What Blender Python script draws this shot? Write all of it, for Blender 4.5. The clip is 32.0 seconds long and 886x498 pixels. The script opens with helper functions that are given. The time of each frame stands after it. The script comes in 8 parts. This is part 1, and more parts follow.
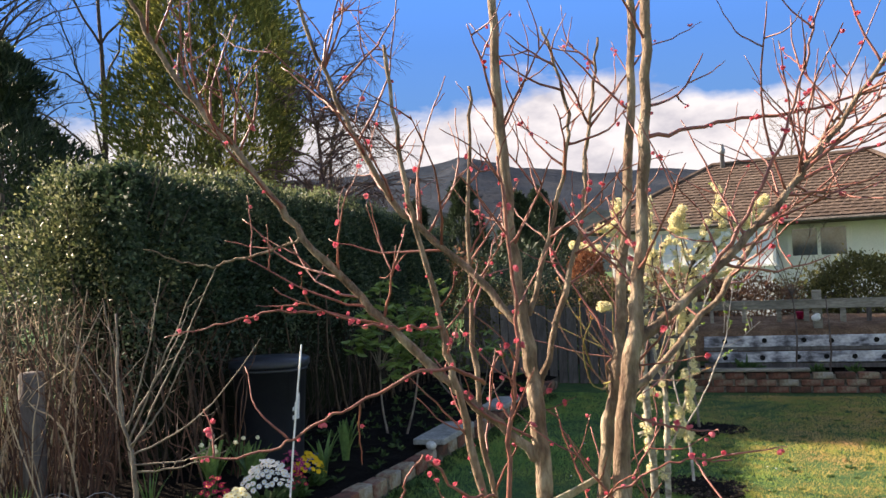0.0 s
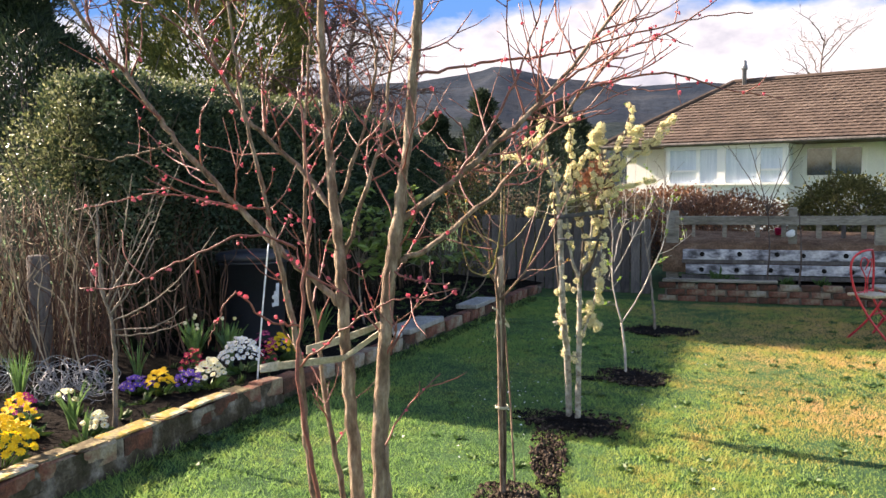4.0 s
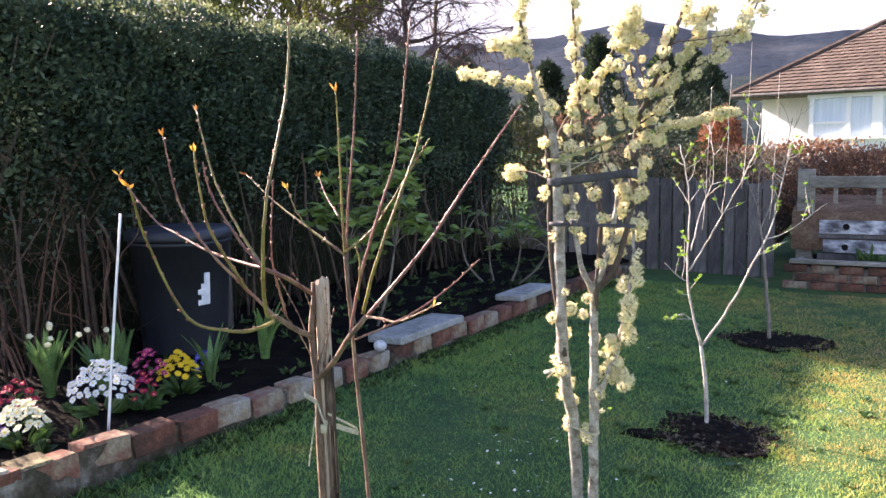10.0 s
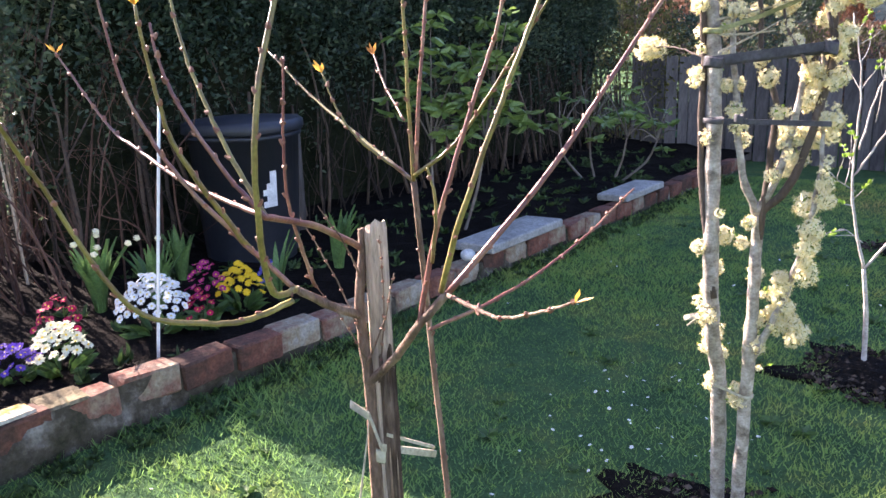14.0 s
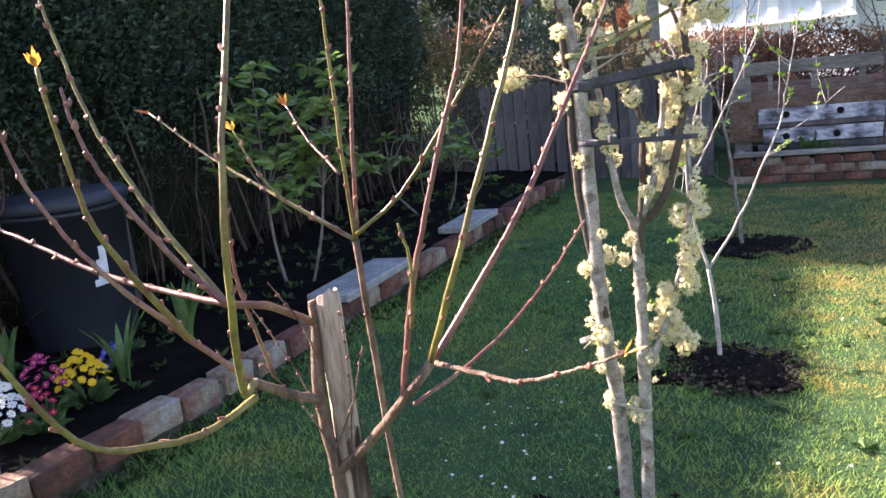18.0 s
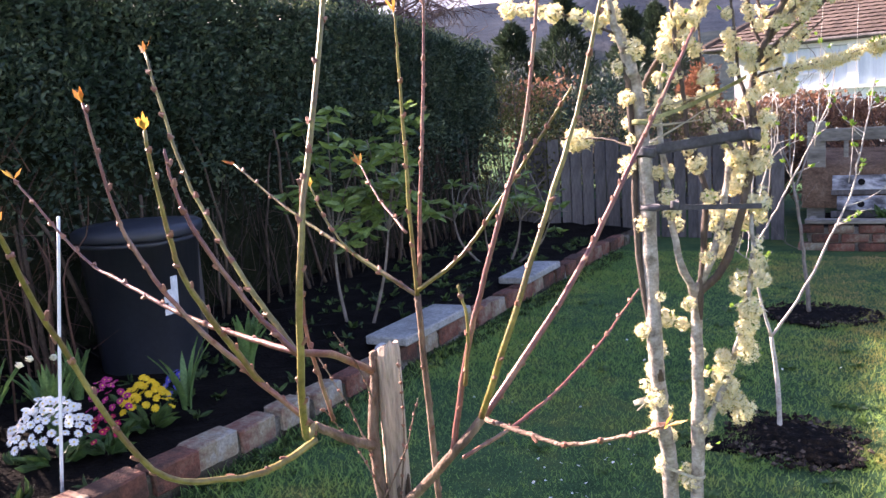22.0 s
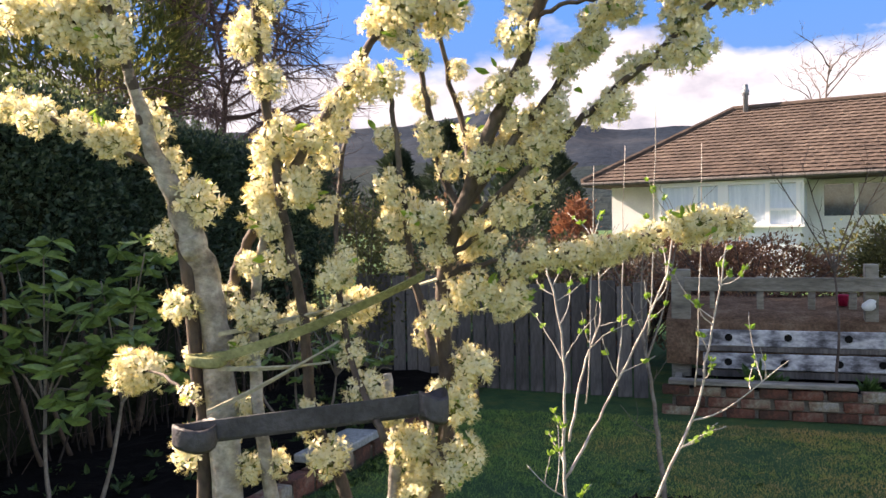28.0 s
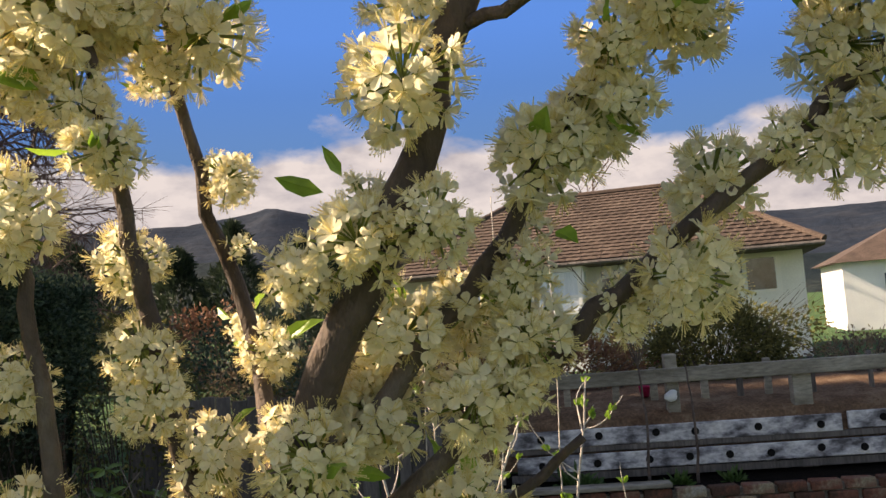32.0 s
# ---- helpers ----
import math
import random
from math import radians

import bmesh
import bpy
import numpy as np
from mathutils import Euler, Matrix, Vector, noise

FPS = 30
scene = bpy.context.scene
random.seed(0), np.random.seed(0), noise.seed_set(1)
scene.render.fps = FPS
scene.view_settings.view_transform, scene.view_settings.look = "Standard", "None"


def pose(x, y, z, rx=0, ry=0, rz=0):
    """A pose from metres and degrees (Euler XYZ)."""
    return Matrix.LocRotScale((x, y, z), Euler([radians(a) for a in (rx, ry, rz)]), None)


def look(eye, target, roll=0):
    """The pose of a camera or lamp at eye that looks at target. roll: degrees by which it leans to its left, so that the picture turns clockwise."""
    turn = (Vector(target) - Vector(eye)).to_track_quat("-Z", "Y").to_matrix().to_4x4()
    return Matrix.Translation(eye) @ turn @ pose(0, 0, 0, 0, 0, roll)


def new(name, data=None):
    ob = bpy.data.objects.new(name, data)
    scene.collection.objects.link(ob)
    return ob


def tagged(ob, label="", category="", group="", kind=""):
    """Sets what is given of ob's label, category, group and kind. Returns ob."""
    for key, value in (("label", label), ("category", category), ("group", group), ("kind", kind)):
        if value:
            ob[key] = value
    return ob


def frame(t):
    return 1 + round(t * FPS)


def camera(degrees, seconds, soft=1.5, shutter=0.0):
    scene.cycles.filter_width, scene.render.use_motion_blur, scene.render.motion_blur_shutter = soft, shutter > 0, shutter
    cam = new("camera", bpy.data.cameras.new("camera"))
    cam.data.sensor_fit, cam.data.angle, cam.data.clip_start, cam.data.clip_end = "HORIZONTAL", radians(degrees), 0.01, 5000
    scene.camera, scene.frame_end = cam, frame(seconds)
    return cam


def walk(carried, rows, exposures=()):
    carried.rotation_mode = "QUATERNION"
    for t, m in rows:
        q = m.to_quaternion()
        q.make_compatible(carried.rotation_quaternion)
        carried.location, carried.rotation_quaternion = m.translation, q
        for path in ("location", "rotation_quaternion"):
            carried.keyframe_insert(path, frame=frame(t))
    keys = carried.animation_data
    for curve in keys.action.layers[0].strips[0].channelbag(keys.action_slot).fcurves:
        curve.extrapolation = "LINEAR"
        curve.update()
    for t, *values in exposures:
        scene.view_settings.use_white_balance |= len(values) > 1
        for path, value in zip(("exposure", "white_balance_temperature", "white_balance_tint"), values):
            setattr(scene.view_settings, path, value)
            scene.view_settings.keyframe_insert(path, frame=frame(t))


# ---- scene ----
cam = camera(56.3, 32.0)
PATH = [
    (0, (0.522, 0.195, 1.522), (0.344, 2.186, 1.586), -2.3),
    (0.2, (0.635, 0.105, 1.493), (0.454, 2.097, 1.487), -1.1),
    (0.4, (0.693, 0.066, 1.488), (0.528, 2.059, 1.430), -0.8),
    (0.5, (0.713, 0.046, 1.493), (0.566, 2.039, 1.410), -0.8),
    (0.6, (0.746, 0.023, 1.497), (0.613, 2.016, 1.388), -0.5),
    (1, (0.741, -0.112, 1.483), (0.656, 1.882, 1.341), -0.7),
    (1.5, (0.765, -0.279, 1.503), (0.577, 1.709, 1.399), -0.6),
    (2, (0.909, -0.363, 1.503), (0.641, 1.618, 1.417), -0.6),
    (2.5, (0.986, -0.391, 1.496), (0.724, 1.590, 1.403), -0.7),
    (3, (1.020, -0.419, 1.493), (0.760, 1.562, 1.394), -0.7),
    (3.5, (1.072, -0.425, 1.487), (0.825, 1.556, 1.368), -0.4),
    (5.5, (1.380, 0.240, 1.407), (0.973, 2.183, 1.162), -2.6),
    (6, (1.526, 0.453, 1.379), (1.073, 2.383, 1.114), -2.6),
    (6.5, (1.503, 0.782, 1.367), (1.069, 2.715, 1.090), -2.0),
    (7, (1.499, 0.939, 1.379), (1.117, 2.882, 1.100), -2.0),
    (7.5, (1.546, 1.092, 1.376), (1.185, 3.042, 1.118), -2.1),
    (8, (1.667, 1.313, 1.394), (1.234, 3.258, 1.229), -2.0),
    (8.5, (1.697, 1.485, 1.383), (1.165, 3.406, 1.224), -1.7),
    (9, (1.606, 1.679, 1.408), (1.125, 3.611, 1.221), -0.9),
    (9.5, (1.569, 1.793, 1.393), (1.109, 3.725, 1.156), -0.9),
    (10, (1.576, 1.967, 1.406), (1.012, 3.871, 1.163), -1.1),
    (10.5, (1.591, 2.100, 1.401), (1.002, 3.996, 1.166), -0.8),
    (11, (1.496, 2.147, 1.428), (0.973, 4.062, 1.186), -1.1),
    (11.5, (1.393, 2.170, 1.426), (1.019, 4.117, 1.168), -1.1),
    (12, (1.340, 2.176, 1.430), (1.084, 4.144, 1.183), -0.9),
    (12.5, (1.317, 2.193, 1.429), (1.083, 4.164, 1.190), -1.4),
    (13, (1.321, 2.312, 1.403), (0.944, 4.258, 1.133), -2.4),
    (13.5, (1.394, 2.512, 1.408), (0.720, 4.362, 1.057), -2.4),
    (14, (1.334, 2.594, 1.372), (0.583, 4.378, 0.866), -1.8),
    (14.5, (1.169, 2.633, 1.373), (0.541, 4.432, 0.768), -1.9),
    (15, (1.091, 2.660, 1.372), (0.639, 4.496, 0.720), -2.4),
    (15.5, (1.062, 2.679, 1.362), (0.745, 4.525, 0.662), -2.2),
    (17.5, (1.102, 2.661, 1.371), (0.818, 4.591, 0.930), -5.3),
    (18, (1.156, 2.645, 1.377), (0.811, 4.566, 0.939), -6.3),
    (18.5, (1.197, 2.631, 1.386), (0.795, 4.542, 0.955), -5.4),
    (19, (1.208, 2.628, 1.372), (0.733, 4.522, 0.940), -3.2),
    (19.5, (1.208, 2.624, 1.369), (0.753, 4.524, 0.937), -2.4),
    (20, (1.202, 2.628, 1.365), (0.782, 4.532, 0.921), -2.6),
    (20.5, (1.190, 2.622, 1.369), (0.766, 4.528, 0.937), -2.7),
    (21, (1.181, 2.621, 1.373), (0.728, 4.526, 0.966), -3.1),
    (21.5, (1.171, 2.610, 1.393), (0.682, 4.516, 1.039), -3.5),
    (22, (1.169, 2.601, 1.403), (0.684, 4.515, 1.085), -3.7),
    (22.5, (1.183, 2.610, 1.398), (0.757, 4.536, 1.069), -4.2),
    (23, (1.252, 2.628, 1.408), (0.970, 4.581, 1.085), -4.1),
    (23.5, (1.361, 2.661, 1.434), (1.230, 4.638, 1.165), -3.2),
    (24, (1.470, 2.668, 1.444), (1.387, 4.654, 1.215), -3.1),
    (24.5, (1.547, 2.668, 1.439), (1.396, 4.650, 1.226), -2.1),
    (25, (1.586, 2.840, 1.433), (1.332, 4.813, 1.224), -1.8),
    (25.5, (1.602, 3.148, 1.465), (1.345, 5.119, 1.239), -1.0),
    (26, (1.655, 3.323, 1.539), (1.254, 5.278, 1.402), -1.1),
    (26.5, (1.712, 3.476, 1.507), (1.210, 5.410, 1.415), -1.2),
    (28.5, (1.483, 3.882, 1.494), (1.312, 5.874, 1.454), -1.2),
    (29, (1.534, 3.943, 1.511), (1.312, 5.930, 1.461), -2.9),
    (29.5, (1.620, 4.049, 1.527), (1.268, 6.018, 1.490), -3.5),
    (30, (1.593, 4.172, 1.566), (1.272, 6.146, 1.575), -3.2),
    (30.5, (1.503, 4.258, 1.583), (1.449, 6.256, 1.672), -3.7),
    (31, (1.478, 4.330, 1.600), (1.674, 6.316, 1.728), -3.4),
    (31.5, (1.461, 4.358, 1.603), (1.744, 6.332, 1.761), -4.5),
    (32, (1.471, 4.382, 1.609), (1.751, 6.356, 1.770), -4.2),
]
walk(cam, [(t, look(eye, target, roll)) for t, eye, target, roll in PATH], [
    (0, 1.82, 7600, 18), (0.8, 1.98, 7250, 18), (3, 2.07, 7450, 19), (6, 2.32, 7500, 23), (10, 2.65, 6850, 28), (12.5, 2.64, 6850, 28), (14.5, 2.86, 6450, 31), (18, 2.52, 6650, 30), (20, 2.60, 6700, 36), (22.4, 2.74, 6700, 36), (23.2, 2.68, 6700, 31),
    (24, 2.34, 6900, 26), (26, 2.42, 7150, 26), (29, 1.92, 7900, 22), (30.5, 1.74, 8300, 21), (32, 1.40, 8350, 21)])

# ---- light: a low sun from beyond the hedge, a pale sky ----
SUN_DIR = Vector((-0.81, 0.245, 0.53)).normalized()
world = bpy.data.worlds.new("sky")
scene.world = world
world.use_nodes = True
wn, wl = world.node_tree.nodes, world.node_tree.links
sky = wn.new("ShaderNodeTexSky")
sky.sky_type, sky.sun_disc = "NISHITA", False
sky.sun_elevation = math.asin(SUN_DIR.z)
sky.sun_rotation = math.atan2(SUN_DIR.x, SUN_DIR.y)
sky.air_density, sky.dust_density, sky.ozone_density = 1.0, 0.6, 1.4
wl.new(sky.outputs[0], wn["Background"].inputs[0])
wn["Background"].inputs[1].default_value = 0.080
sun_data = bpy.data.lights.new("sun", "SUN")
sun_data.energy, sun_data.angle, sun_data.color = 5.0, radians(0.6), (1.0, 0.91, 0.76)
sun = new("sun", sun_data)
sun.matrix_world = look(SUN_DIR * 50, (0, 0, 0))


# ---- materials ----
def nodes_of(name):
    m = bpy.data.materials.new(name)
    m.use_nodes = True
    nt = m.node_tree
    return m, nt, nt.nodes, nt.links, nt.nodes["Principled BSDF"]


def ramp(nt, stops):
    r = nt.nodes.new("ShaderNodeValToRGB")
    els = r.color_ramp.elements
    while len(els) < len(stops):
        els.new(0.5)
    for e, (p, c) in zip(els, stops):
        e.position, e.color = p, (*c, 1)
    return r


def noise_node(nt, vec, scale, detail=5.0, rough=0.6, stretch=None):
    n = nt.nodes.new("ShaderNodeTexNoise")
    n.inputs["Scale"].default_value, n.inputs["Detail"].default_value = scale, detail
    n.inputs["Roughness"].default_value = rough
    if stretch:
        mp = nt.nodes.new("ShaderNodeMapping")
        mp.inputs["Scale"].default_value = stretch
        nt.links.new(vec, mp.inputs[0])
        vec = mp.outputs[0]
    nt.links.new(vec, n.inputs["Vector"])
    return n


def mat(name, stops, scale=6.0, fine=60.0, rough=0.8, bump=0.3, spec=0.3, stretch=None, vary=0.0, dark=0.55, glow=0.0, dist=0.01, islands=False):
    """A surface with colour at two scales and a fine relief."""
    m, nt, n, l, b = nodes_of(name)
    tc = n.new("ShaderNodeTexCoord").outputs["Object"]
    big = noise_node(nt, tc, scale, 5, 0.6, stretch)
    small = noise_node(nt, tc, fine, 4, 0.65, stretch)
    fac = big.outputs["Fac"]
    if vary:
        if islands:
            rnd = n.new("ShaderNodeNewGeometry").outputs["Random Per Island"]
        else:
            rnd = n.new("ShaderNodeObjectInfo").outputs["Random"]
        ma = n.new("ShaderNodeMath")
        ma.operation = "MULTIPLY_ADD"
        l.new(rnd, ma.inputs[0])
        ma.inputs[1].default_value = vary
        l.new(fac, ma.inputs[2])
        mb = n.new("ShaderNodeMath")
        mb.operation = "SUBTRACT"
        l.new(ma.outputs[0], mb.inputs[0])
        mb.inputs[1].default_value = vary / 2
        fac = mb.outputs[0]
    r = ramp(nt, stops)
    l.new(fac, r.inputs[0])
    r2 = ramp(nt, [(0.3, (dark,) * 3), (0.65, (1, 1, 1))])
    l.new(small.outputs["Fac"], r2.inputs[0])
    mx = n.new("ShaderNodeMix")
    mx.data_type, mx.blend_type = "RGBA", "MULTIPLY"
    mx.inputs["Factor"].default_value = 1.0
    l.new(r.outputs[0], mx.inputs["A"])
    l.new(r2.outputs[0], mx.inputs["B"])
    l.new(mx.outputs["Result"], b.inputs["Base Color"])
    b.inputs["Roughness"].default_value = rough
    b.inputs["Specular IOR Level"].default_value = spec
    if bump:
        bp = n.new("ShaderNodeBump")
        bp.inputs["Strength"].default_value, bp.inputs["Distance"].default_value = bump, dist
        l.new(small.outputs["Fac"], bp.inputs["Height"])
        l.new(bp.outputs[0], b.inputs["Normal"])
    if glow:
        tr = n.new("ShaderNodeBsdfTranslucent")
        l.new(mx.outputs["Result"], tr.inputs[0])
        ms = n.new("ShaderNodeMixShader")
        ms.inputs[0].default_value = glow
        l.new(b.outputs[0], ms.inputs[1])
        l.new(tr.outputs[0], ms.inputs[2])
        l.new(ms.outputs[0], n["Material Output"].inputs[0])
    return m


BARK_PEACH = mat("peach_bark", [(0.3, (0.10, 0.055, 0.035)), (0.5, (0.25, 0.17, 0.115)), (0.68, (0.44, 0.345, 0.25))], 30, 130, 0.75, 1.0, stretch=(1, 1, 0.35))
TWIG_RED = mat("red_twig", [(0.3, (0.16, 0.045, 0.04)), (0.6, (0.30, 0.10, 0.07))], 20, 120, 0.5, 0.2, spec=0.5)
BARK_NECT = mat("nectarine_bark", [(0.3, (0.085, 0.05, 0.036)), (0.5, (0.21, 0.135, 0.095)), (0.72, (0.40, 0.30, 0.22))], 26, 130, 0.7, 0.9, stretch=(1, 1, 0.4))
SHOOT_RED = mat("young_red_shoot", [(0.35, (0.13, 0.036, 0.036)), (0.52, (0.22, 0.085, 0.06)), (0.72, (0.32, 0.21, 0.12))], 16, 160, 0.4, 0.15, spec=0.5)
SHOOT_OLIVE = mat("young_olive_shoot", [(0.33, (0.12, 0.06, 0.03)), (0.5, (0.20, 0.16, 0.04)), (0.7, (0.30, 0.25, 0.075))], 14, 160, 0.4, 0.15, spec=0.5)
BARK_PLUM = mat("plum_bark", [(0.30, (0.12, 0.095, 0.072)), (0.43, (0.31, 0.27, 0.22)), (0.68, (0.56, 0.52, 0.46))], 26, 120, 0.75, 0.6, stretch=(1, 1, 1.25))
BARK_PLUM_DARK = mat("plum_limb_bark", [(0.3, (0.055, 0.038, 0.030)), (0.6, (0.115, 0.085, 0.066)), (0.75, (0.19, 0.155, 0.125))], 14, 110, 0.75, 0.5, stretch=(1, 1, 0.5))
BARK_SAP = mat("sapling_bark", [(0.3, (0.32, 0.275, 0.24)), (0.6, (0.57, 0.52, 0.46))], 14, 100, 0.75, 0.4)
BARK_APPLE = mat("apple_sapling_bark", [(0.3, (0.13, 0.10, 0.08)), (0.6, (0.26, 0.22, 0.18))], 14, 100, 0.75, 0.4)
HEDGE_TRUNK = mat("hedge_trunk_bark", [(0.3, (0.05, 0.034, 0.024)), (0.7, (0.15, 0.105, 0.075))], 7, 50, 0.9, 0.5, vary=0.4)
HEDGE_STEM = mat("hedge_stem_bark", [(0.3, (0.020, 0.015, 0.012)), (0.7, (0.055, 0.04, 0.03))], 5, 40, 0.9, 0.3)
TWIG_RUSSET = mat("russet_twig_bark", [(0.3, (0.10, 0.055, 0.05)), (0.7, (0.22, 0.13, 0.115))], 5, 40, 0.9, 0.3)
BARK_FAR = mat("far_bark", [(0.3, (0.07, 0.05, 0.045)), (0.7, (0.17, 0.13, 0.11))], 5, 40, 0.9, 0.3)
# Two cane colours: darker rust holds the shade, bright tan holds the sunlight.
RUST_CANE_SHADED = mat("shaded_rust_cane", [(0.3, (0.055, 0.028, 0.020)), (0.6, (0.14, 0.072, 0.048))], 8, 60, 0.85, 0.3, vary=0.4)
DRY_CANE_LIT = mat("lit_dry_cane", [(0.3, (0.28, 0.20, 0.135)), (0.6, (0.62, 0.49, 0.34))], 8, 60, 0.85, 0.3, vary=0.4)
SOIL = mat("dark_garden_soil", [(0.3, (0.006, 0.0048, 0.004)), (0.6, (0.013, 0.0102, 0.0085)), (0.8, (0.020, 0.016, 0.013))], 9, 45, 0.95, 1.0, 0.06, dist=0.03)
BRICK = mat("old_red_brick", [(0.30, (0.09, 0.05, 0.036)), (0.48, (0.20, 0.080, 0.054)), (0.60, (0.235, 0.14, 0.10)), (0.74, (0.31, 0.26, 0.18)), (0.85, (0.37, 0.345, 0.295))], 10, 70, 0.9, 0.6, 0.2, vary=0.5)
MORTAR = mat("old_mortar", [(0.3, (0.16, 0.14, 0.115)), (0.7, (0.36, 0.33, 0.28))], 12, 70, 0.95, 0.7, 0.1)
MOSSY = mat("mossy_mortar", [(0.3, (0.03, 0.034, 0.016)), (0.5, (0.085, 0.072, 0.052)), (0.7, (0.30, 0.28, 0.24))], 7, 60, 0.95, 0.8, 0.1)
LICHEN = mat("lichened_mortar_cap", [(0.3, (0.13, 0.105, 0.065)), (0.44, (0.30, 0.25, 0.15)), (0.55, (0.42, 0.28, 0.065)), (0.72, (0.48, 0.43, 0.32))], 9, 70, 0.95, 0.8, 0.1, vary=0.4)
CONCRETE = mat("weathered_concrete", [(0.3, (0.24, 0.24, 0.22)), (0.7, (0.44, 0.44, 0.41))], 6, 60, 0.9, 0.4, 0.2)
WOOD_GREY = mat("weathered_fence_wood", [(0.3, (0.17, 0.152, 0.122)), (0.55, (0.33, 0.305, 0.255)), (0.75, (0.45, 0.425, 0.365))], 5, 50, 0.9, 0.5, 0.15, stretch=(0.25, 1, 1), vary=0.3)
WOOD_DARK = mat("dark_fence_paling", [(0.3, (0.078, 0.070, 0.068)), (0.7, (0.20, 0.18, 0.17))], 5, 50, 0.9, 0.5, 0.15, stretch=(1, 1, 0.2), vary=0.3)
LEAF_HEDGE = mat("hedge_leaf", [(0.3, (0.020, 0.044, 0.026)), (0.55, (0.045, 0.084, 0.046)), (0.78, (0.13, 0.17, 0.09))], 2.0, 30, 0.56, 0.1, 0.42, vary=0.45, glow=0.2, islands=True)
# Hedge leaf in a paler olive that holds the sunlight on the clipped top.
LEAF_TOP_LIT = mat("lit_hedge_leaf", [(0.3, (0.09, 0.12, 0.05)), (0.55, (0.17, 0.20, 0.085)), (0.78, (0.34, 0.35, 0.17))], 3.0, 30, 0.5, 0.1, 0.4, vary=0.45, glow=0.35, islands=True)
# Near-black colour stands in for the shade deep inside the hedge.
HEDGE_CORE_SHADE = mat("hedge_core_shade", [(0.3, (0.012, 0.016, 0.008)), (0.7, (0.035, 0.040, 0.022))], 5, 30, 0.95, 0.8, 0.05, dist=0.08)
ROOF_TILE = mat("roof_tile", [(0.3, (0.068, 0.050, 0.042)), (0.55, (0.11, 0.080, 0.066)), (0.78, (0.16, 0.122, 0.10))], 1.6, 20, 0.85, 0.4, 0.2, vary=0.10, islands=True)
HOUSE_WHITE = mat("house_wall_paint", [(0.3, (0.72, 0.73, 0.73)), (0.7, (0.80, 0.81, 0.80))], 1.5, 25, 0.7, 0.1, 0.3, dark=0.9)
FRAME_WHITE = mat("white_frame_paint", [(0.3, (0.76, 0.77, 0.76)), (0.7, (0.82, 0.82, 0.81))], 3, 40, 0.5, 0.05, 0.4, dark=0.92)
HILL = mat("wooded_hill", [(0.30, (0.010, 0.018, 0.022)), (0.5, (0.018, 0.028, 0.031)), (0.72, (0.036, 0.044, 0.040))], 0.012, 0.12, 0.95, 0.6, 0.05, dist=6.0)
# The blue-grey of the far range is distance haze put into its colour.
HILL_FAR_HAZE = mat("far_bare_hill_haze", [(0.30, (0.016, 0.026, 0.042)), (0.5, (0.026, 0.035, 0.050)), (0.72, (0.046, 0.052, 0.062))], 0.01, 0.1, 0.95, 0.5, 0.05, dist=5.0)


def grass_ground():
    m, nt, n, l, b = nodes_of("lawn_ground")
    pos = n.new("ShaderNodeNewGeometry").outputs["Position"]
    big = noise_node(nt, pos, 0.9, 5, 0.6)
    mid = noise_node(nt, pos, 6, 5, 0.7)
    fine = noise_node(nt, pos, 90, 4, 0.7)
    r = ramp(nt, [(0.35, (0.042, 0.10, 0.046)), (0.5, (0.075, 0.155, 0.060)), (0.62, (0.14, 0.19, 0.060)), (0.75, (0.25, 0.21, 0.075))])
    ad = n.new("ShaderNodeMix")
    ad.data_type = "RGBA"
    ad.inputs["Factor"].default_value = 0.45
    l.new(big.outputs["Fac"], ad.inputs["A"])
    l.new(mid.outputs["Fac"], ad.inputs["B"])
    l.new(ad.outputs["Result"], r.inputs[0])
    r2 = ramp(nt, [(0.3, (0.4, 0.4, 0.4)), (0.7, (1, 1, 1))])
    l.new(fine.outputs["Fac"], r2.inputs[0])
    mx = n.new("ShaderNodeMix")
    mx.data_type, mx.blend_type = "RGBA", "MULTIPLY"
    mx.inputs["Factor"].default_value = 1.0
    l.new(r.outputs[0], mx.inputs["A"])
    l.new(r2.outputs[0], mx.inputs["B"])
    l.new(mx.outputs["Result"], b.inputs["Base Color"])
    b.inputs["Roughness"].default_value = 0.95
    b.inputs["Specular IOR Level"].default_value = 0.1
    bp = n.new("ShaderNodeBump")
    bp.inputs["Strength"].default_value, bp.inputs["Distance"].default_value = 0.8, 0.03
    l.new(fine.outputs["Fac"], bp.inputs["Height"])
    l.new(bp.outputs[0], b.inputs["Normal"])
    return m


LAWN = grass_ground()


# ---- mesh helpers ----
def gz(x, y=0.0):
    """The garden falls gently away from the hedge."""
    return -0.042 * (max(-6.0, x) - 1.2) if x < 1.2 else -0.031 * (min(2.7, x) - 1.2)


def mesh_of(name, bm, material, smooth=False):
    me = bpy.data.meshes.new(name)
    bm.to_mesh(me)
    bm.free()
    me.materials.append(material)
    if smooth:
        me.polygons.foreach_set("use_smooth", [True] * len(me.polygons))
    return me


def part(name, bm, material, parent=None, label="", smooth=False, kind=""):
    ob = new(name, mesh_of(name, bm, material, smooth))
    if parent:
        ob.parent = parent
    return tagged(ob, label, kind=kind)


def raw(name, verts, faces, material, parent=None, label="", smooth=False, kind=""):
    me = bpy.data.meshes.new(name)
    me.from_pydata(verts, [], faces)
    me.materials.append(material)
    if smooth:
        me.polygons.foreach_set("use_smooth", [True] * len(me.polygons))
    ob = new(name, me)
    if parent:
        ob.parent = parent
    return tagged(ob, label, kind=kind)


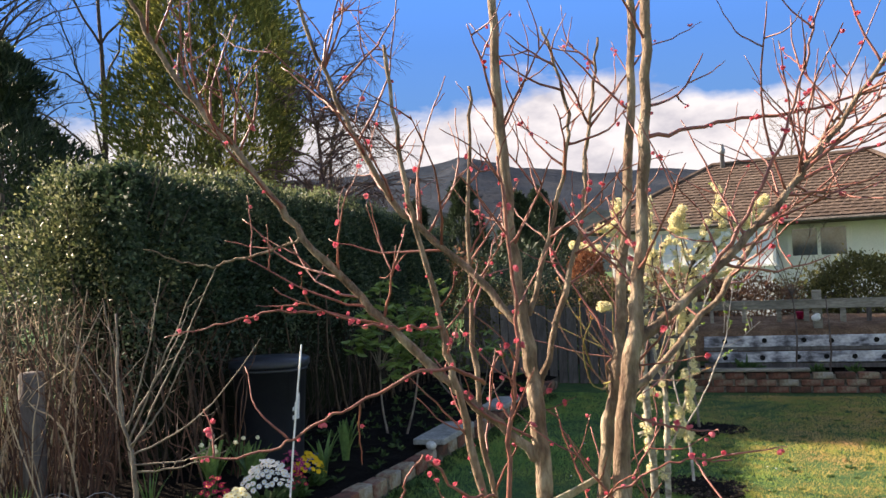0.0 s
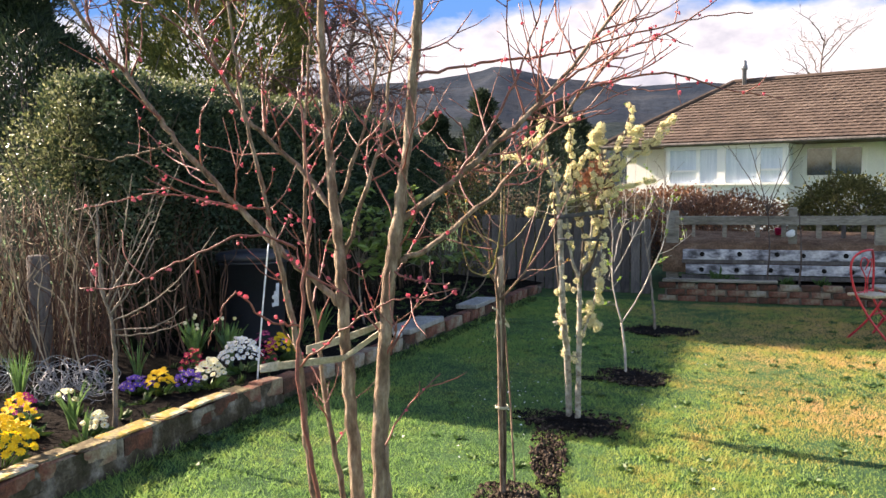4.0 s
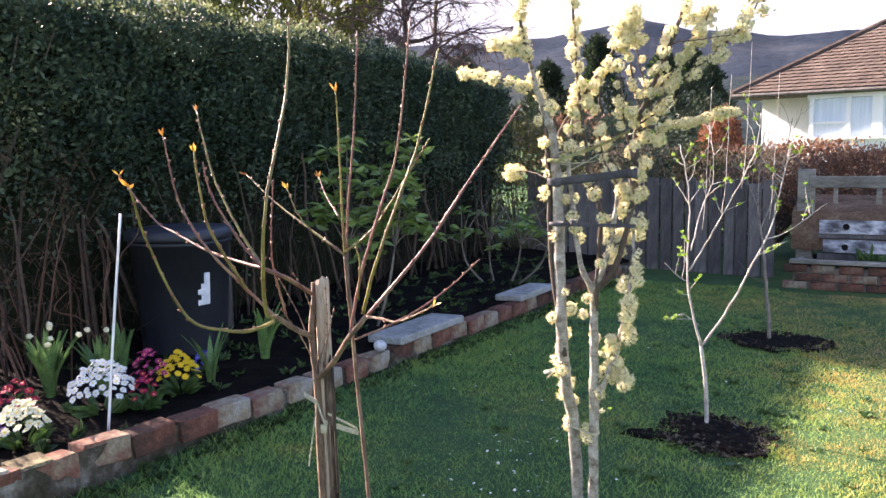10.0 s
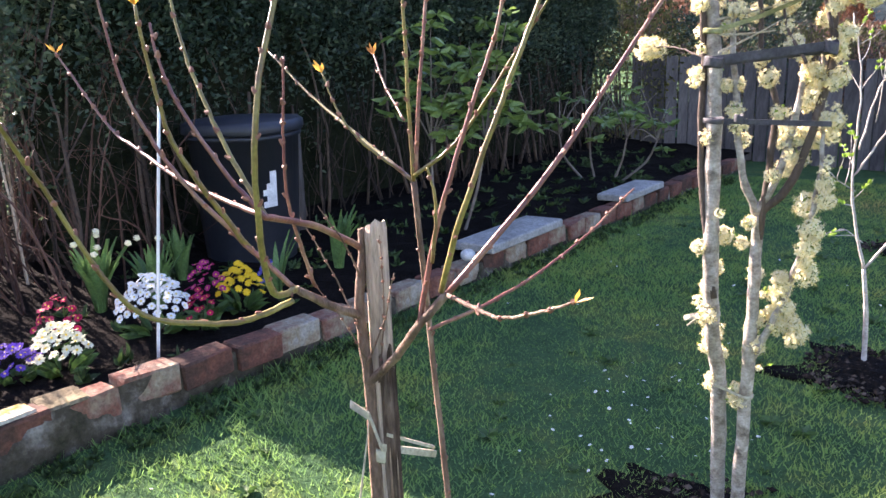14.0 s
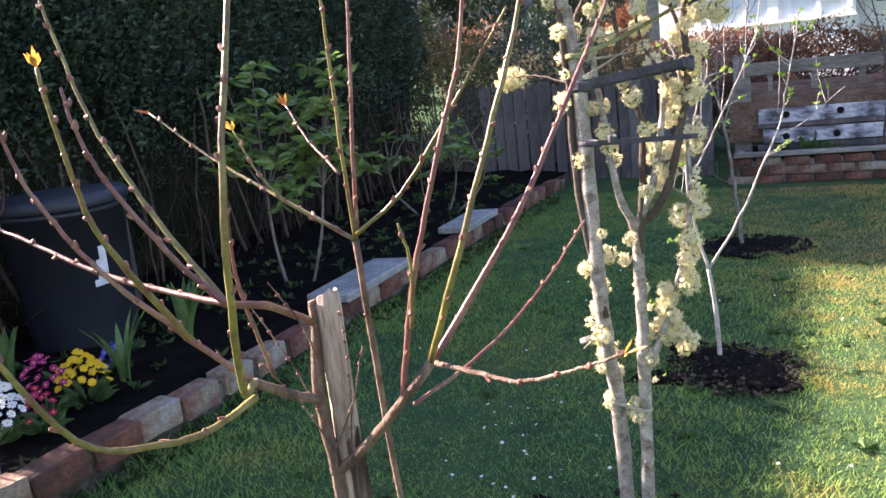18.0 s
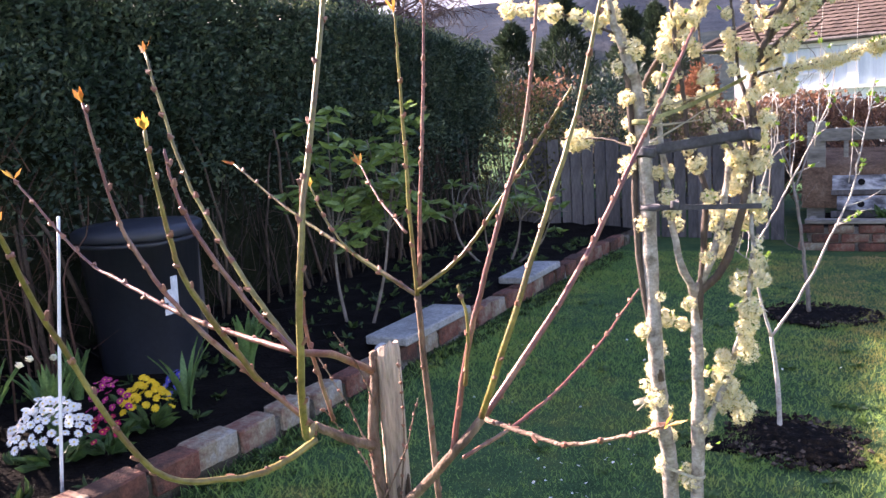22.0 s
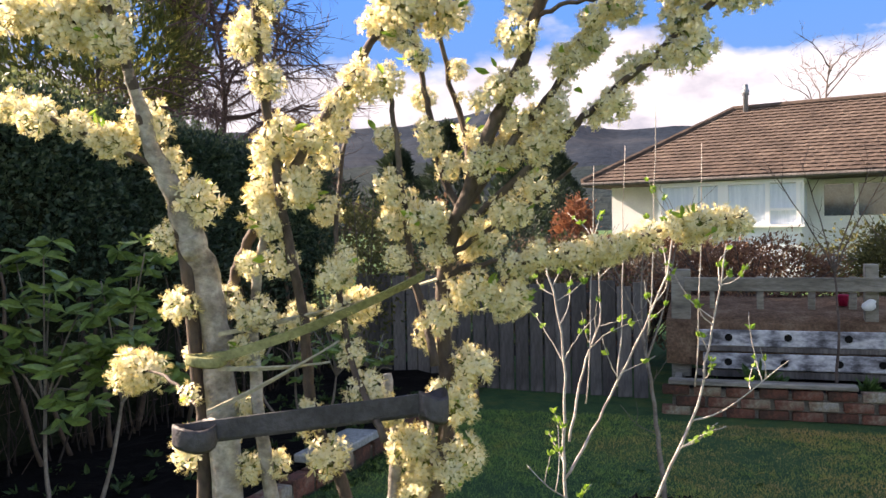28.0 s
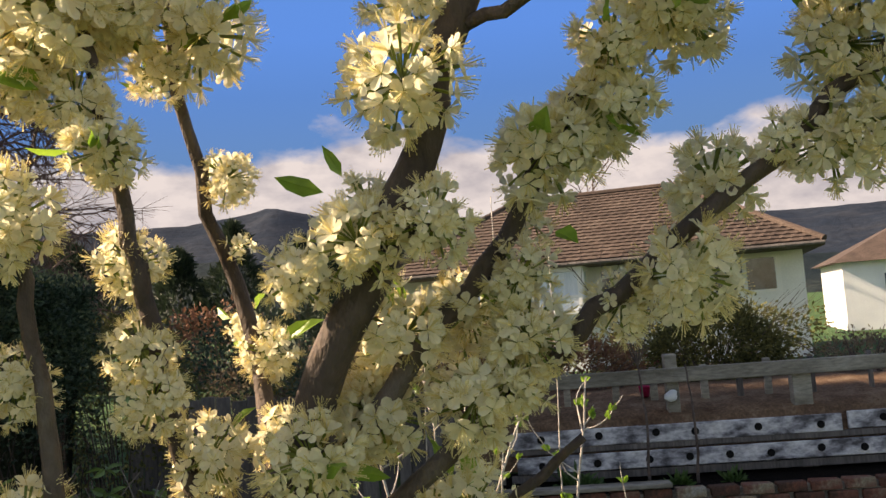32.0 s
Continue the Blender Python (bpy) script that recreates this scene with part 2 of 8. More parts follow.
def thing(name, at, label, category, group="", kind=""):
    ob = new(name)
    ob.location = at
    ob.empty_display_size = 0.05
    return tagged(ob, label, category, group, kind)


def box(bm, cx, cy, cz, sx, sy, sz, rot=None, bev=0.0):
    m = Matrix.Translation((cx, cy, cz))
    if rot is not None:
        m = m @ rot
    g = bmesh.ops.create_cube(bm, size=1.0, matrix=m @ Matrix.Diagonal((sx, sy, sz, 1)))
    if bev:
        vs = set(g["verts"])
        es = [e for e in bm.edges if e.verts[0] in vs and e.verts[1] in vs]
        bmesh.ops.bevel(bm, geom=es, offset=bev, segments=1, affect="EDGES", profile=0.5)
    return bm


def spline(pts, per=4):
    """Points along a smooth curve through pts."""
    p = [Vector(q) for q in pts]
    if len(p) == 2:
        return [p[0].lerp(p[1], i / per) for i in range(per + 1)]
    out = []
    for i in range(len(p) - 1):
        a, b, c, d = p[max(i - 1, 0)], p[i], p[i + 1], p[min(i + 2, len(p) - 1)]
        for k in range(per):
            t = k / per
            out.append(0.5 * ((2 * b) + (c - a) * t + (2 * a - 5 * b + 4 * c - d) * t * t + (3 * b - a - 3 * c + d) * t ** 3))
    out.append(p[-1])
    return out


def tube(V, Fc, pts, r0, r1, sides=6, rng=None, knob=0.0, power=1.0):
    """Adds a tapered, slightly uneven tube along pts to the vertex and face lists."""
    n = len(pts)
    base = len(V)
    prev = None
    for i, p in enumerate(pts):
        d = (pts[min(i + 1, n - 1)] - pts[max(i - 1, 0)])
        if d.length < 1e-9:
            d = Vector((0, 0, 1))
        d.normalize()
        if prev is None:
            u = d.orthogonal().normalized()
        else:
            u = (prev - d * prev.dot(d)).normalized()
        prev = u
        w = d.cross(u)
        f = (i / max(n - 1, 1)) ** power
        r = r0 + (r1 - r0) * f
        if rng and knob:
            r *= 1 + rng.uniform(-knob, knob)
        for k in range(sides):
            a = 2 * math.pi * k / sides
            V.append(p + (u * math.cos(a) + w * math.sin(a)) * r)
    for i in range(n - 1):
        for k in range(sides):
            a, b = base + i * sides + k, base + i * sides + (k + 1) % sides
            Fc.append((a, b, b + sides, a + sides))
    Fc.append(tuple(base + k for k in range(sides - 1, -1, -1)))
    Fc.append(tuple(base + (n - 1) * sides + k for k in range(sides)))


def wobble(pts, amount, rng):
    return [p + Vector((rng.uniform(-1, 1), rng.uniform(-1, 1), rng.uniform(-1, 1))) * amount * (0 if i == 0 else 1) for i, p in enumerate(pts)]


def limb(name, ctrl, r0, r1, material, parent, rng=None, sides=7, per=4, knob=0.06, wob=0.0, label=""):
    pts = spline(ctrl, per)
    if rng and wob:
        pts = wobble(pts, wob, rng)
    V, Fc = [], []
    o = Vector(parent.location)
    tube(V, Fc, [p - o for p in pts], r0, r1, sides, rng, knob)
    return raw(name, V, Fc, material, parent, label, smooth=True), pts


# ---- ground ----
def ground_sheet():
    xs = [-900, -300, -100, -40, -20, -10, -6] + [-6 + 0.5 * i for i in range(1, 29)] + [10, 20, 40, 100, 300, 900]
    ys = [-300, -60, -20, -8] + [-6 + 0.5 * i for i in range(37)] + [16, 22, 30, 60, 150, 400, 1200]
    V = [(x, y, gz(x) + (0.012 * noise.noise((x * 0.9, y * 0.9, 0)) if -6 < x < 8 and y < 12 else 0)) for y in ys for x in xs]
    w = len(xs)
    Fc = [(j * w + i, j * w + i + 1, (j + 1) * w + i + 1, (j + 1) * w + i) for j in range(len(ys) - 1) for i in range(w - 1)]
    return tagged(raw("ground", V, Fc, LAWN, smooth=True), "sunlit and shaded lawn, patchy green and yellow", "lawn", kind="structure")


ground_sheet()


def wall_x(y):
    """The line of the low brick edging between lawn and flower bed."""
    return -1.118 + 0.258 * (y - 2.93)


def wall_rise(y):
    """The near end of the edging stands higher over the lawn."""
    return 0.048 * min(1.0, max(0.0, 5.8 - y))


def hedge_x(y):
    return -1.70 + 0.25 * (y - 6.4)


def soil_bed():
    V, Fc = [], []
    ny, nx = 90, 22
    for j in range(ny + 1):
        y = -1.0 + 13.2 * j / ny
        a, b = wall_x(y) - 0.10, hedge_x(y) - 1.6
        for i in range(nx + 1):
            x = a + (b - a) * i / nx
            h = 0.085 + 0.030 * noise.noise((x * 4, y * 4, 1)) + 0.03 * noise.noise((x * 14, y * 14, 2)) + 0.03 * min(i / 4, 1)
            V.append((x, y, gz(x) + h))
    w = nx + 1
    Fc = [(j * w + i, (j + 1) * w + i, (j + 1) * w + i + 1, j * w + i + 1) for j in range(ny) for i in range(nx)]
    Fc = [f[::-1] for f in Fc]
    return tagged(raw("flower_bed_soil", V, Fc, SOIL, smooth=True), "dark moist soil of the raised flower bed", "soil", kind="structure")


soil_bed()


# ---- hills and clouds ----
def hill(name, dist, prof, material, label, seed):
    V, Fc = [], []
    n, rows = 150, 14
    for i in range(n + 1):
        az = -75 + 150 * i / n
        el = np.interp(az, [p[0] for p in prof], [p[1] for p in prof])
        el += 0.22 * noise.fractal((az * 0.22, seed, 0), 1.0, 2.0, 4)
        for j in range(rows + 1):
            f = j / rows
            d = dist * (0.62 + 0.38 * f)
            a = radians(az + 0.6 * noise.noise((az * 0.3, f * 3, seed)))
            h = dist * math.tan(radians(el)) * (f ** 0.8) * (1 + (0.10 * noise.noise((az * 0.35, f * 4, seed + 3)) if j < rows else 0))
            V.append((d * math.sin(a), d * math.cos(a), h - 2 + 1.5))
    w = rows + 1
    Fc = [(i * w + j, (i + 1) * w + j, (i + 1) * w + j + 1, i * w + j + 1) for i in range(n) for j in range(rows)]
    return tagged(raw(name, V, Fc, material, smooth=True), label, "hill", kind="structure")


hill("backdrop_hill_far", 1400, [(-75, 6.0), (-30, 6.6), (-14, 7.0), (-9, 7.2), (-6, 7.8), (-3.5, 8.2), (-1.5, 7.8), (1, 7.0), (6, 6.7), (9, 6.7), (14, 6.1), (25, 5.4), (75, 4)], HILL_FAR_HAZE, "bare hill range in the distance, blue-grey haze painted into its colour", 1)
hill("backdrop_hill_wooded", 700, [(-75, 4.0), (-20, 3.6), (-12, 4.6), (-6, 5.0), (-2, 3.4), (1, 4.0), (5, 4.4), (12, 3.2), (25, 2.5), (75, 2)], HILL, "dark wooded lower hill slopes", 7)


def cloud_bank():
    m, nt, n, l, b = nodes_of("cloud")
    pos = n.new("ShaderNodeTexCoord").outputs["Object"]
    big = noise_node(nt, pos, 0.0021, 7, 0.55, (1, 1, 2.0))
    shade = noise_node(nt, pos, 0.005, 5, 0.6, (1, 1, 2.0))
    sep = n.new("ShaderNodeSeparateXYZ")
    l.new(pos, sep.inputs[0])
    hgt = n.new("ShaderNodeMapRange")
    for i, v in enumerate((150, 620, 0.62, -0.36)):
        hgt.inputs[1 + i].default_value = v
    l.new(sep.outputs["Z"], hgt.inputs[0])
    ad = n.new("ShaderNodeMath")
    l.new(big.outputs["Fac"], ad.inputs[0])
    l.new(hgt.outputs[0], ad.inputs[1])
    west = n.new("ShaderNodeMapRange")
    for i, v in enumerate((-1500, -750, 0.42, 0.0)):
        west.inputs[1 + i].default_value = v
    l.new(sep.outputs["X"], west.inputs[0])
    ad2 = n.new("ShaderNodeMath")
    l.new(ad.outputs[0], ad2.inputs[0])
    l.new(west.outputs[0], ad2.inputs[1])
    mask = ramp(nt, [(0.53, (0, 0, 0)), (0.645, (1, 1, 1))])
    l.new(ad2.outputs[0], mask.inputs[0])
    col = ramp(nt, [(0.30, (0.155, 0.17, 0.21)), (0.58, (0.27, 0.285, 0.315))])
    l.new(shade.outputs["Fac"], col.inputs[0])
    blue = n.new("ShaderNodeMapRange")
    for i, v in enumerate((120, 700, 0.0, 1.0)):
        blue.inputs[1 + i].default_value = v
    l.new(sep.outputs["Z"], blue.inputs[0])
    air = ramp(nt, [(0.0, (0.10, 0.16, 0.27)), (0.45, (0.038, 0.105, 0.245)), (0.75, (0.030, 0.102, 0.29)), (1.0, (0.030, 0.112, 0.35))])
    l.new(blue.outputs[0], air.inputs[0])
    mx = n.new("ShaderNodeMix")
    mx.data_type = "RGBA"
    l.new(mask.outputs[0], mx.inputs["Factor"])
    l.new(air.outputs[0], mx.inputs["A"])
    l.new(col.outputs[0], mx.inputs["B"])
    em = n.new("ShaderNodeEmission")
    em.inputs["Strength"].default_value = 1.0
    l.new(mx.outputs["Result"], em.inputs[0])
    l.new(em.outputs[0], n["Material Output"].inputs[0])
    V, Fc = [], []
    k, rows = 48, 6
    for i in range(k + 1):
        a = radians(-56 + 128 * i / k)
        for j in range(rows + 1):
            z = 20 + 980 * j / rows
            V.append((2000 * math.sin(a), 2000 * math.cos(a), z))
    w = rows + 1
    Fc = [(i * w + j, (i + 1) * w + j, (i + 1) * w + j + 1, i * w + j + 1) for i in range(k) for j in range(rows)]
    ob = raw("backdrop_sky", V, Fc, m, smooth=True)
    ob.visible_shadow = False
    return tagged(ob, "bank of white cumulus cloud under blue sky", "cloud", kind="structure")


cloud_bank()


# ---- neighbouring house ----
HU = Vector((0.9025, -0.4308, 0))
HN = Vector((0.4308, 0.9025, 0))
H0 = Vector((2.75, 27.21, 0.01))
HOUSE_ROT = Matrix((HU, HN, (0, 0, 1))).transposed().to_4x4()


CURTAIN = mat("net_curtain", [(0.3, (0.52, 0.60, 0.68)), (0.7, (0.72, 0.78, 0.84))], 3, 30, 0.4, 0.1, 0.6, stretch=(4, 1, 0.3), dark=0.85)
DARK_ROOM = mat("dark_window_glass", [(0.3, (0.025, 0.035, 0.045)), (0.7, (0.12, 0.16, 0.21))], 1.5, 20, 0.08, 0.0, 0.8)


def house():
    """A low tiled-roof house; its own axes: x along the front, y into the house."""
    h = thing("house", H0, "cream single-storey house with hipped brown tile roof behind the fence", "house")
    h.matrix_world = Matrix.Translation(H0) @ HOUSE_ROT @ Matrix.Scale(1.045, 4)
    W, D, EA, RI = 10.9, 6.4, 2.62, 4.62
    ov, fy = 0.35, 0.90

    def wall(name, cx, cy, cz, sx, sy, sz, material=HOUSE_WHITE):
        bm = bmesh.new()
        return part(name, box(bm, cx, cy, cz, sx, sy, sz), material, h)

    front = wall("wall", W / 2, ov + fy + 0.1, EA / 2 - 0.3, W - 2 * ov, 0.2, EA + 0.6)
    wall("wall", W / 2, D - ov - 0.1, EA / 2 - 0.3, W - 2 * ov, 0.2, EA + 0.6)
    wall("wall", ov + 0.1, (D + fy) / 2, EA / 2 - 0.3, 0.2, D - fy - 2 * ov - 0.404, EA + 0.6)
    wall("wall", W - ov - 0.1, (D + fy) / 2, EA / 2 - 0.3, 0.2, D - fy - 2 * ov - 0.404, EA + 0.6)
    # projecting bay with the long window
    bx0, bx1 = 2.0, 5.4
    bay = wall("bay", (bx0 + bx1) / 2, fy - 0.25, 0.55, bx1 - bx0, 1.0, 1.62)
    wall("bay_head", (bx0 + bx1) / 2, fy - 0.25, EA - 0.12, bx1 - bx0 + 0.1, 1.1, 0.20, FRAME_WHITE)
    win = new("window")
    win.parent = h

    def piece(name, cx, cy, cz, sx, sy, sz, material, par):
        bm = bmesh.new()
        return part(name, box(bm, cx, cy, cz, sx, sy, sz), material, par)

    z0, z1, yf = 1.36, EA - 0.22, fy - 0.75
    piece("sill", (bx0 + bx1) / 2, yf - 0.03, z0 + 0.03, bx1 - bx0 + 0.16, 0.14, 0.07, FRAME_WHITE, win)
    for fx in (bx0 + 0.06, bx0 + 0.95, bx0 + 1.62, bx0 + 2.65, bx1 - 0.06):
        wdt = 0.24 if abs(fx - bx0 - 1.62) < 0.01 else 0.10
        piece("mullion", fx, yf, (z0 + z1) / 2, wdt, 0.10, z1 - z0, FRAME_WHITE, win)
    for fx, fw in ((bx0 + 0.5, 0.8), (bx0 + 3.0, 0.6)):
        piece("transom", fx, yf - 0.01, z0 + 0.42, fw, 0.08, 0.06, FRAME_WHITE, win)
    for a, b in ((bx0 + 0.11, bx0 + 0.9), (bx0 + 1.0, bx0 + 1.5), (bx0 + 1.74, bx0 + 2.6), (bx0 + 2.7, bx1 - 0.11)):
        piece("pane", (a + b) / 2, yf + 0.03, (z0 + z1) / 2 + 0.02, b - a, 0.02, z1 - z0 - 0.06, CURTAIN, win)
    piece("pane", bx1 - 0.02, fy - 0.27, (z0 + z1) / 2, 0.02, 0.80, z1 - z0 - 0.06, CURTAIN, win)
    piece("mullion", bx1 + 0.003, fy - 0.70, (z0 + z1) / 2, 0.10, 0.09, z1 - z0, FRAME_WHITE, win)
    piece("bay_lining", (bx0 + bx1) / 2, fy - 0.2, (z0 + z1) / 2, bx1 - bx0 - 0.3, 0.6, z1 - z0, CURTAIN, win)
    for wx, ww, nm in ((6.45, 1.5, 2), (9.2, 1.5, 2)):
        w2 = new("window")
        w2.parent = h
        piece("frame", wx, ov + fy - 0.012, 1.99, ww + 0.16, 0.06, 0.90, FRAME_WHITE, w2)
        for k in range(nm):
            cw = ww / nm
            piece("pane", wx - ww / 2 + cw * (k + 0.5), ov + fy - 0.05, 1.99, cw - 0.10, 0.03, 0.76, DARK_ROOM, w2)
    # hipped roof: slabs with rows of tiles
    roof = raw("roof", [(0, 0, EA), (W, 0, EA), (W, D, EA), (0, D, EA), (D / 2, D / 2, RI), (W - D / 2, D / 2, RI), (0, 0, EA - 0.12), (W, 0, EA - 0.12), (W, D, EA - 0.12), (0, D, EA - 0.12)],
               [(0, 1, 5, 4), (1, 2, 5), (2, 3, 4, 5), (3, 0, 4), (6, 7, 1, 0), (7, 8, 2, 1), (8, 9, 3, 2), (9, 6, 0, 3), (9, 8, 7, 6)], ROOF_TILE, h)
    return h, roof, W, D, EA, RI


house_ob, house_roof, HW, HD, HEA, HRI = house()


# ---- brick edging of the bed ----
def brick_mesh(name, sx, sy, sz, rng, material):
    bm = bmesh.new()
    box(bm, 0, 0, 0, sx, sy, sz, bev=0.008)
    for v in bm.verts:
        v.co += Vector((rng.uniform(-1, 1), rng.uniform(-1, 1), rng.uniform(-1, 1))) * 0.004
    return mesh_of(name, bm, material)


def garden_edging():
    rng = random.Random(11)
    w = thing("garden_wall", (wall_x(5.5), 5.5, gz(0)), "low edging of old red and grey bricks with mortar caps beside the lawn", "wall", kind="structure")
    o = Vector(w.location)
    ang = math.atan2(1, 0.258)
    # mortar core
    V, Fc = [], []
    n = 60
    for i in range(n + 1):
        y = -0.5 + 11.6 * i / n
        x = wall_x(y)
        for dx, z in ((-0.010 + 0.012 * noise.noise((y * 5, 2, 0)), -0.03), (-0.014, 0.05), (-0.018, 0.090 + 0.015 * noise.noise((y * 3, 0, 0))), (-0.112, 0.100 + 0.012 * noise.noise((y * 3, 5, 0))), (-0.118, -0.03)):
            V.append(Vector((x + dx, y, gz(x) + z + (wall_rise(y) if z > 0.04 else 0))) - o)
    for i in range(n):
        for k in range(4):
            a = i * 5 + k
            Fc.append((a, a + 1, a + 6, a + 5))
    Fc += [(0, 4, 3, 2, 1), tuple(n * 5 + k for k in range(5))]
    raw("mortar", V, Fc, MOSSY, w, "rough grey mortar")
    meshes = [brick_mesh("brick", rng.uniform(0.185, 0.225), 0.112, 0.105, rng, BRICK) for _ in range(6)]
    y = -0.4
    while y < 10.9:
        x = wall_x(y)
        ob = new("brick", rng.choice(meshes))
        ob.parent = w
        z = gz(x) + 0.068 + wall_rise(y) + rng.uniform(-0.008, 0.010)
        ob.matrix_local = Matrix.Translation(Vector((x - 0.058 + rng.uniform(-0.012, 0.010), y, z)) - o) @ Matrix.Rotation(ang + radians(rng.uniform(-4, 4)), 4, "Z") @ Matrix.Rotation(radians(rng.uniform(-3, 3)), 4, "Y")
        y += rng.uniform(0.222, 0.245)
    # a rough coat of mortar over the near stretch, with gaps worn to the bricks
    V, Fc = [], []
    n, rows = 220, 7
    for i in range(n + 1):
        y = 0.0 + 4.75 * i / n
        x = wall_x(y)
        for k in range(rows):
            f = k / (rows - 1)
            wear = noise.noise((y * 4.0, f * 1.5, 7)) + 0.6 * noise.noise((y * 13, f * 4, 9))
            V.append(Vector((x + 0.010 + 0.012 * wear - 0.010 * f - (0.03 if wear < -0.30 or i == n else 0), y, gz(x) - 0.03 + (0.150 + wall_rise(y)) * f)) - o)
    Fc = [(i * rows + k, (i + 1) * rows + k, (i + 1) * rows + k + 1, i * rows + k + 1) for i in range(n) for k in range(rows - 1)]
    raw("mortar_coat", V, Fc, MOSSY, w, "dark stained mortar coat")
    # worn mortar caps with yellow lichen on the sunny near stretch
    caps = [brick_mesh("mortar_cap", rng.uniform(0.15, 0.23), rng.uniform(0.10, 0.125), 0.016, rng, LICHEN) for _ in range(5)]
    y = 0.2
    while y < 6.2:
        x = wall_x(y)
        if y < 4.6 or rng.random() < 0.12:
            ob = new("mortar_cap", rng.choice(caps))
            ob.parent = w
            ob.matrix_local = Matrix.Translation(Vector((x - 0.062 + rng.uniform(-0.012, 0.012), y, gz(x) + 0.127 + wall_rise(y) + rng.uniform(-0.004, 0.006))) - o) @ Matrix.Rotation(ang + radians(rng.uniform(-7, 7)), 4, "Z") @ Matrix.Rotation(radians(rng.uniform(-3, 3)), 4, "X")
        y += rng.uniform(0.15, 0.21) if y < 4.6 else rng.uniform(0.19, 0.33)
    return w


garden_edging()


def cap_slab(y0, y1, wid, label):
    yc = (y0 + y1) / 2
    bm = bmesh.new()
    box(bm, 0, 0, 0, math.hypot(1, 0.258) * (y1 - y0), wid, 0.05, bev=0.008)
    ob = part("paving_slab", bm, CONCRETE)
    x = wall_x(yc) - wid / 2 + 0.02
    ob.matrix_world = Matrix.Translation((x, yc, gz(x) + 0.150)) @ Matrix.Rotation(math.atan2(1, 0.258), 4, "Z") @ Matrix.Rotation(radians(-1.5), 4, "X")
    return tagged(ob, label, "slab")


cap_slab(6.77, 7.53, 0.27, "pale grey-green concrete slab lying on the brick edging")
cap_slab(8.43, 9.07, 0.24, "mossy grey concrete slab lying on the brick edging")


# ---- hedge ----
def leaf_cloud(name, spots, size, material, parent, rng, label="", aim=None, spread=0.9, ratio=0.5, kind="stuff"):
    """Folded leaves, one island each, at spots (place, outward way)."""
    V, Fc = [], []
    for p, out in spots:
        s = size * rng.uniform(0.7, 1.3)
        d = Vector((rng.gauss(0, 1), rng.gauss(0, 1), rng.gauss(0, 1))).normalized()
        d = (d * spread + out).normalized()
        side = d.cross(Vector((rng.gauss(0, 1), rng.gauss(0, 1), rng.gauss(0, 1))))
        if side.length < 1e-4:
            continue
        side.normalize()
        up = side.cross(d)
        w = side * s * ratio * 0.5
        k = len(V)
        V += [p, p + d * s * 0.5 + w + up * s * 0.08, p + d * s, p + d * s * 0.5 - w + up * s * 0.08]
        Fc += [(k, k + 1, k + 2), (k, k + 2, k + 3)]
    return raw(name, V, Fc, material, parent, label, kind=kind)


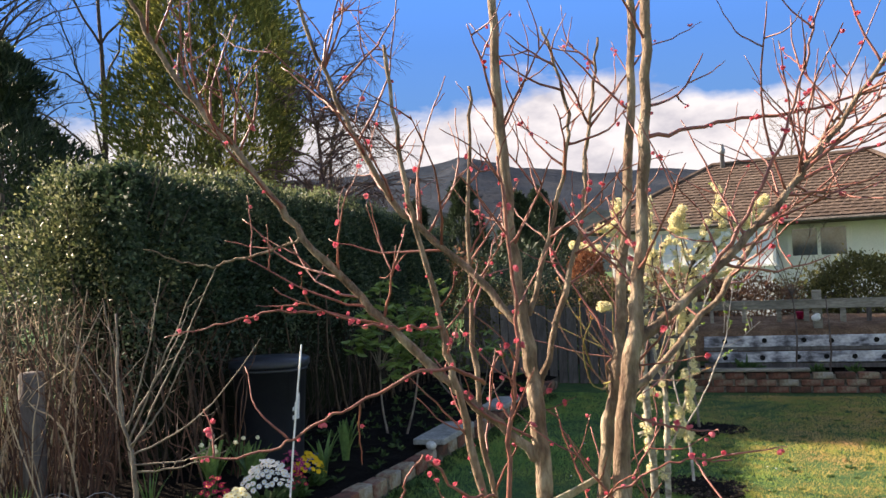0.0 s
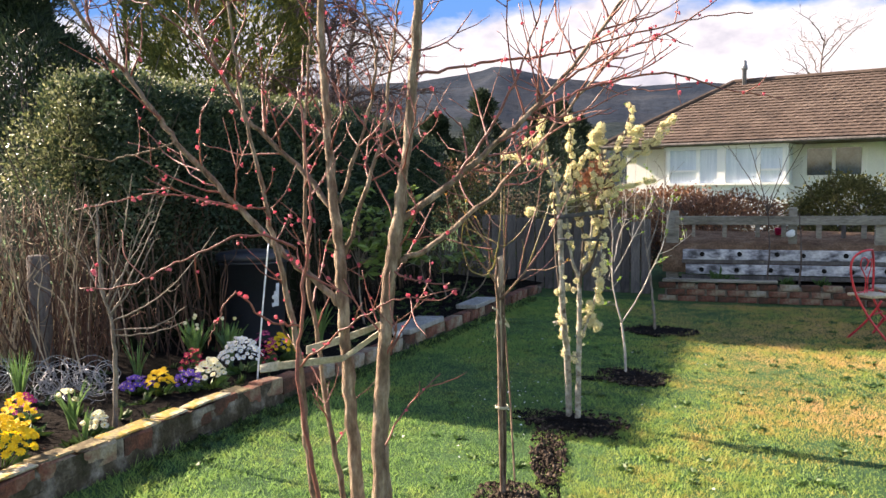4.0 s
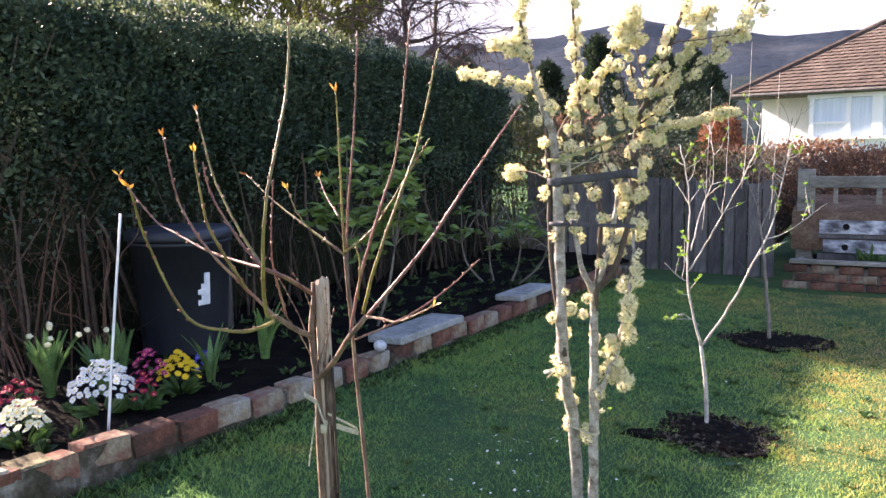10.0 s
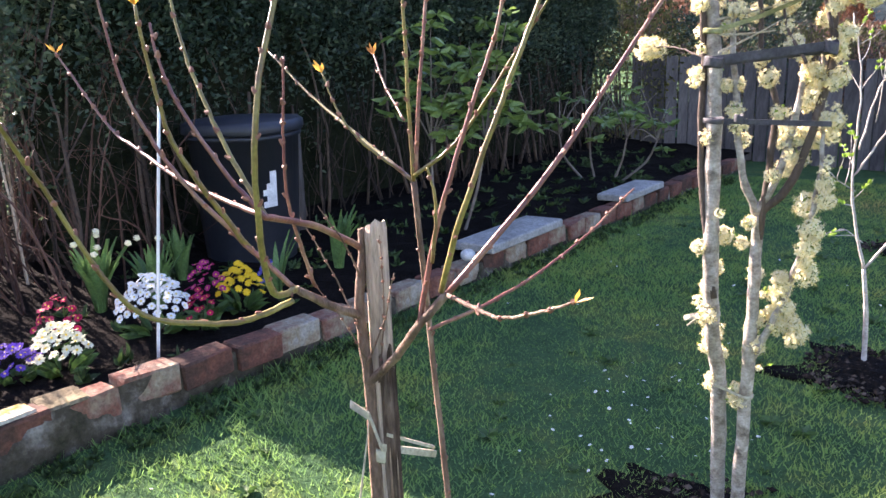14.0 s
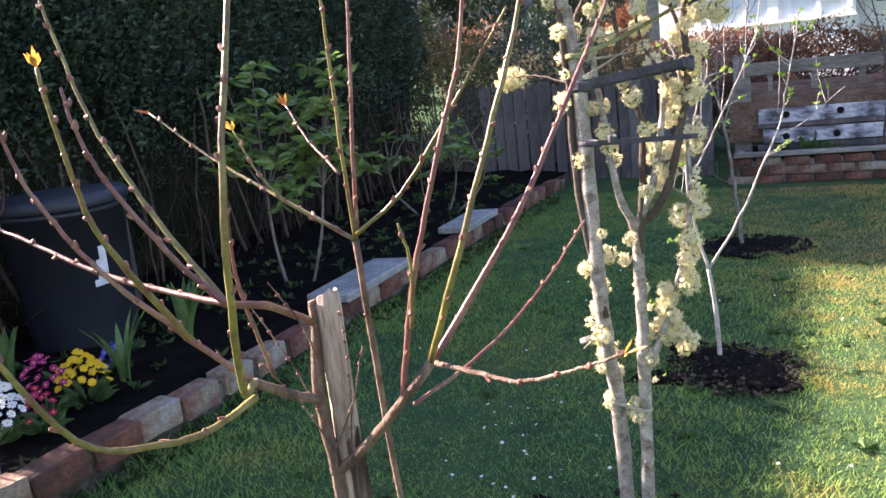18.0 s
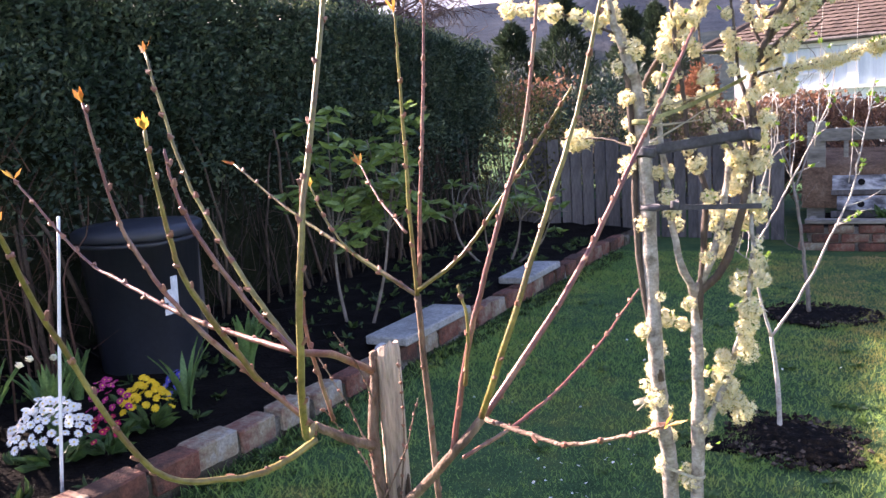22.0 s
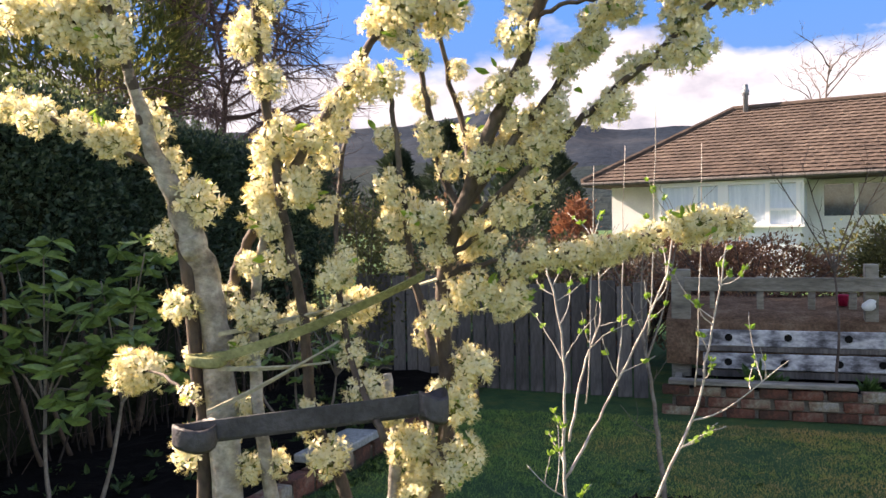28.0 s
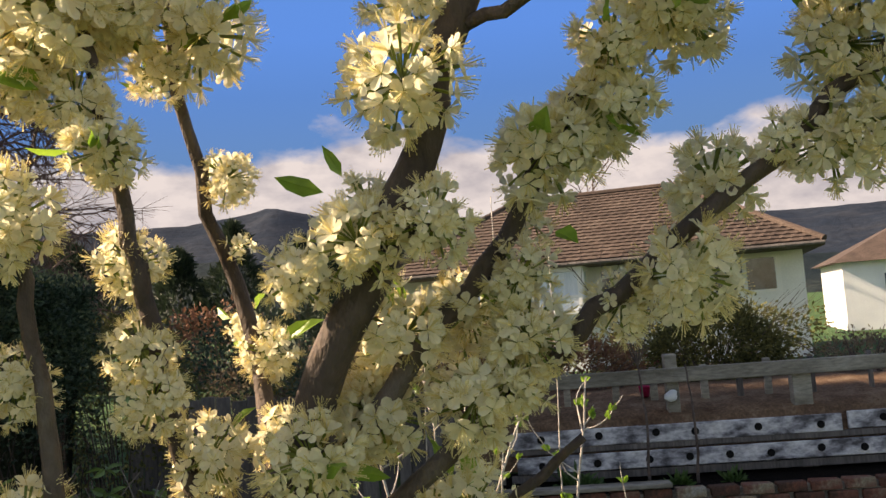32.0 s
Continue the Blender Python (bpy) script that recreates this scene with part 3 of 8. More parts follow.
def hedge():
    rng = random.Random(21)
    h = thing("hedge", (hedge_x(8), 8, gz(-1.5)), "tall clipped dark evergreen hedge with bare stems below", "hedge")
    o = Vector(h.location)
    y0, y1, deep = 5.40, 11.6, 1.25
    # the near end is cut back towards the far side
    skew = 0.50
    # Added solid behind the leaves, coloured as the inner shade.
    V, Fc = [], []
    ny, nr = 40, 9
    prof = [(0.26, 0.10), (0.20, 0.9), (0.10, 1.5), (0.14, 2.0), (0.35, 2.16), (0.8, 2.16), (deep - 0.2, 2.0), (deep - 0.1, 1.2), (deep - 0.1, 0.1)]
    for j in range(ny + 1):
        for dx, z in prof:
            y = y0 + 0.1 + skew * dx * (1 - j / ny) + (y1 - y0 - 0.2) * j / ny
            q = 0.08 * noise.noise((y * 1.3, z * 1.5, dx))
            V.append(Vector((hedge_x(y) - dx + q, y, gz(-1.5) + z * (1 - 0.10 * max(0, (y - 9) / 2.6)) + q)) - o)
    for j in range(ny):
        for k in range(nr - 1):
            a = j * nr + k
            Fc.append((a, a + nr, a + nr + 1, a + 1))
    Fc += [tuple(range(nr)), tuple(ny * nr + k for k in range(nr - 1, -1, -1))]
    raw("core", V, Fc, HEDGE_CORE_SHADE, h, smooth=True)
    spots = []
    top = gz(-1.5) + 2.22

    def lump(y, z):
        return 0.10 * noise.noise((y * 1.6, z * 1.6, 3)) + 0.06 * noise.noise((y * 5, z * 5, 9))

    for _ in range(52000):
        y = rng.uniform(y0, y1)
        z = top - 0.12 - abs(rng.gauss(0, 0.75))
        low = max(0.0, z - 0.50)
        if z < 0.3 or (low < 1 and rng.random() > low ** 1.5):
            continue
        d = abs(rng.gauss(0, 0.08))
        x = hedge_x(y) - d + lump(y, z)
        spots.append((Vector((x, y, z * (1 - 0.10 * max(0, (y - 9) / 2.6)))) - o, Vector((0.7, -0.2, 0.35))))
    for _ in range(26000):
        y, dx = rng.uniform(y0, y1), rng.uniform(0, deep)
        if y < y0 + skew * dx:
            continue
        z = (top - abs(rng.gauss(0, 0.05)) + lump(y, dx * 2) - (0.1 if dx < 0.12 else 0)) * (1 - 0.10 * max(0, (y - 9) / 2.6))
        spots.append((Vector((hedge_x(y) - dx, y, z)) - o, Vector((0.1, -0.1, 0.9))))
    for _ in range(11000):
        dx, z = rng.uniform(0, deep), top - abs(rng.gauss(0, 0.55))
        if z < 0.6:
            continue
        y = y0 + skew * dx - 0.5 * lump(dx * 3, z) + abs(rng.gauss(0, 0.07))
        spots.append((Vector((hedge_x(y) - dx, y, z)) - o, Vector((0.1, -0.8, 0.4))))
    leaf_cloud("foliage", spots, 0.042, LEAF_HEDGE, h, rng, "small glossy dark green leaves")
    # Extra paler leaves along the top, coloured as if the sun caught them.
    spots = []
    for _ in range(9000):
        y, dx = rng.uniform(y0 + 0.1, y1), rng.uniform(-0.02, deep) ** 1.0
        if y < y0 + skew * dx:
            continue
        z = (top + 0.01 + abs(rng.gauss(0, 0.035)) + lump(y, dx * 2) - (0.1 if dx < 0.12 else 0)) * (1 - 0.10 * max(0, (y - 9) / 2.6))
        spots.append((Vector((hedge_x(y) - dx, y, z)) - o, Vector((0.1, -0.1, 0.7))))
    leaf_cloud("top_growth", spots, 0.038, LEAF_TOP_LIT, h, rng, "pale olive leaves on the clipped top, sunlight painted into them")
    V, Fc = [], []
    for _ in range(130):
        y = rng.uniform(y0, y1)
        x = hedge_x(y) - rng.uniform(-0.10, 0.25)
        a = Vector((x, y, gz(x) + 0.12))
        b = a + Vector((rng.uniform(-0.15, 0.2), rng.uniform(-0.5, 0.5), rng.uniform(0.3, 1.0)))
        m = (a + b) / 2 + Vector((rng.uniform(-0.05, 0.05), rng.uniform(-0.06, 0.06), 0))
        tube(V, Fc, [p - o for p in (a, m, b)], rng.uniform(0.003, 0.008), 0.002, 4)
    raw("stem_thicket", V, Fc, HEDGE_STEM, h, "bare brown stems", kind="stuff")
    for _ in range(46):
        y = rng.uniform(y0 + 0.05, y1 - 0.3)
        x = hedge_x(y) - rng.uniform(-0.06, 0.10)
        a = Vector((x, y, gz(x) + 0.10))
        b = a + Vector((rng.uniform(-0.22, 0.02), rng.uniform(-0.30, 0.30), rng.uniform(0.7, 1.25)))
        m = a.lerp(b, 0.5) + Vector((rng.uniform(-0.05, 0.06), rng.uniform(-0.07, 0.07), 0))
        r = rng.uniform(0.006, 0.020)
        limb("stem", [a, m, b], r, r * 0.5, HEDGE_TRUNK, h, rng, 5, 3, 0.12, 0.01)
    V, Fc = [], []
    for _ in range(420):
        y = rng.uniform(y0, y1)
        x = hedge_x(y) + rng.uniform(-0.08, 0.12)
        a = Vector((x, y, gz(x) + rng.uniform(0.12, 0.8)))
        b = a + Vector((rng.uniform(-0.08, 0.10), rng.gauss(0, 0.16), rng.uniform(-0.05, 0.35)))
        tube(V, Fc, [a - o, b - o], rng.uniform(0.0012, 0.003), 0.0008, 3)
    raw("twig_mass", V, Fc, HEDGE_TRUNK, h, "dead brown twigs at the hedge foot", kind="stuff")
    return h


hedge()

# ---- back bed, planter boards and fence ----
B0, BU = Vector((2.62, 10.75, 0)), Vector((0.98, -0.2, 0)).normalized()
BN = Vector((0.2, 0.98, 0)).normalized()


def bpos(u, n, z):
    p = B0 + BU * u * 1.04 + BN * n
    return Vector((p.x, p.y, gz(p.x) + z * 1.04))


BROT = Matrix((BU, BN, (0, 0, 1))).transposed().to_4x4()


def board(name, u, n, z, lu, ln, lz, material, parent, bev=0.006, label=""):
    """A board in the back fence's own axes, as a part."""
    bm = bmesh.new()
    box(bm, 0, 0, 0, lu * 1.04, ln, lz * 1.04, bev=bev)
    ob = part(name, bm, material, parent, label)
    ob.matrix_local = Matrix.Translation(bpos(u, n, z) - Vector(parent.location)) @ BROT
    return ob


def back_bed():
    rng = random.Random(31)
    b = thing("raised_bed", bpos(2, 0, 0), "raised bed edged with red bricks along the back fence", "raised bed")
    o = Vector(b.location)
    meshes = [brick_mesh("brick", rng.uniform(0.21, 0.23), 0.10, 0.074, rng, BRICK) for _ in range(5)]
    for row in range(3):
        u = row % 2 * 0.11
        while u < 7.2:
            ob = new("brick", rng.choice(meshes))
            ob.parent = b
            ob.matrix_local = Matrix.Translation(bpos(u, rng.uniform(-0.006, 0.006), 0.035 + row * 0.08) - o) @ BROT @ Matrix.Rotation(radians(rng.uniform(-2, 2)), 4, "Z")
            u += 0.238
    board("mortar", 3.6, 0.02, 0.10, 7.2, 0.07, 0.21, MORTAR, b, 0.004)
    board("side_board", 0.0, 0.5, 0.11, 0.06, 0.95, 0.22, WOOD_GREY, b)
    board("soil", 3.6, 0.60, 0.09, 7.1, 1.1, 0.20, SOIL, b)
    board("cap_board", 0.62, -0.005, 0.262, 1.35, 0.13, 0.035, WOOD_GREY, b, label="pale weathered board lying on the bricks")
    return b


back_bed()

BOARD_PAINT = mat("flaking_white_board", [(0.38, (0.10, 0.098, 0.105)), (0.48, (0.34, 0.34, 0.37)), (0.56, (0.60, 0.60, 0.62)), (0.7, (0.68, 0.68, 0.68))], 9, 45, 0.85, 0.3, 0.2, stretch=(0.5, 1, 1))
# Near-black colour stands for the shade inside the planting holes.
HOLE_SHADE = mat("hole_shade", [(0.3, (0.008, 0.008, 0.008)), (0.7, (0.016, 0.015, 0.014))], 5, 30, 0.9, 0.0, 0.1)


def holed_board(parent, u0, u1, n, z, lz, seed):
    """A painted plank; its round planting holes are discs coloured dark as their shade."""
    rng = random.Random(seed)
    bd = board("holed_board", (u0 + u1) / 2, n, z, u1 - u0, 0.03, lz, BOARD_PAINT, parent, label="white flaking plank with round holes")
    u = u0 + rng.uniform(0.15, 0.3)
    while u < u1 - 0.1:
        bm = bmesh.new()
        bmesh.ops.create_cone(bm, cap_ends=True, segments=14, radius1=0.036, radius2=0.030, depth=0.02, matrix=Matrix.Rotation(radians(90), 4, "X"))
        h = part("hole", bm, HOLE_SHADE, bd)
        h.matrix_local = Matrix.Translation(((u - (u0 + u1) / 2) * 1.04, -0.012, rng.uniform(-0.012, 0.012)))
        u += rng.uniform(0.30, 0.50)


def fence():
    rng = random.Random(41)
    f = thing("back_fence", bpos(2, 0.8, 0), "weathered grey post and rail fence with holed planks behind the bed", "fence")
    for u, wd, hh in ((0.02, 0.16, 1.16), (1.50, 0.10, 1.20), (2.52, 0.15, 0.98), (4.0, 0.13, 0.98), (5.8, 0.13, 1.00)):
        board("post", u, 0.72, hh / 2 - 0.05, wd, 0.10, hh, WOOD_GREY, f)
    board("rail", 1.65, 0.63, 0.985, 3.2, 0.05, 0.115, WOOD_GREY, f)
    board("rail", 5.0, 0.63, 1.00, 3.4, 0.05, 0.13, WOOD_GREY, f)
    holed_board(f, 0.16, 2.75, 0.55, 0.545, 0.135, 5)
    holed_board(f, 2.8, 6.8, 0.56, 0.555, 0.135, 6)
    holed_board(f, 0.2, 3.2, 0.50, 0.36, 0.13, 7)
    holed_board(f, 3.3, 6.8, 0.50, 0.365, 0.13, 8)
    board("low_board", 3.4, 0.56, 0.455, 6.5, 0.03, 0.05, WOOD_DARK, f)
    board("low_board", 3.4, 0.52, 0.255, 6.5, 0.03, 0.06, WOOD_DARK, f)
    for i in range(18):
        board("paling", 0.30 + i * 0.36 + rng.uniform(-0.10, 0.10), 1.05, 0.86, rng.uniform(0.035, 0.065), 0.03, rng.uniform(0.30, 0.38), rng.choice((WOOD_GREY, WOOD_GREY, WOOD_DARK)), f)
    return f


fence()

BANK = mat("bark_mulch_bank", [(0.3, (0.11, 0.064, 0.040)), (0.55, (0.21, 0.132, 0.084)), (0.75, (0.29, 0.205, 0.14))], 5, 40, 0.95, 0.8, 0.1, dist=0.03)


def bank():
    V, Fc = [], []
    for i in range(40):
        u = -0.1 + 8.5 * i / 39
        for n, z in ((0.60, 0.30), (0.60, 0.66), (0.85, 0.72), (1.6, 0.80), (3.0, 0.72), (5.0, 0.3)):
            V.append(bpos(u, n, z + 0.03 * noise.noise((u * 3, n * 3, 0))))
    for i in range(39):
        for k in range(5):
            a = i * 6 + k
            Fc.append((a, a + 6, a + 7, a + 1))
    return tagged(raw("mulch_bank", V, Fc, BANK, smooth=True), "brown bark mulch bank held behind the planks", "bank", kind="structure")


bank()


def dark_fence():
    rng = random.Random(43)
    f = thing("paling_fence", (1.5, 11.6, gz(1.5)), "dark shaded vertical paling fence in the far corner", "fence")
    o = Vector(f.location)
    x = -0.2
    while x < 2.42:
        wd = rng.uniform(0.10, 0.14)
        bm = bmesh.new()
        hh = 1.02 + rng.uniform(-0.03, 0.03)
        box(bm, 0, 0, hh / 2, wd, 0.02, hh, bev=0.004)
        ob = part("paling", bm, WOOD_DARK, f)
        ob.location = Vector((x, 11.55 - 0.15 * (x - 1), gz(x))) - o
        x += wd + 0.012
    for z in (0.35, 0.85):
        bm = bmesh.new()
        box(bm, 1.1, 11.60 - 0.015, gz(1) + z, 2.7, 0.05, 0.09, Matrix.Rotation(-0.149, 4, "Z"))
        bmesh.ops.translate(bm, verts=bm.verts, vec=-o)
        part("rail", bm, WOOD_DARK, f)
    return f


dark_fence()


# ---- wheeled bin ----
BIN_BLACK = mat("black_bin_plastic", [(0.3, (0.016, 0.019, 0.026)), (0.7, (0.030, 0.034, 0.044))], 3, 40, 0.45, 0.08, 0.4, dark=0.8)
LABEL_WHITE = mat("torn_white_label", [(0.3, (0.55, 0.57, 0.60)), (0.7, (0.74, 0.75, 0.77))], 20, 80, 0.7, 0.1, 0.3, dark=0.75)


def round_prof(bm, prof, seg=28, square=0.0):
    """A turned shell; square > 0 flattens its sides."""
    rings = []
    for r, z in prof:
        ring = []
        for k in range(seg):
            a = 2 * math.pi * k / seg
            c, s = math.cos(a), math.sin(a)
            q = 1 / max(abs(c), abs(s)) if square else 1
            f = 1 + (q - 1) * square
            ring.append(bm.verts.new((r * c * f, r * s * f, z)))
        rings.append(ring)
    for a, b in zip(rings, rings[1:]):
        for k in range(seg):
            bm.faces.new((a[k], a[(k + 1) % seg], b[(k + 1) % seg], b[k]))
    bm.faces.new(rings[0][::-1])
    bm.faces.new(rings[-1])
    return bm


def waste_bin():
    at = Vector((-1.37, 6.31, gz(-1.4) + 0.085))
    b = thing("compost_bin", at, "black plastic bin with flat lid and torn white label", "bin")
    bm = bmesh.new()
    part("body", round_prof(bm, [(0.225, 0.0), (0.23, 0.02), (0.268, 0.67), (0.281, 0.67), (0.281, 0.695)], 32, 0.25), BIN_BLACK, b, smooth=True)
    bm = bmesh.new()
    part("lid", round_prof(bm, [(0.291, 0.70), (0.297, 0.71), (0.295, 0.75), (0.273, 0.765), (0.10, 0.78), (0.0005, 0.782)], 32, 0.25), BIN_BLACK, b, smooth=True)
    ay = radians(-30)
    V, Fc = [], []
    for i in range(5):
        for j in range(7):
            a = ay + radians(-9 + 18 * i / 4) + 0.02 * noise.noise((i, j, 0))
            z = 0.32 + 0.19 * j / 6
            c, s = math.cos(a), math.sin(a)
            q = 1 + (1 / max(abs(c), abs(s)) - 1) * 0.25
            r = (0.23 + 0.035 * z / 0.62) * q + 0.004
            V.append((r * c, r * s, z))
    for i in range(4):
        for j in range(6):
            if (i == 0 and j > 2) or (i == 1 and j > 3) or (i == 0 and j == 1):
                continue
            p = i * 7 + j
            Fc.append((p, p + 7, p + 8, p + 1))
    raw("label_sticker", V, Fc, LABEL_WHITE, b, "torn white paper label")
    bm = bmesh.new()
    box(bm, 0.20, -0.20, 0.715, 0.03, 0.03, 0.09, bev=0.005)
    part("clip", bm, BIN_BLACK, b)
    return b


waste_bin()
ROD = mat("white_fibreglass_rod", [(0.3, (0.72, 0.72, 0.70)), (0.7, (0.80, 0.80, 0.78))], 8, 60, 0.5, 0.05, 0.4, dark=0.9)
V, Fc = [], []
tube(V, Fc, spline([(-0.856, 4.921, 0.149), (-0.819, 4.957, 0.625), (-0.766, 4.990, 1.150)], 3), 0.0062, 0.0055, 8)
tagged(raw("marker_rod", V, Fc, ROD, smooth=True), "thin white marker rod stuck in the flower bed", "rod")


# ---- nectarine with stake ----
def buds_along(V, Fc, pts, r, rng, step=0.045, size=0.006, start=0.15):
    """Small pointed buds sitting on a shoot."""
    run, nxt = 0.0, step * rng.random()
    total = sum((b - a).length for a, b in zip(pts, pts[1:]))
    for a, b in zip(pts, pts[1:]):
        seg = (b - a).length
        while nxt < run + seg:
            if nxt > start * total:
                p = a.lerp(b, (nxt - run) / max(seg, 1e-6))
                d = (b - a).normalized()
                side = d.orthogonal()
                side = Matrix.Rotation(rng.uniform(0, 6.28), 3, d) @ side
                q = p + side.normalized() * r * 0.7
                tip = q + (d * 0.9 + side.normalized() * 0.55).normalized() * size * rng.uniform(0.55, 1.0)
                m = q.lerp(tip, 0.45)
                tube(V, Fc, [q - side.normalized() * size * 0.2, m, tip], size * 0.52, size * 0.20, 6)
            nxt += step * rng.uniform(0.6, 1.4)
        run += seg


LEAF_BUD = mat("orange_leaf_bud", [(0.3, (0.45, 0.12, 0.04)), (0.6, (0.62, 0.36, 0.06))], 25, 90, 0.5, 0.1, 0.4, glow=0.35)
BUD_BROWN = mat("brown_leaf_bud", [(0.3, (0.15, 0.055, 0.04)), (0.7, (0.34, 0.17, 0.11))], 25, 120, 0.6, 0.2, 0.3)
STAKE_BARK = mat("fissured_stake_bark", [(0.34, (0.022, 0.015, 0.012)), (0.5, (0.10, 0.068, 0.05)), (0.7, (0.26, 0.20, 0.155))], 40, 150, 0.95, 1.0, 0.1, stretch=(1, 1, 0.16), dark=0.4)
STAKE_WOOD = mat("split_stake_wood", [(0.32, (0.09, 0.058, 0.042)), (0.42, (0.42, 0.31, 0.235)), (0.7, (0.70, 0.59, 0.48))], 24, 140, 0.85, 0.9, 0.15, stretch=(1, 1, 0.12), dark=0.35)
TIE_CLOTH = mat("pale_cloth_tie", [(0.3, (0.36, 0.33, 0.24)), (0.7, (0.52, 0.49, 0.38))], 20, 120, 0.9, 0.4, 0.1)


def tree_stake():
    rng = random.Random(51)
    s = thing("tree_stake", (0.880, 3.470, gz(0.9)), "split weathered wooden stake beside a young fruit tree", "stake")
    bm = bmesh.new()
    prof = [(0.0155, -0.05)] + [(0.0150 - 0.0008 * i / 10, 0.113 * i) for i in range(1, 10)] + [(0.0145, 1.128), (0.0125, 1.138)]
    round_prof(bm, prof, 12)
    for v in bm.verts:
        k = 1 + 0.10 * noise.noise((v.co.x * 60, v.co.y * 60, v.co.z * 2.5)) + 0.06 * noise.noise((v.co.x * 90, v.co.y * 90, v.co.z * 9))
        v.co.x *= k
        v.co.y *= k
        v.co.x += 0.004 * math.sin(v.co.z * 4)
    for v in bm.verts:
        if v.co.z > 1.12:
            v.co.z += 0.010 * noise.noise((v.co.x * 120, v.co.y * 120, 3)) + 0.35 * v.co.x
    ob = part("post", bm, STAKE_WOOD, s, smooth=False)
    # old bark still clings to one side
    V, Fc = [], []
    na, nz = 12, 40
    for i in range(na + 1):
        a = radians(-82 + 165 * i / na)
        for j in range(nz + 1):
            z = 0.02 + 0.95 * j / nz
            hem = 0.09 * noise.noise((i * 0.7, 3, 1)) * (1 if j > nz - 3 else 0)
            side = 0.10 * noise.noise((z * 9, 1 if i < na / 2 else 5, 2)) * (1 if i in (0, 1, na - 1, na) else 0)
            r = 0.0160 + 0.0014 * noise.noise((i * 1.3, z * 12, 7)) + 0.0008 * noise.noise((i * 3.1, z * 30, 2))
            V.append((r * math.cos(a + side) + 0.004 * math.sin(z * 4), r * math.sin(a + side), z + hem))
    for i in range(na):
        for j in range(nz):
            p = i * (nz + 1) + j
            Fc.append((p, p + nz + 1, p + nz + 2, p + 1))
    raw("bark", V, Fc, STAKE_BARK, s, "dark fissured bark on one side")
    for k in range(5):
        a = -1.9 + 0.75 * k + rng.uniform(-0.2, 0.2)
        z0 = rng.uniform(0.55, 0.95)
        V, Fc = [], []
        tube(V, Fc, [Vector((math.cos(a) * 0.0148 + 0.004 * math.sin(z * 4), math.sin(a) * 0.0148, z)) for z in (z0, z0 + 0.05, z0 + 0.11, z0 + 0.15)], 0.0026, 0.0010, 4, rng, 0.3)
        raw("bark_strip", V, Fc, BARK_NECT, s, "flaking strip of reddish bark")
    return s


tree_stake()


def tree(name, at, label, category="tree"):
    return thing(name, at, label, category)


def shoot(t, name, ctrl, r0, r1, material, rng, step=0.05, size=0.006, tip=None, per=6, wob=0.002):
    ob, pts = limb(name, ctrl, r0 * 0.70, r1 * 0.70, material, t, rng, 7, per, 0.05, wob * 0.3)
    o = Vector(t.location)
    V, Fc = [], []
    if step:
        buds_along(V, Fc, [p - o for p in pts], (r0 + r1) / 2 * 0.7, rng, step * 0.62, size * 1.1, 0.04)
    if V:
        raw("bud_growth", V, Fc, BUD_BROWN, ob, "small pointed leaf buds", kind="stuff")
    if tip:
        V, Fc = [], []
        e, d = pts[-1] - o, (pts[-1] - pts[-2]).normalized()
        for k in range(rng.choice((3, 4, 5))):
            w = (d + Vector((rng.uniform(-1, 1), rng.uniform(-1, 1), rng.uniform(-0.5, 0.8))) * 0.8).normalized()
            s = w.orthogonal().normalized() * rng.uniform(0.0016, 0.0030)
            L = rng.uniform(0.008, 0.026)
            b = len(V)
            V += [e, e + w * L * 0.5 + s, e + w * L, e + w * L * 0.5 - s]
            Fc.append((b, b + 1, b + 2, b + 3))
        raw("tip_bud", V, Fc, tip, ob, "opening orange leaf tip")
    return pts


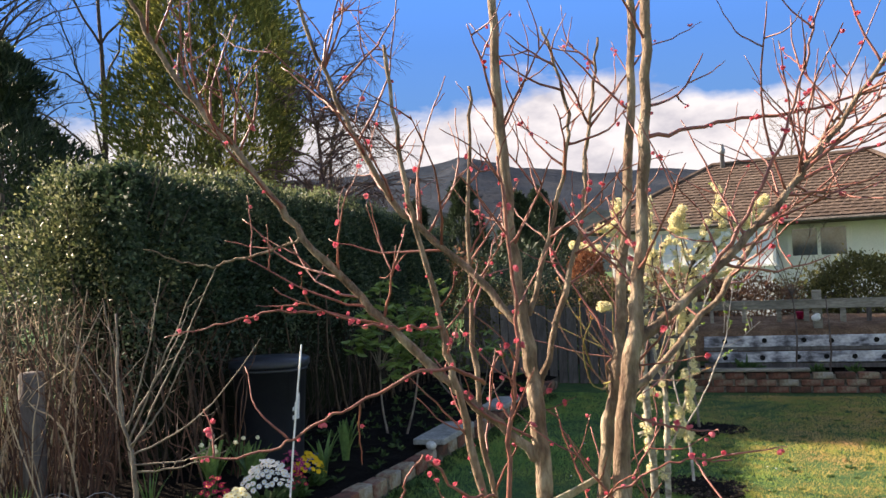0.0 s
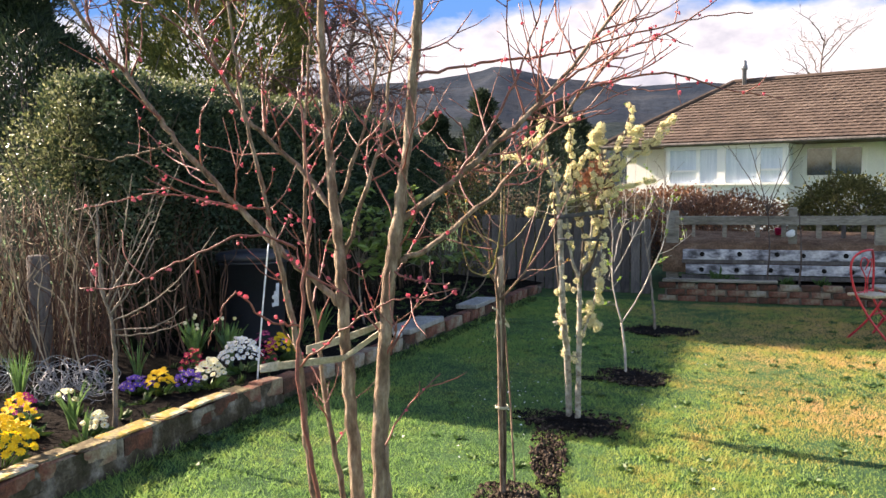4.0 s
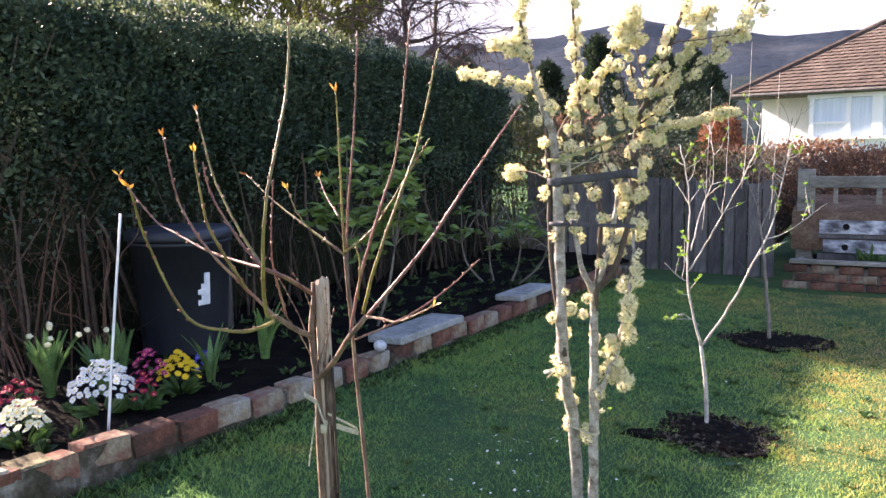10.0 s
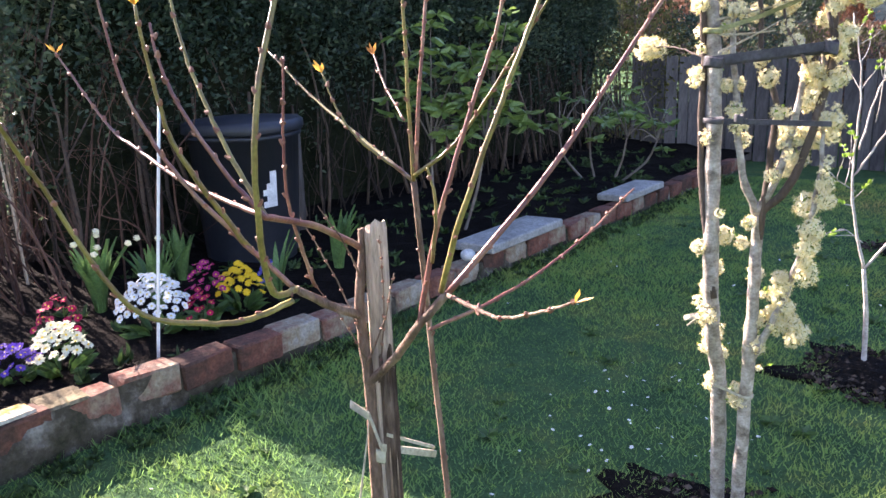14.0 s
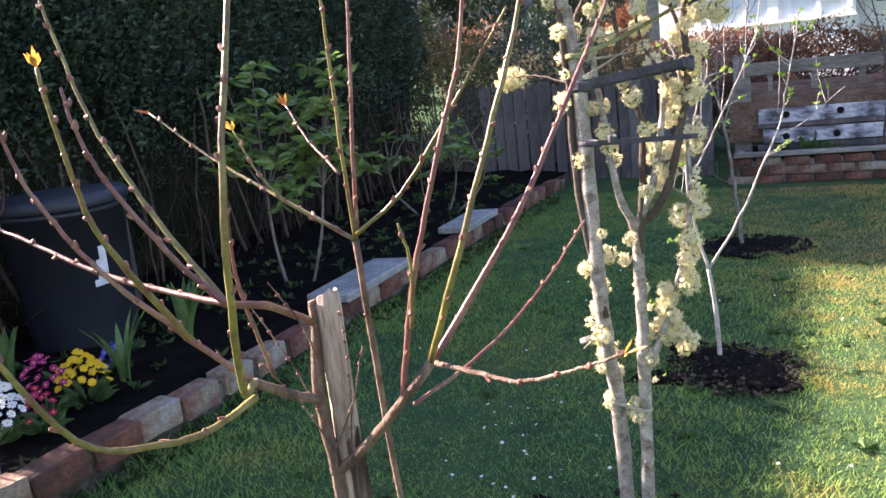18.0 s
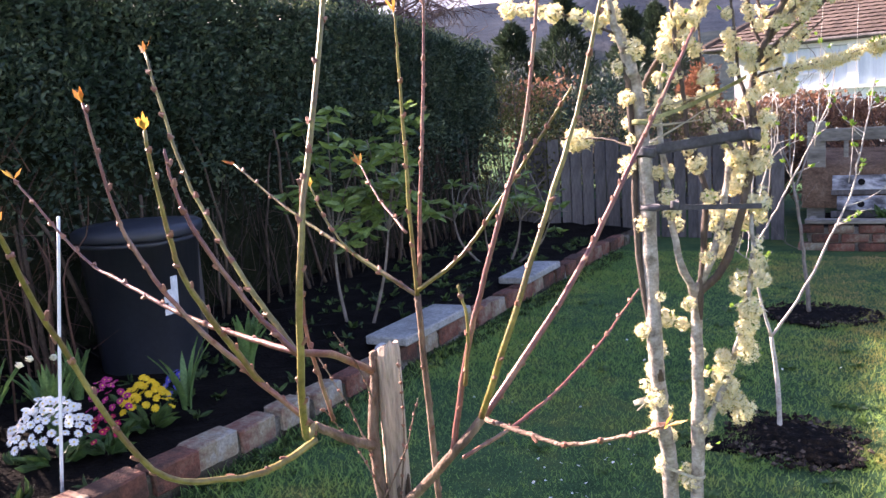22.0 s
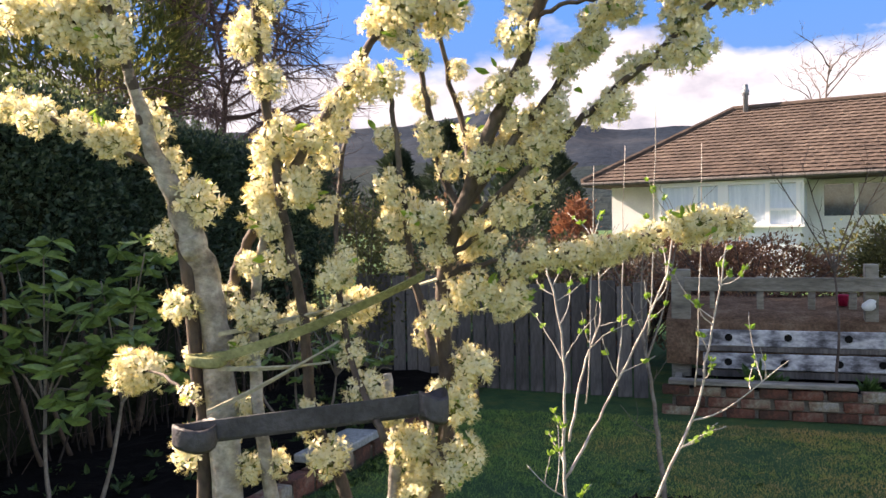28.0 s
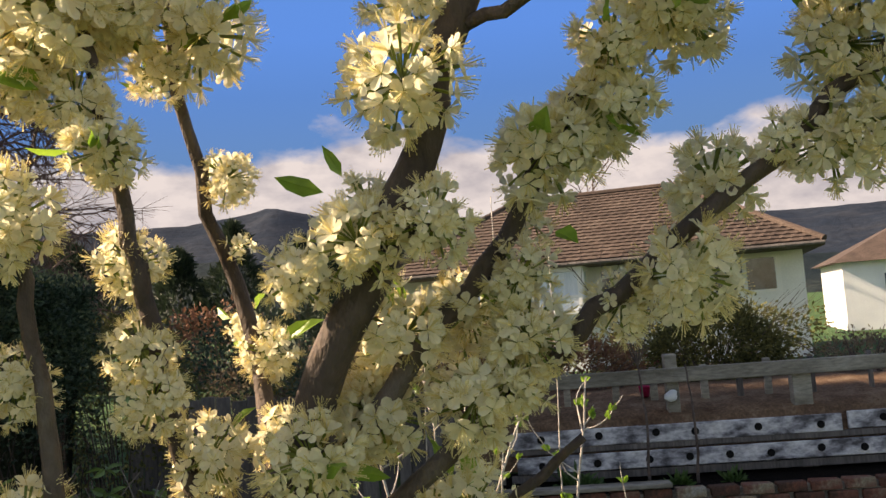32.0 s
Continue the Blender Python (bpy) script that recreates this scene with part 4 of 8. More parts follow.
def nectarine():
    rng = random.Random(52)
    t = tree("nectarine_tree", (0.87, 3.47, gz(0.9)), "young bare nectarine tree with red shoots tied to a stake")
    shoot(t, "trunk", [(0.876, 3.463, 0.000), (0.870, 3.456, 0.492), (0.865, 3.457, 0.900), (0.863, 3.456, 0.951), (0.856, 3.457, 1.040), (0.861, 3.463, 1.112), (0.861, 3.465, 1.144)], 0.0132, 0.0080, BARK_NECT, rng, 0)
    shoot(t, "stem", [(0.931, 3.632, 0.000), (0.907, 3.630, 0.493), (0.884, 3.622, 0.860), (0.891, 3.556, 1.187)], 0.0075, 0.006, BARK_NECT, rng, 0.08)
    kn = (0.826, 3.363, 1.093)
    shoot(t, "limb", [(0.858, 3.459, 1.032), (0.841, 3.409, 1.061), kn], 0.0085, 0.007, BARK_NECT, rng, 0)
    shoot(t, "limb", [(0.860, 3.464, 1.119), (0.843, 3.393, 1.160), (0.855, 3.274, 1.199)], 0.0065, 0.005, SHOOT_RED, rng, 0)
    shoot(t, "branch", [kn, (0.862, 3.261, 1.134), (0.894, 3.218, 1.307), (0.892, 3.316, 1.508), (0.890, 3.344, 1.645)], 0.0058, 0.0026, SHOOT_OLIVE, rng)
    shoot(t, "branch", [(0.837, 3.339, 1.088), (0.817, 3.288, 1.082), (0.799, 3.237, 1.092), (0.761, 3.176, 1.126), (0.736, 3.118, 1.252), (0.763, 3.041, 1.353)], 0.0055, 0.0024, SHOOT_OLIVE, rng, tip=LEAF_BUD)
    shoot(t, "branch", [kn, (0.773, 3.332, 1.161), (0.719, 3.316, 1.225), (0.685, 3.307, 1.282), (0.666, 3.300, 1.336), (0.651, 3.294, 1.437)], 0.0048, 0.0020, SHOOT_RED, rng, tip=LEAF_BUD)
    shoot(t, "branch", [(0.784, 3.340, 1.145), (0.754, 3.289, 1.242), (0.743, 3.271, 1.301), (0.740, 3.253, 1.407)], 0.0050, 0.0024, SHOOT_OLIVE, rng, tip=LEAF_BUD)
    shoot(t, "branch", [(0.855, 3.278, 1.197), (0.816, 3.293, 1.239), (0.766, 3.315, 1.301), (0.717, 3.343, 1.374), (0.672, 3.374, 1.486)], 0.0045, 0.0020, SHOOT_OLIVE, rng, tip=LEAF_BUD)
    shoot(t, "branch", [(0.855, 3.274, 1.199), (0.789, 3.300, 1.207), (0.711, 3.326, 1.222), (0.618, 3.363, 1.250), (0.555, 3.388, 1.274), (0.453, 3.419, 1.361)], 0.0045, 0.0018, SHOOT_RED, rng, tip=LEAF_BUD)
    shoot(t, "branch", [(0.857, 3.274, 1.197), (0.823, 3.263, 1.241), (0.787, 3.249, 1.307), (0.769, 3.246, 1.350), (0.761, 3.248, 1.389)], 0.0040, 0.0018, SHOOT_RED, rng)
    shoot(t, "branch", [(0.841, 3.380, 1.094), (0.834, 3.362, 1.159), (0.830, 3.354, 1.207), (0.834, 3.351, 1.273), (0.841, 3.352, 1.353)], 0.0034, 0.0018, SHOOT_RED, rng)
    shoot(t, "branch", [(0.891, 3.556, 1.187), (0.787, 3.607, 1.237), (0.682, 3.658, 1.290), (0.584, 3.706, 1.352)], 0.0042, 0.0018, SHOOT_OLIVE, rng, tip=LEAF_BUD)
    shoot(t, "branch", [(0.876, 3.565, 1.195), (0.823, 3.556, 1.232), (0.785, 3.560, 1.273), (0.759, 3.567, 1.325)], 0.0030, 0.0015, SHOOT_OLIVE, rng, tip=LEAF_BUD)
    shoot(t, "branch", [(0.891, 3.556, 1.187), (0.890, 3.551, 1.309), (0.892, 3.541, 1.436), (0.895, 3.529, 1.521)], 0.0042, 0.0018, SHOOT_OLIVE, rng, tip=LEAF_BUD)
    shoot(t, "branch", [(0.894, 3.556, 1.195), (0.903, 3.564, 1.330), (0.912, 3.582, 1.475), (0.921, 3.588, 1.648)], 0.0042, 0.0018, SHOOT_RED, rng)
    shoot(t, "branch", [(0.886, 3.545, 1.267), (0.839, 3.592, 1.304), (0.804, 3.630, 1.346)], 0.0026, 0.0014, SHOOT_RED, rng, tip=LEAF_BUD)
    shoot(t, "branch", [(0.894, 3.553, 1.195), (0.952, 3.552, 1.238), (1.008, 3.548, 1.311), (1.060, 3.539, 1.383), (1.090, 3.529, 1.425)], 0.0042, 0.0018, SHOOT_OLIVE, rng)
    fr = (0.998, 3.401, 1.092)
    shoot(t, "limb", [(0.865, 3.458, 0.946), (0.912, 3.435, 0.991), (0.962, 3.399, 1.051), fr], 0.0088, 0.0068, BARK_NECT, rng, 0)
    shoot(t, "branch", [(0.963, 3.398, 1.051), (0.986, 3.412, 1.174), (1.024, 3.433, 1.308), (1.052, 3.445, 1.406), (1.081, 3.458, 1.646)], 0.0052, 0.0022, SHOOT_RED, rng)
    shoot(t, "branch", [(1.001, 3.377, 1.102), (1.036, 3.352, 1.192), (1.083, 3.371, 1.328), (1.110, 3.393, 1.415), (1.149, 3.404, 1.581)], 0.0052, 0.0022, SHOOT_OLIVE, rng)
    shoot(t, "branch", [fr, (1.086, 3.500, 1.215), (1.150, 3.590, 1.335), (1.200, 3.675, 1.432), (1.229, 3.743, 1.492)], 0.0056, 0.0024, SHOOT_RED, rng)
    shoot(t, "branch", [(0.973, 3.404, 1.046), (1.039, 3.478, 1.072), (1.101, 3.573, 1.113), (1.154, 3.664, 1.169)], 0.0036, 0.0018, SHOOT_RED, rng)
    shoot(t, "branch", [(1.003, 3.392, 1.094), (1.050, 3.338, 1.103), (1.091, 3.308, 1.105), (1.142, 3.274, 1.128), (1.177, 3.252, 1.147)], 0.0040, 0.0018, BARK_NECT, rng, tip=LEAF_BUD)
    shoot(t, "branch", [(0.980, 3.403, 1.126), (0.987, 3.403, 1.190), (0.979, 3.401, 1.233)], 0.0034, 0.0018, SHOOT_OLIVE, rng)
    for a, b in (((0.863, 3.450, 0.981), (0.825, 3.389, 1.104)), ((0.861, 3.454, 1.083), (0.843, 3.395, 1.185)), ((0.865, 3.450, 0.971), (0.921, 3.425, 1.103)), ((0.882, 3.448, 0.950), (0.899, 3.437, 1.144)), ((0.860, 3.454, 1.002), (0.808, 3.411, 1.166))):
        shoot(t, "twig", [a, ((a[0] + b[0]) / 2 + 0.006, (a[1] + b[1]) / 2, (a[2] + b[2]) / 2), b], 0.0018, 0.0008, BARK_NECT, rng, 0.03, 0.004)
    return t


nectarine()


# ---- white plum in blossom ----
PETAL = mat("cream_petal", [(0.3, (0.90, 0.82, 0.54)), (0.7, (0.94, 0.90, 0.70))], 40, 200, 0.6, 0.05, 0.2, dark=0.92, glow=0.50)
STAMEN = mat("yellow_stamen", [(0.3, (0.74, 0.60, 0.24)), (0.7, (0.88, 0.80, 0.46))], 40, 200, 0.6, 0.0, 0.2, dark=0.9, glow=0.3)
LEAF_YOUNG = mat("young_green_leaf", [(0.3, (0.16, 0.30, 0.035)), (0.7, (0.34, 0.50, 0.07))], 30, 120, 0.4, 0.1, 0.4, dark=0.8, glow=0.45)
STRAP_DARK = mat("dark_rubber_strap", [(0.3, (0.03, 0.028, 0.034)), (0.7, (0.08, 0.075, 0.085))], 30, 150, 0.55, 0.3, 0.4)
TIE_OLIVE = mat("olive_cloth_tie", [(0.3, (0.20, 0.20, 0.09)), (0.7, (0.36, 0.36, 0.18))], 30, 200, 0.9, 0.3, 0.1)
CALYX = mat("green_calyx", [(0.3, (0.18, 0.26, 0.05)), (0.7, (0.32, 0.36, 0.09))], 30, 120, 0.6, 0.0, 0.2, glow=0.2)


def flower_into(P, S, c, d, R, rng):
    """One five-petalled flower at c facing d: P petals, S stamens, as vertex and face lists."""
    u = d.orthogonal().normalized()
    u = Matrix.Rotation(rng.uniform(0, 6.28), 3, d) @ u
    w = d.cross(u)
    cup = rng.uniform(0.05, 0.75)
    for k in range(5):
        a = 2 * math.pi * (k + rng.uniform(-0.12, 0.12)) / 5
        out = u * math.cos(a) + w * math.sin(a)
        sd = d.cross(out) * R * rng.uniform(0.34, 0.44)
        b = len(P[0])
        m = c + out * R * 0.42 + d * R * cup * 0.30
        q = c + out * R * 0.80 + d * R * cup * 0.62
        t = c + out * R * 1.05 + d * R * (cup * 0.70 + rng.uniform(-0.18, 0.12))
        P[0].extend([c + out * R * 0.06, m + sd * 0.72, q + sd, t + sd * 0.45, t - sd * 0.45, q - sd, m - sd * 0.72, q - d * R * 0.14])
        P[1].extend([(b, b + 1, b + 7), (b + 1, b + 2, b + 7), (b + 2, b + 3, b + 7), (b + 3, b + 4, b + 7), (b + 4, b + 5, b + 7), (b + 5, b + 6, b + 7), (b + 6, b, b + 7)])
    for k in range(20):
        a = 6.28 * rng.random()
        out = (u * math.cos(a) + w * math.sin(a)) * rng.uniform(0.1, 0.75)
        e = c + (d + out).normalized() * R * rng.uniform(0.85, 1.55)
        b = len(S[0])
        s = (u * math.sin(a) - w * math.cos(a)) * R * 0.020
        S[0].extend([c - s, c + s, e + s * 1.4, e - s * 1.4])
        S[1].extend([(b, b + 1, b + 2, b + 3)])
        # the anther at its tip
        q = len(S[0])
        g = R * 0.062
        S[0].extend([e - u * g, e + w * g, e + u * g, e - w * g, e + d * g])
        S[1].extend([(q, q + 1, q + 4), (q + 1, q + 2, q + 4), (q + 2, q + 3, q + 4), (q + 3, q, q + 4)])


def cluster_mesh(n, rad, R, seed, half=False):
    rng = random.Random(seed)
    P, S, C = ([], []), ([], []), ([], [])
    for i in range(n):
        z = 1 - 2 * (i + 0.5) / n
        a = i * 2.39996 + rng.uniform(-0.3, 0.3)
        r = math.sqrt(max(0, 1 - z * z))
        d = Vector((r * math.cos(a), r * math.sin(a), z + rng.uniform(-0.2, 0.2))).normalized()
        c = d * rad * (rng.uniform(0.40, 0.7) if i % 4 == 0 else rng.uniform(0.80, 1.08))
        flower_into(P, S, c, (d + Vector((rng.gauss(0, 0.22), rng.gauss(0, 0.22), rng.gauss(0, 0.22)))).normalized(), R * rng.uniform(0.85, 1.15), rng)
        tube(C[0], C[1], [d * rad * 0.1, c], R * 0.06, R * 0.14, 3)
    V = P[0] + S[0] + C[0]
    o1, o2 = len(P[0]), len(P[0]) + len(S[0])
    Fc = P[1] + [tuple(i + o1 for i in f) for f in S[1]] + [tuple(i + o2 for i in f) for f in C[1]]
    me = bpy.data.meshes.new("blossom")
    me.from_pydata([tuple(v) for v in V], [], Fc)
    for m in (PETAL, STAMEN, CALYX):
        me.materials.append(m)
    me.polygons.foreach_set("material_index", [0] * len(P[1]) + [1] * len(S[1]) + [2] * len(C[1]))
    return me


def leaf_blade(V, Fc, p, d, L, wd, rng):
    side = d.cross(Vector((rng.gauss(0, 1), rng.gauss(0, 1), rng.gauss(0, 1)))).normalized()
    up = side.cross(d)
    b = len(V)
    V += [p, p + d * L * 0.35 + side * wd + up * wd * 0.5, p + d * L * 0.7 + side * wd * 0.8 + up * wd * 0.4, p + d * L - up * wd * 0.3, p + d * L * 0.7 - side * wd * 0.8 + up * wd * 0.4, p + d * L * 0.35 - side * wd + up * wd * 0.5, p + d * L * 0.5]
    Fc += [(b, b + 1, b + 6), (b + 6, b + 1, b + 2), (b + 6, b + 2, b + 3), (b, b + 6, b + 5), (b + 6, b + 4, b + 5), (b + 6, b + 3, b + 4)]


def along(pts, s):
    """The place at share s of a polyline, and its way."""
    lens = [(b - a).length for a, b in zip(pts, pts[1:])]
    d = s * sum(lens)
    for (a, b), l in zip(zip(pts, pts[1:]), lens):
        if d <= l:
            return a.lerp(b, d / max(l, 1e-6)), (b - a).normalized()
        d -= l
    return pts[-1], (pts[-1] - pts[-2]).normalized()


def band(name, a, b, wd, th, material, parent, sag=0.0, label="", twist=0.0):
    """A flat strap between two places."""
    a, b = Vector(a), Vector(b)
    o = Vector(parent.location) if parent else Vector()
    d = (b - a).normalized()
    side = d.cross(Vector((0, 0, 1))).normalized()
    V, Fc = [], []
    n = 10
    for i in range(n + 1):
        t = i / n
        p = a.lerp(b, t) - Vector((0, 0, sag * 4 * t * (1 - t))) - o
        up = Matrix.Rotation(twist * t, 3, d) @ Vector((0, 0, 1))
        sd = Matrix.Rotation(twist * t, 3, d) @ side
        for su, ss in ((1, 1), (1, -1), (-1, -1), (-1, 1)):
            V.append(p + up * wd / 2 * su + sd * th / 2 * ss)
    for i in range(n):
        for k in range(4):
            q = i * 4
            Fc.append((q + k, q + (k + 1) % 4, q + 4 + (k + 1) % 4, q + 4 + k))
    Fc += [(3, 2, 1, 0), (n * 4, n * 4 + 1, n * 4 + 2, n * 4 + 3)]
    return raw(name, V, Fc, material, parent, label)


def collar(name, at, r, hgt, material, parent, label=""):
    """A wrap of strap round a stem."""
    V, Fc = [], []
    n = 16
    for k in range(n):
        a = 2 * math.pi * k / n
        c, s = math.cos(a), math.sin(a)
        for q, z in ((r, -hgt / 2), (r * 1.06, -hgt * 0.35), (r * 1.06, hgt * 0.35), (r, hgt / 2), (r * 0.96, 0)):
            V.append((q * c, q * s, z + 0.12 * hgt * math.sin(2 * a)))
    for k in range(n):
        for j in range(5):
            a, b = k * 5, (k + 1) % n * 5
            Fc.append((a + j, b + j, b + (j + 1) % 5, a + (j + 1) % 5))
    ob = raw(name, V, Fc, material, parent, label, smooth=True)
    ob.location = Vector(at) - (Vector(parent.location) if parent else Vector())
    return ob


def plum():
    rng = random.Random(61)
    t = tree("plum_tree", (1.225, 4.86, gz(1.22)), "slender plum tree covered in cream-white blossom clusters")
    o = Vector(t.location)
    br = {}

    def arm(key, name, ctrl, r0, r1, material, wob=0.002):
        br[key] = limb(name, ctrl, r0, r1, material, t, rng, 9, 6, 0.08, wob)[1]

    pf = (1.278, 4.741, 0.913)
    arm("lstem", "trunk", [(1.221, 4.850, -0.029), (1.206, 4.785, 0.426), (1.184, 4.716, 0.649), (1.170, 4.715, 0.987), (1.161, 4.715, 1.256), (1.148, 4.722, 1.411), (1.132, 4.705, 1.493)], 0.021, 0.0165, BARK_PLUM)
    arm("lcrown", "limb", [(1.135, 4.708, 1.470), (1.120, 4.699, 1.530), (1.098, 4.683, 1.596), (1.082, 4.667, 1.673)], 0.0160, 0.0055, BARK_PLUM)
    arm("trunk", "trunk", [(1.274, 4.811, -0.029), (1.276, 4.773, 0.345), (1.281, 4.747, 0.648), pf], 0.019, 0.0145, BARK_PLUM)
    arm("lthin", "limb", [(1.188, 4.699, 0.699), (1.141, 4.715, 1.020), (1.135, 4.715, 1.293), (1.120, 4.699, 1.520), (1.098, 4.683, 1.596), (1.082, 4.667, 1.673), (1.061, 4.646, 1.772), (1.047, 4.635, 1.908)], 0.0095, 0.0045, BARK_PLUM_DARK)
    arm("main", "limb", [pf, (1.355, 4.715, 1.012), (1.413, 4.715, 1.261), (1.415, 4.716, 1.437), (1.451, 4.692, 1.549), (1.491, 4.671, 1.636), (1.519, 4.658, 1.706), (1.557, 4.637, 1.824), (1.576, 4.625, 1.949)], 0.0108, 0.0050, BARK_PLUM_DARK)
    arm("c2", "limb", [(1.281, 4.746, 0.781), (1.300, 4.715, 1.073), (1.302, 4.715, 1.198), (1.264, 4.715, 1.295), (1.257, 4.709, 1.396), (1.237, 4.694, 1.546), (1.227, 4.653, 1.737), (1.222, 4.635, 1.882)], 0.0085, 0.0040, BARK_PLUM_DARK)
    arm("mid", "limb", [pf, (1.316, 4.715, 1.012), (1.344, 4.715, 1.138), (1.358, 4.715, 1.257), (1.349, 4.715, 1.335)], 0.0115, 0.0050, BARK_PLUM)
    arm("r2", "limb", [(1.285, 4.760, 0.517), (1.336, 4.729, 0.658), (1.370, 4.707, 0.780), (1.401, 4.681, 0.948), (1.411, 4.715, 1.080), (1.395, 4.715, 1.314)], 0.0100, 0.0040, BARK_PLUM)
    arm("lfork", "limb", [pf, (1.235, 4.715, 1.029), (1.212, 4.715, 1.221), (1.197, 4.716, 1.382), (1.213, 4.715, 1.497)], 0.0112, 0.0048, BARK_PLUM)
    arm("right", "branch", [(1.417, 4.716, 1.443), (1.458, 4.705, 1.457), (1.532, 4.692, 1.463), (1.620, 4.680, 1.484), (1.716, 4.650, 1.504)], 0.0036, 0.0015, BARK_PLUM_DARK)
    arm("rup", "branch", [(1.442, 4.700, 1.519), (1.491, 4.683, 1.584), (1.535, 4.675, 1.634), (1.560, 4.670, 1.679), (1.599, 4.665, 1.725), (1.635, 4.655, 1.812)], 0.0048, 0.0026, BARK_PLUM_DARK)
    arm("R", "branch", [(1.431, 4.710, 1.489), (1.485, 4.692, 1.537), (1.540, 4.678, 1.582), (1.594, 4.660, 1.630), (1.650, 4.645, 1.676), (1.728, 4.625, 1.752), (1.80, 4.615, 1.870)], 0.0046, 0.0024, BARK_PLUM_DARK)
    arm("thin", "branch", [(1.453, 4.715, 1.524), (1.433, 4.765, 1.614), (1.411, 4.745, 1.715), (1.407, 4.735, 1.819)], 0.0042, 0.0020, BARK_PLUM_DARK)
    arm("c2b", "branch", [(1.148, 4.712, 1.361), (1.159, 4.750, 1.432), (1.186, 4.740, 1.486), (1.258, 4.705, 1.575), (1.288, 4.705, 1.621), (1.335, 4.705, 1.690), (1.367, 4.705, 1.742), (1.398, 4.695, 1.839)], 0.0072, 0.0032, BARK_PLUM_DARK)
    arm("midup", "branch", [(1.408, 4.678, 1.351), (1.381, 4.705, 1.460), (1.372, 4.695, 1.552), (1.364, 4.695, 1.634), (1.355, 4.695, 1.660)], 0.0050, 0.0018, BARK_PLUM_DARK)
    arm("inner", "branch", [(1.442, 4.705, 1.504), (1.417, 4.705, 1.557), (1.404, 4.705, 1.614), (1.395, 4.705, 1.676), (1.386, 4.705, 1.717), (1.381, 4.705, 1.798)], 0.0042, 0.0020, BARK_PLUM_DARK)
    arm("ltwig", "twig", [(1.112, 4.690, 1.560), (1.045, 4.690, 1.598), (0.970, 4.700, 1.628), (0.880, 4.760, 1.652), (0.825, 4.790, 1.664)], 0.0038, 0.0018, BARK_PLUM_DARK)
    arm("ltop", "twig", [(1.068, 4.655, 1.699), (1.026, 4.656, 1.725), (0.956, 4.653, 1.741)], 0.0034, 0.0015, BARK_PLUM_DARK)
    arm("lball", "twig", [(1.138, 4.710, 1.296), (1.055, 4.792, 1.319), (0.973, 4.874, 1.317)], 0.0028, 0.0014, BARK_PLUM_DARK)
    arm("rlow", "branch", [(1.425, 4.712, 1.468), (1.472, 4.700, 1.498), (1.520, 4.690, 1.528), (1.560, 4.680, 1.562)], 0.0036, 0.0016, BARK_PLUM_DARK)
    arm("low", "twig", [(1.287, 4.754, 0.598), (1.352, 4.739, 0.658), (1.393, 4.726, 0.597)], 0.0022, 0.0012, BARK_PLUM_DARK)
    arm("stub", "twig", [(1.519, 4.658, 1.706), (1.558, 4.625, 1.712), (1.609, 4.595, 1.710), (1.693, 4.565, 1.716)], 0.0026, 0.0014, BARK_PLUM_DARK)
    arm("rleft", "branch", [(1.361, 4.634, 1.282), (1.310, 4.692, 1.379), (1.298, 4.705, 1.494), (1.293, 4.805, 1.658)], 0.0042, 0.0020, BARK_PLUM_DARK)
    arm("spur_a", "twig", [(1.489, 4.672, 1.630), (1.476, 4.660, 1.635)], 0.0022, 0.0015, BARK_PLUM_DARK)
    arm("spur_b", "twig", [(1.511, 4.662, 1.681), (1.498, 4.650, 1.686)], 0.0022, 0.0015, BARK_PLUM_DARK)
    arm("spur_c", "twig", [(1.495, 4.670, 1.640), (1.508, 4.650, 1.637)], 0.0022, 0.0015, BARK_PLUM_DARK)
    arm("spur_d", "twig", [(1.453, 4.692, 1.549), (1.468, 4.665, 1.571)], 0.0022, 0.0015, BARK_PLUM_DARK)
    tiny = [cluster_mesh(11, 0.0105, 0.0054, 100 + i) for i in range(5)]
    ball = [cluster_mesh(52, 0.0200, 0.0058, 200 + i) for i in range(6)]
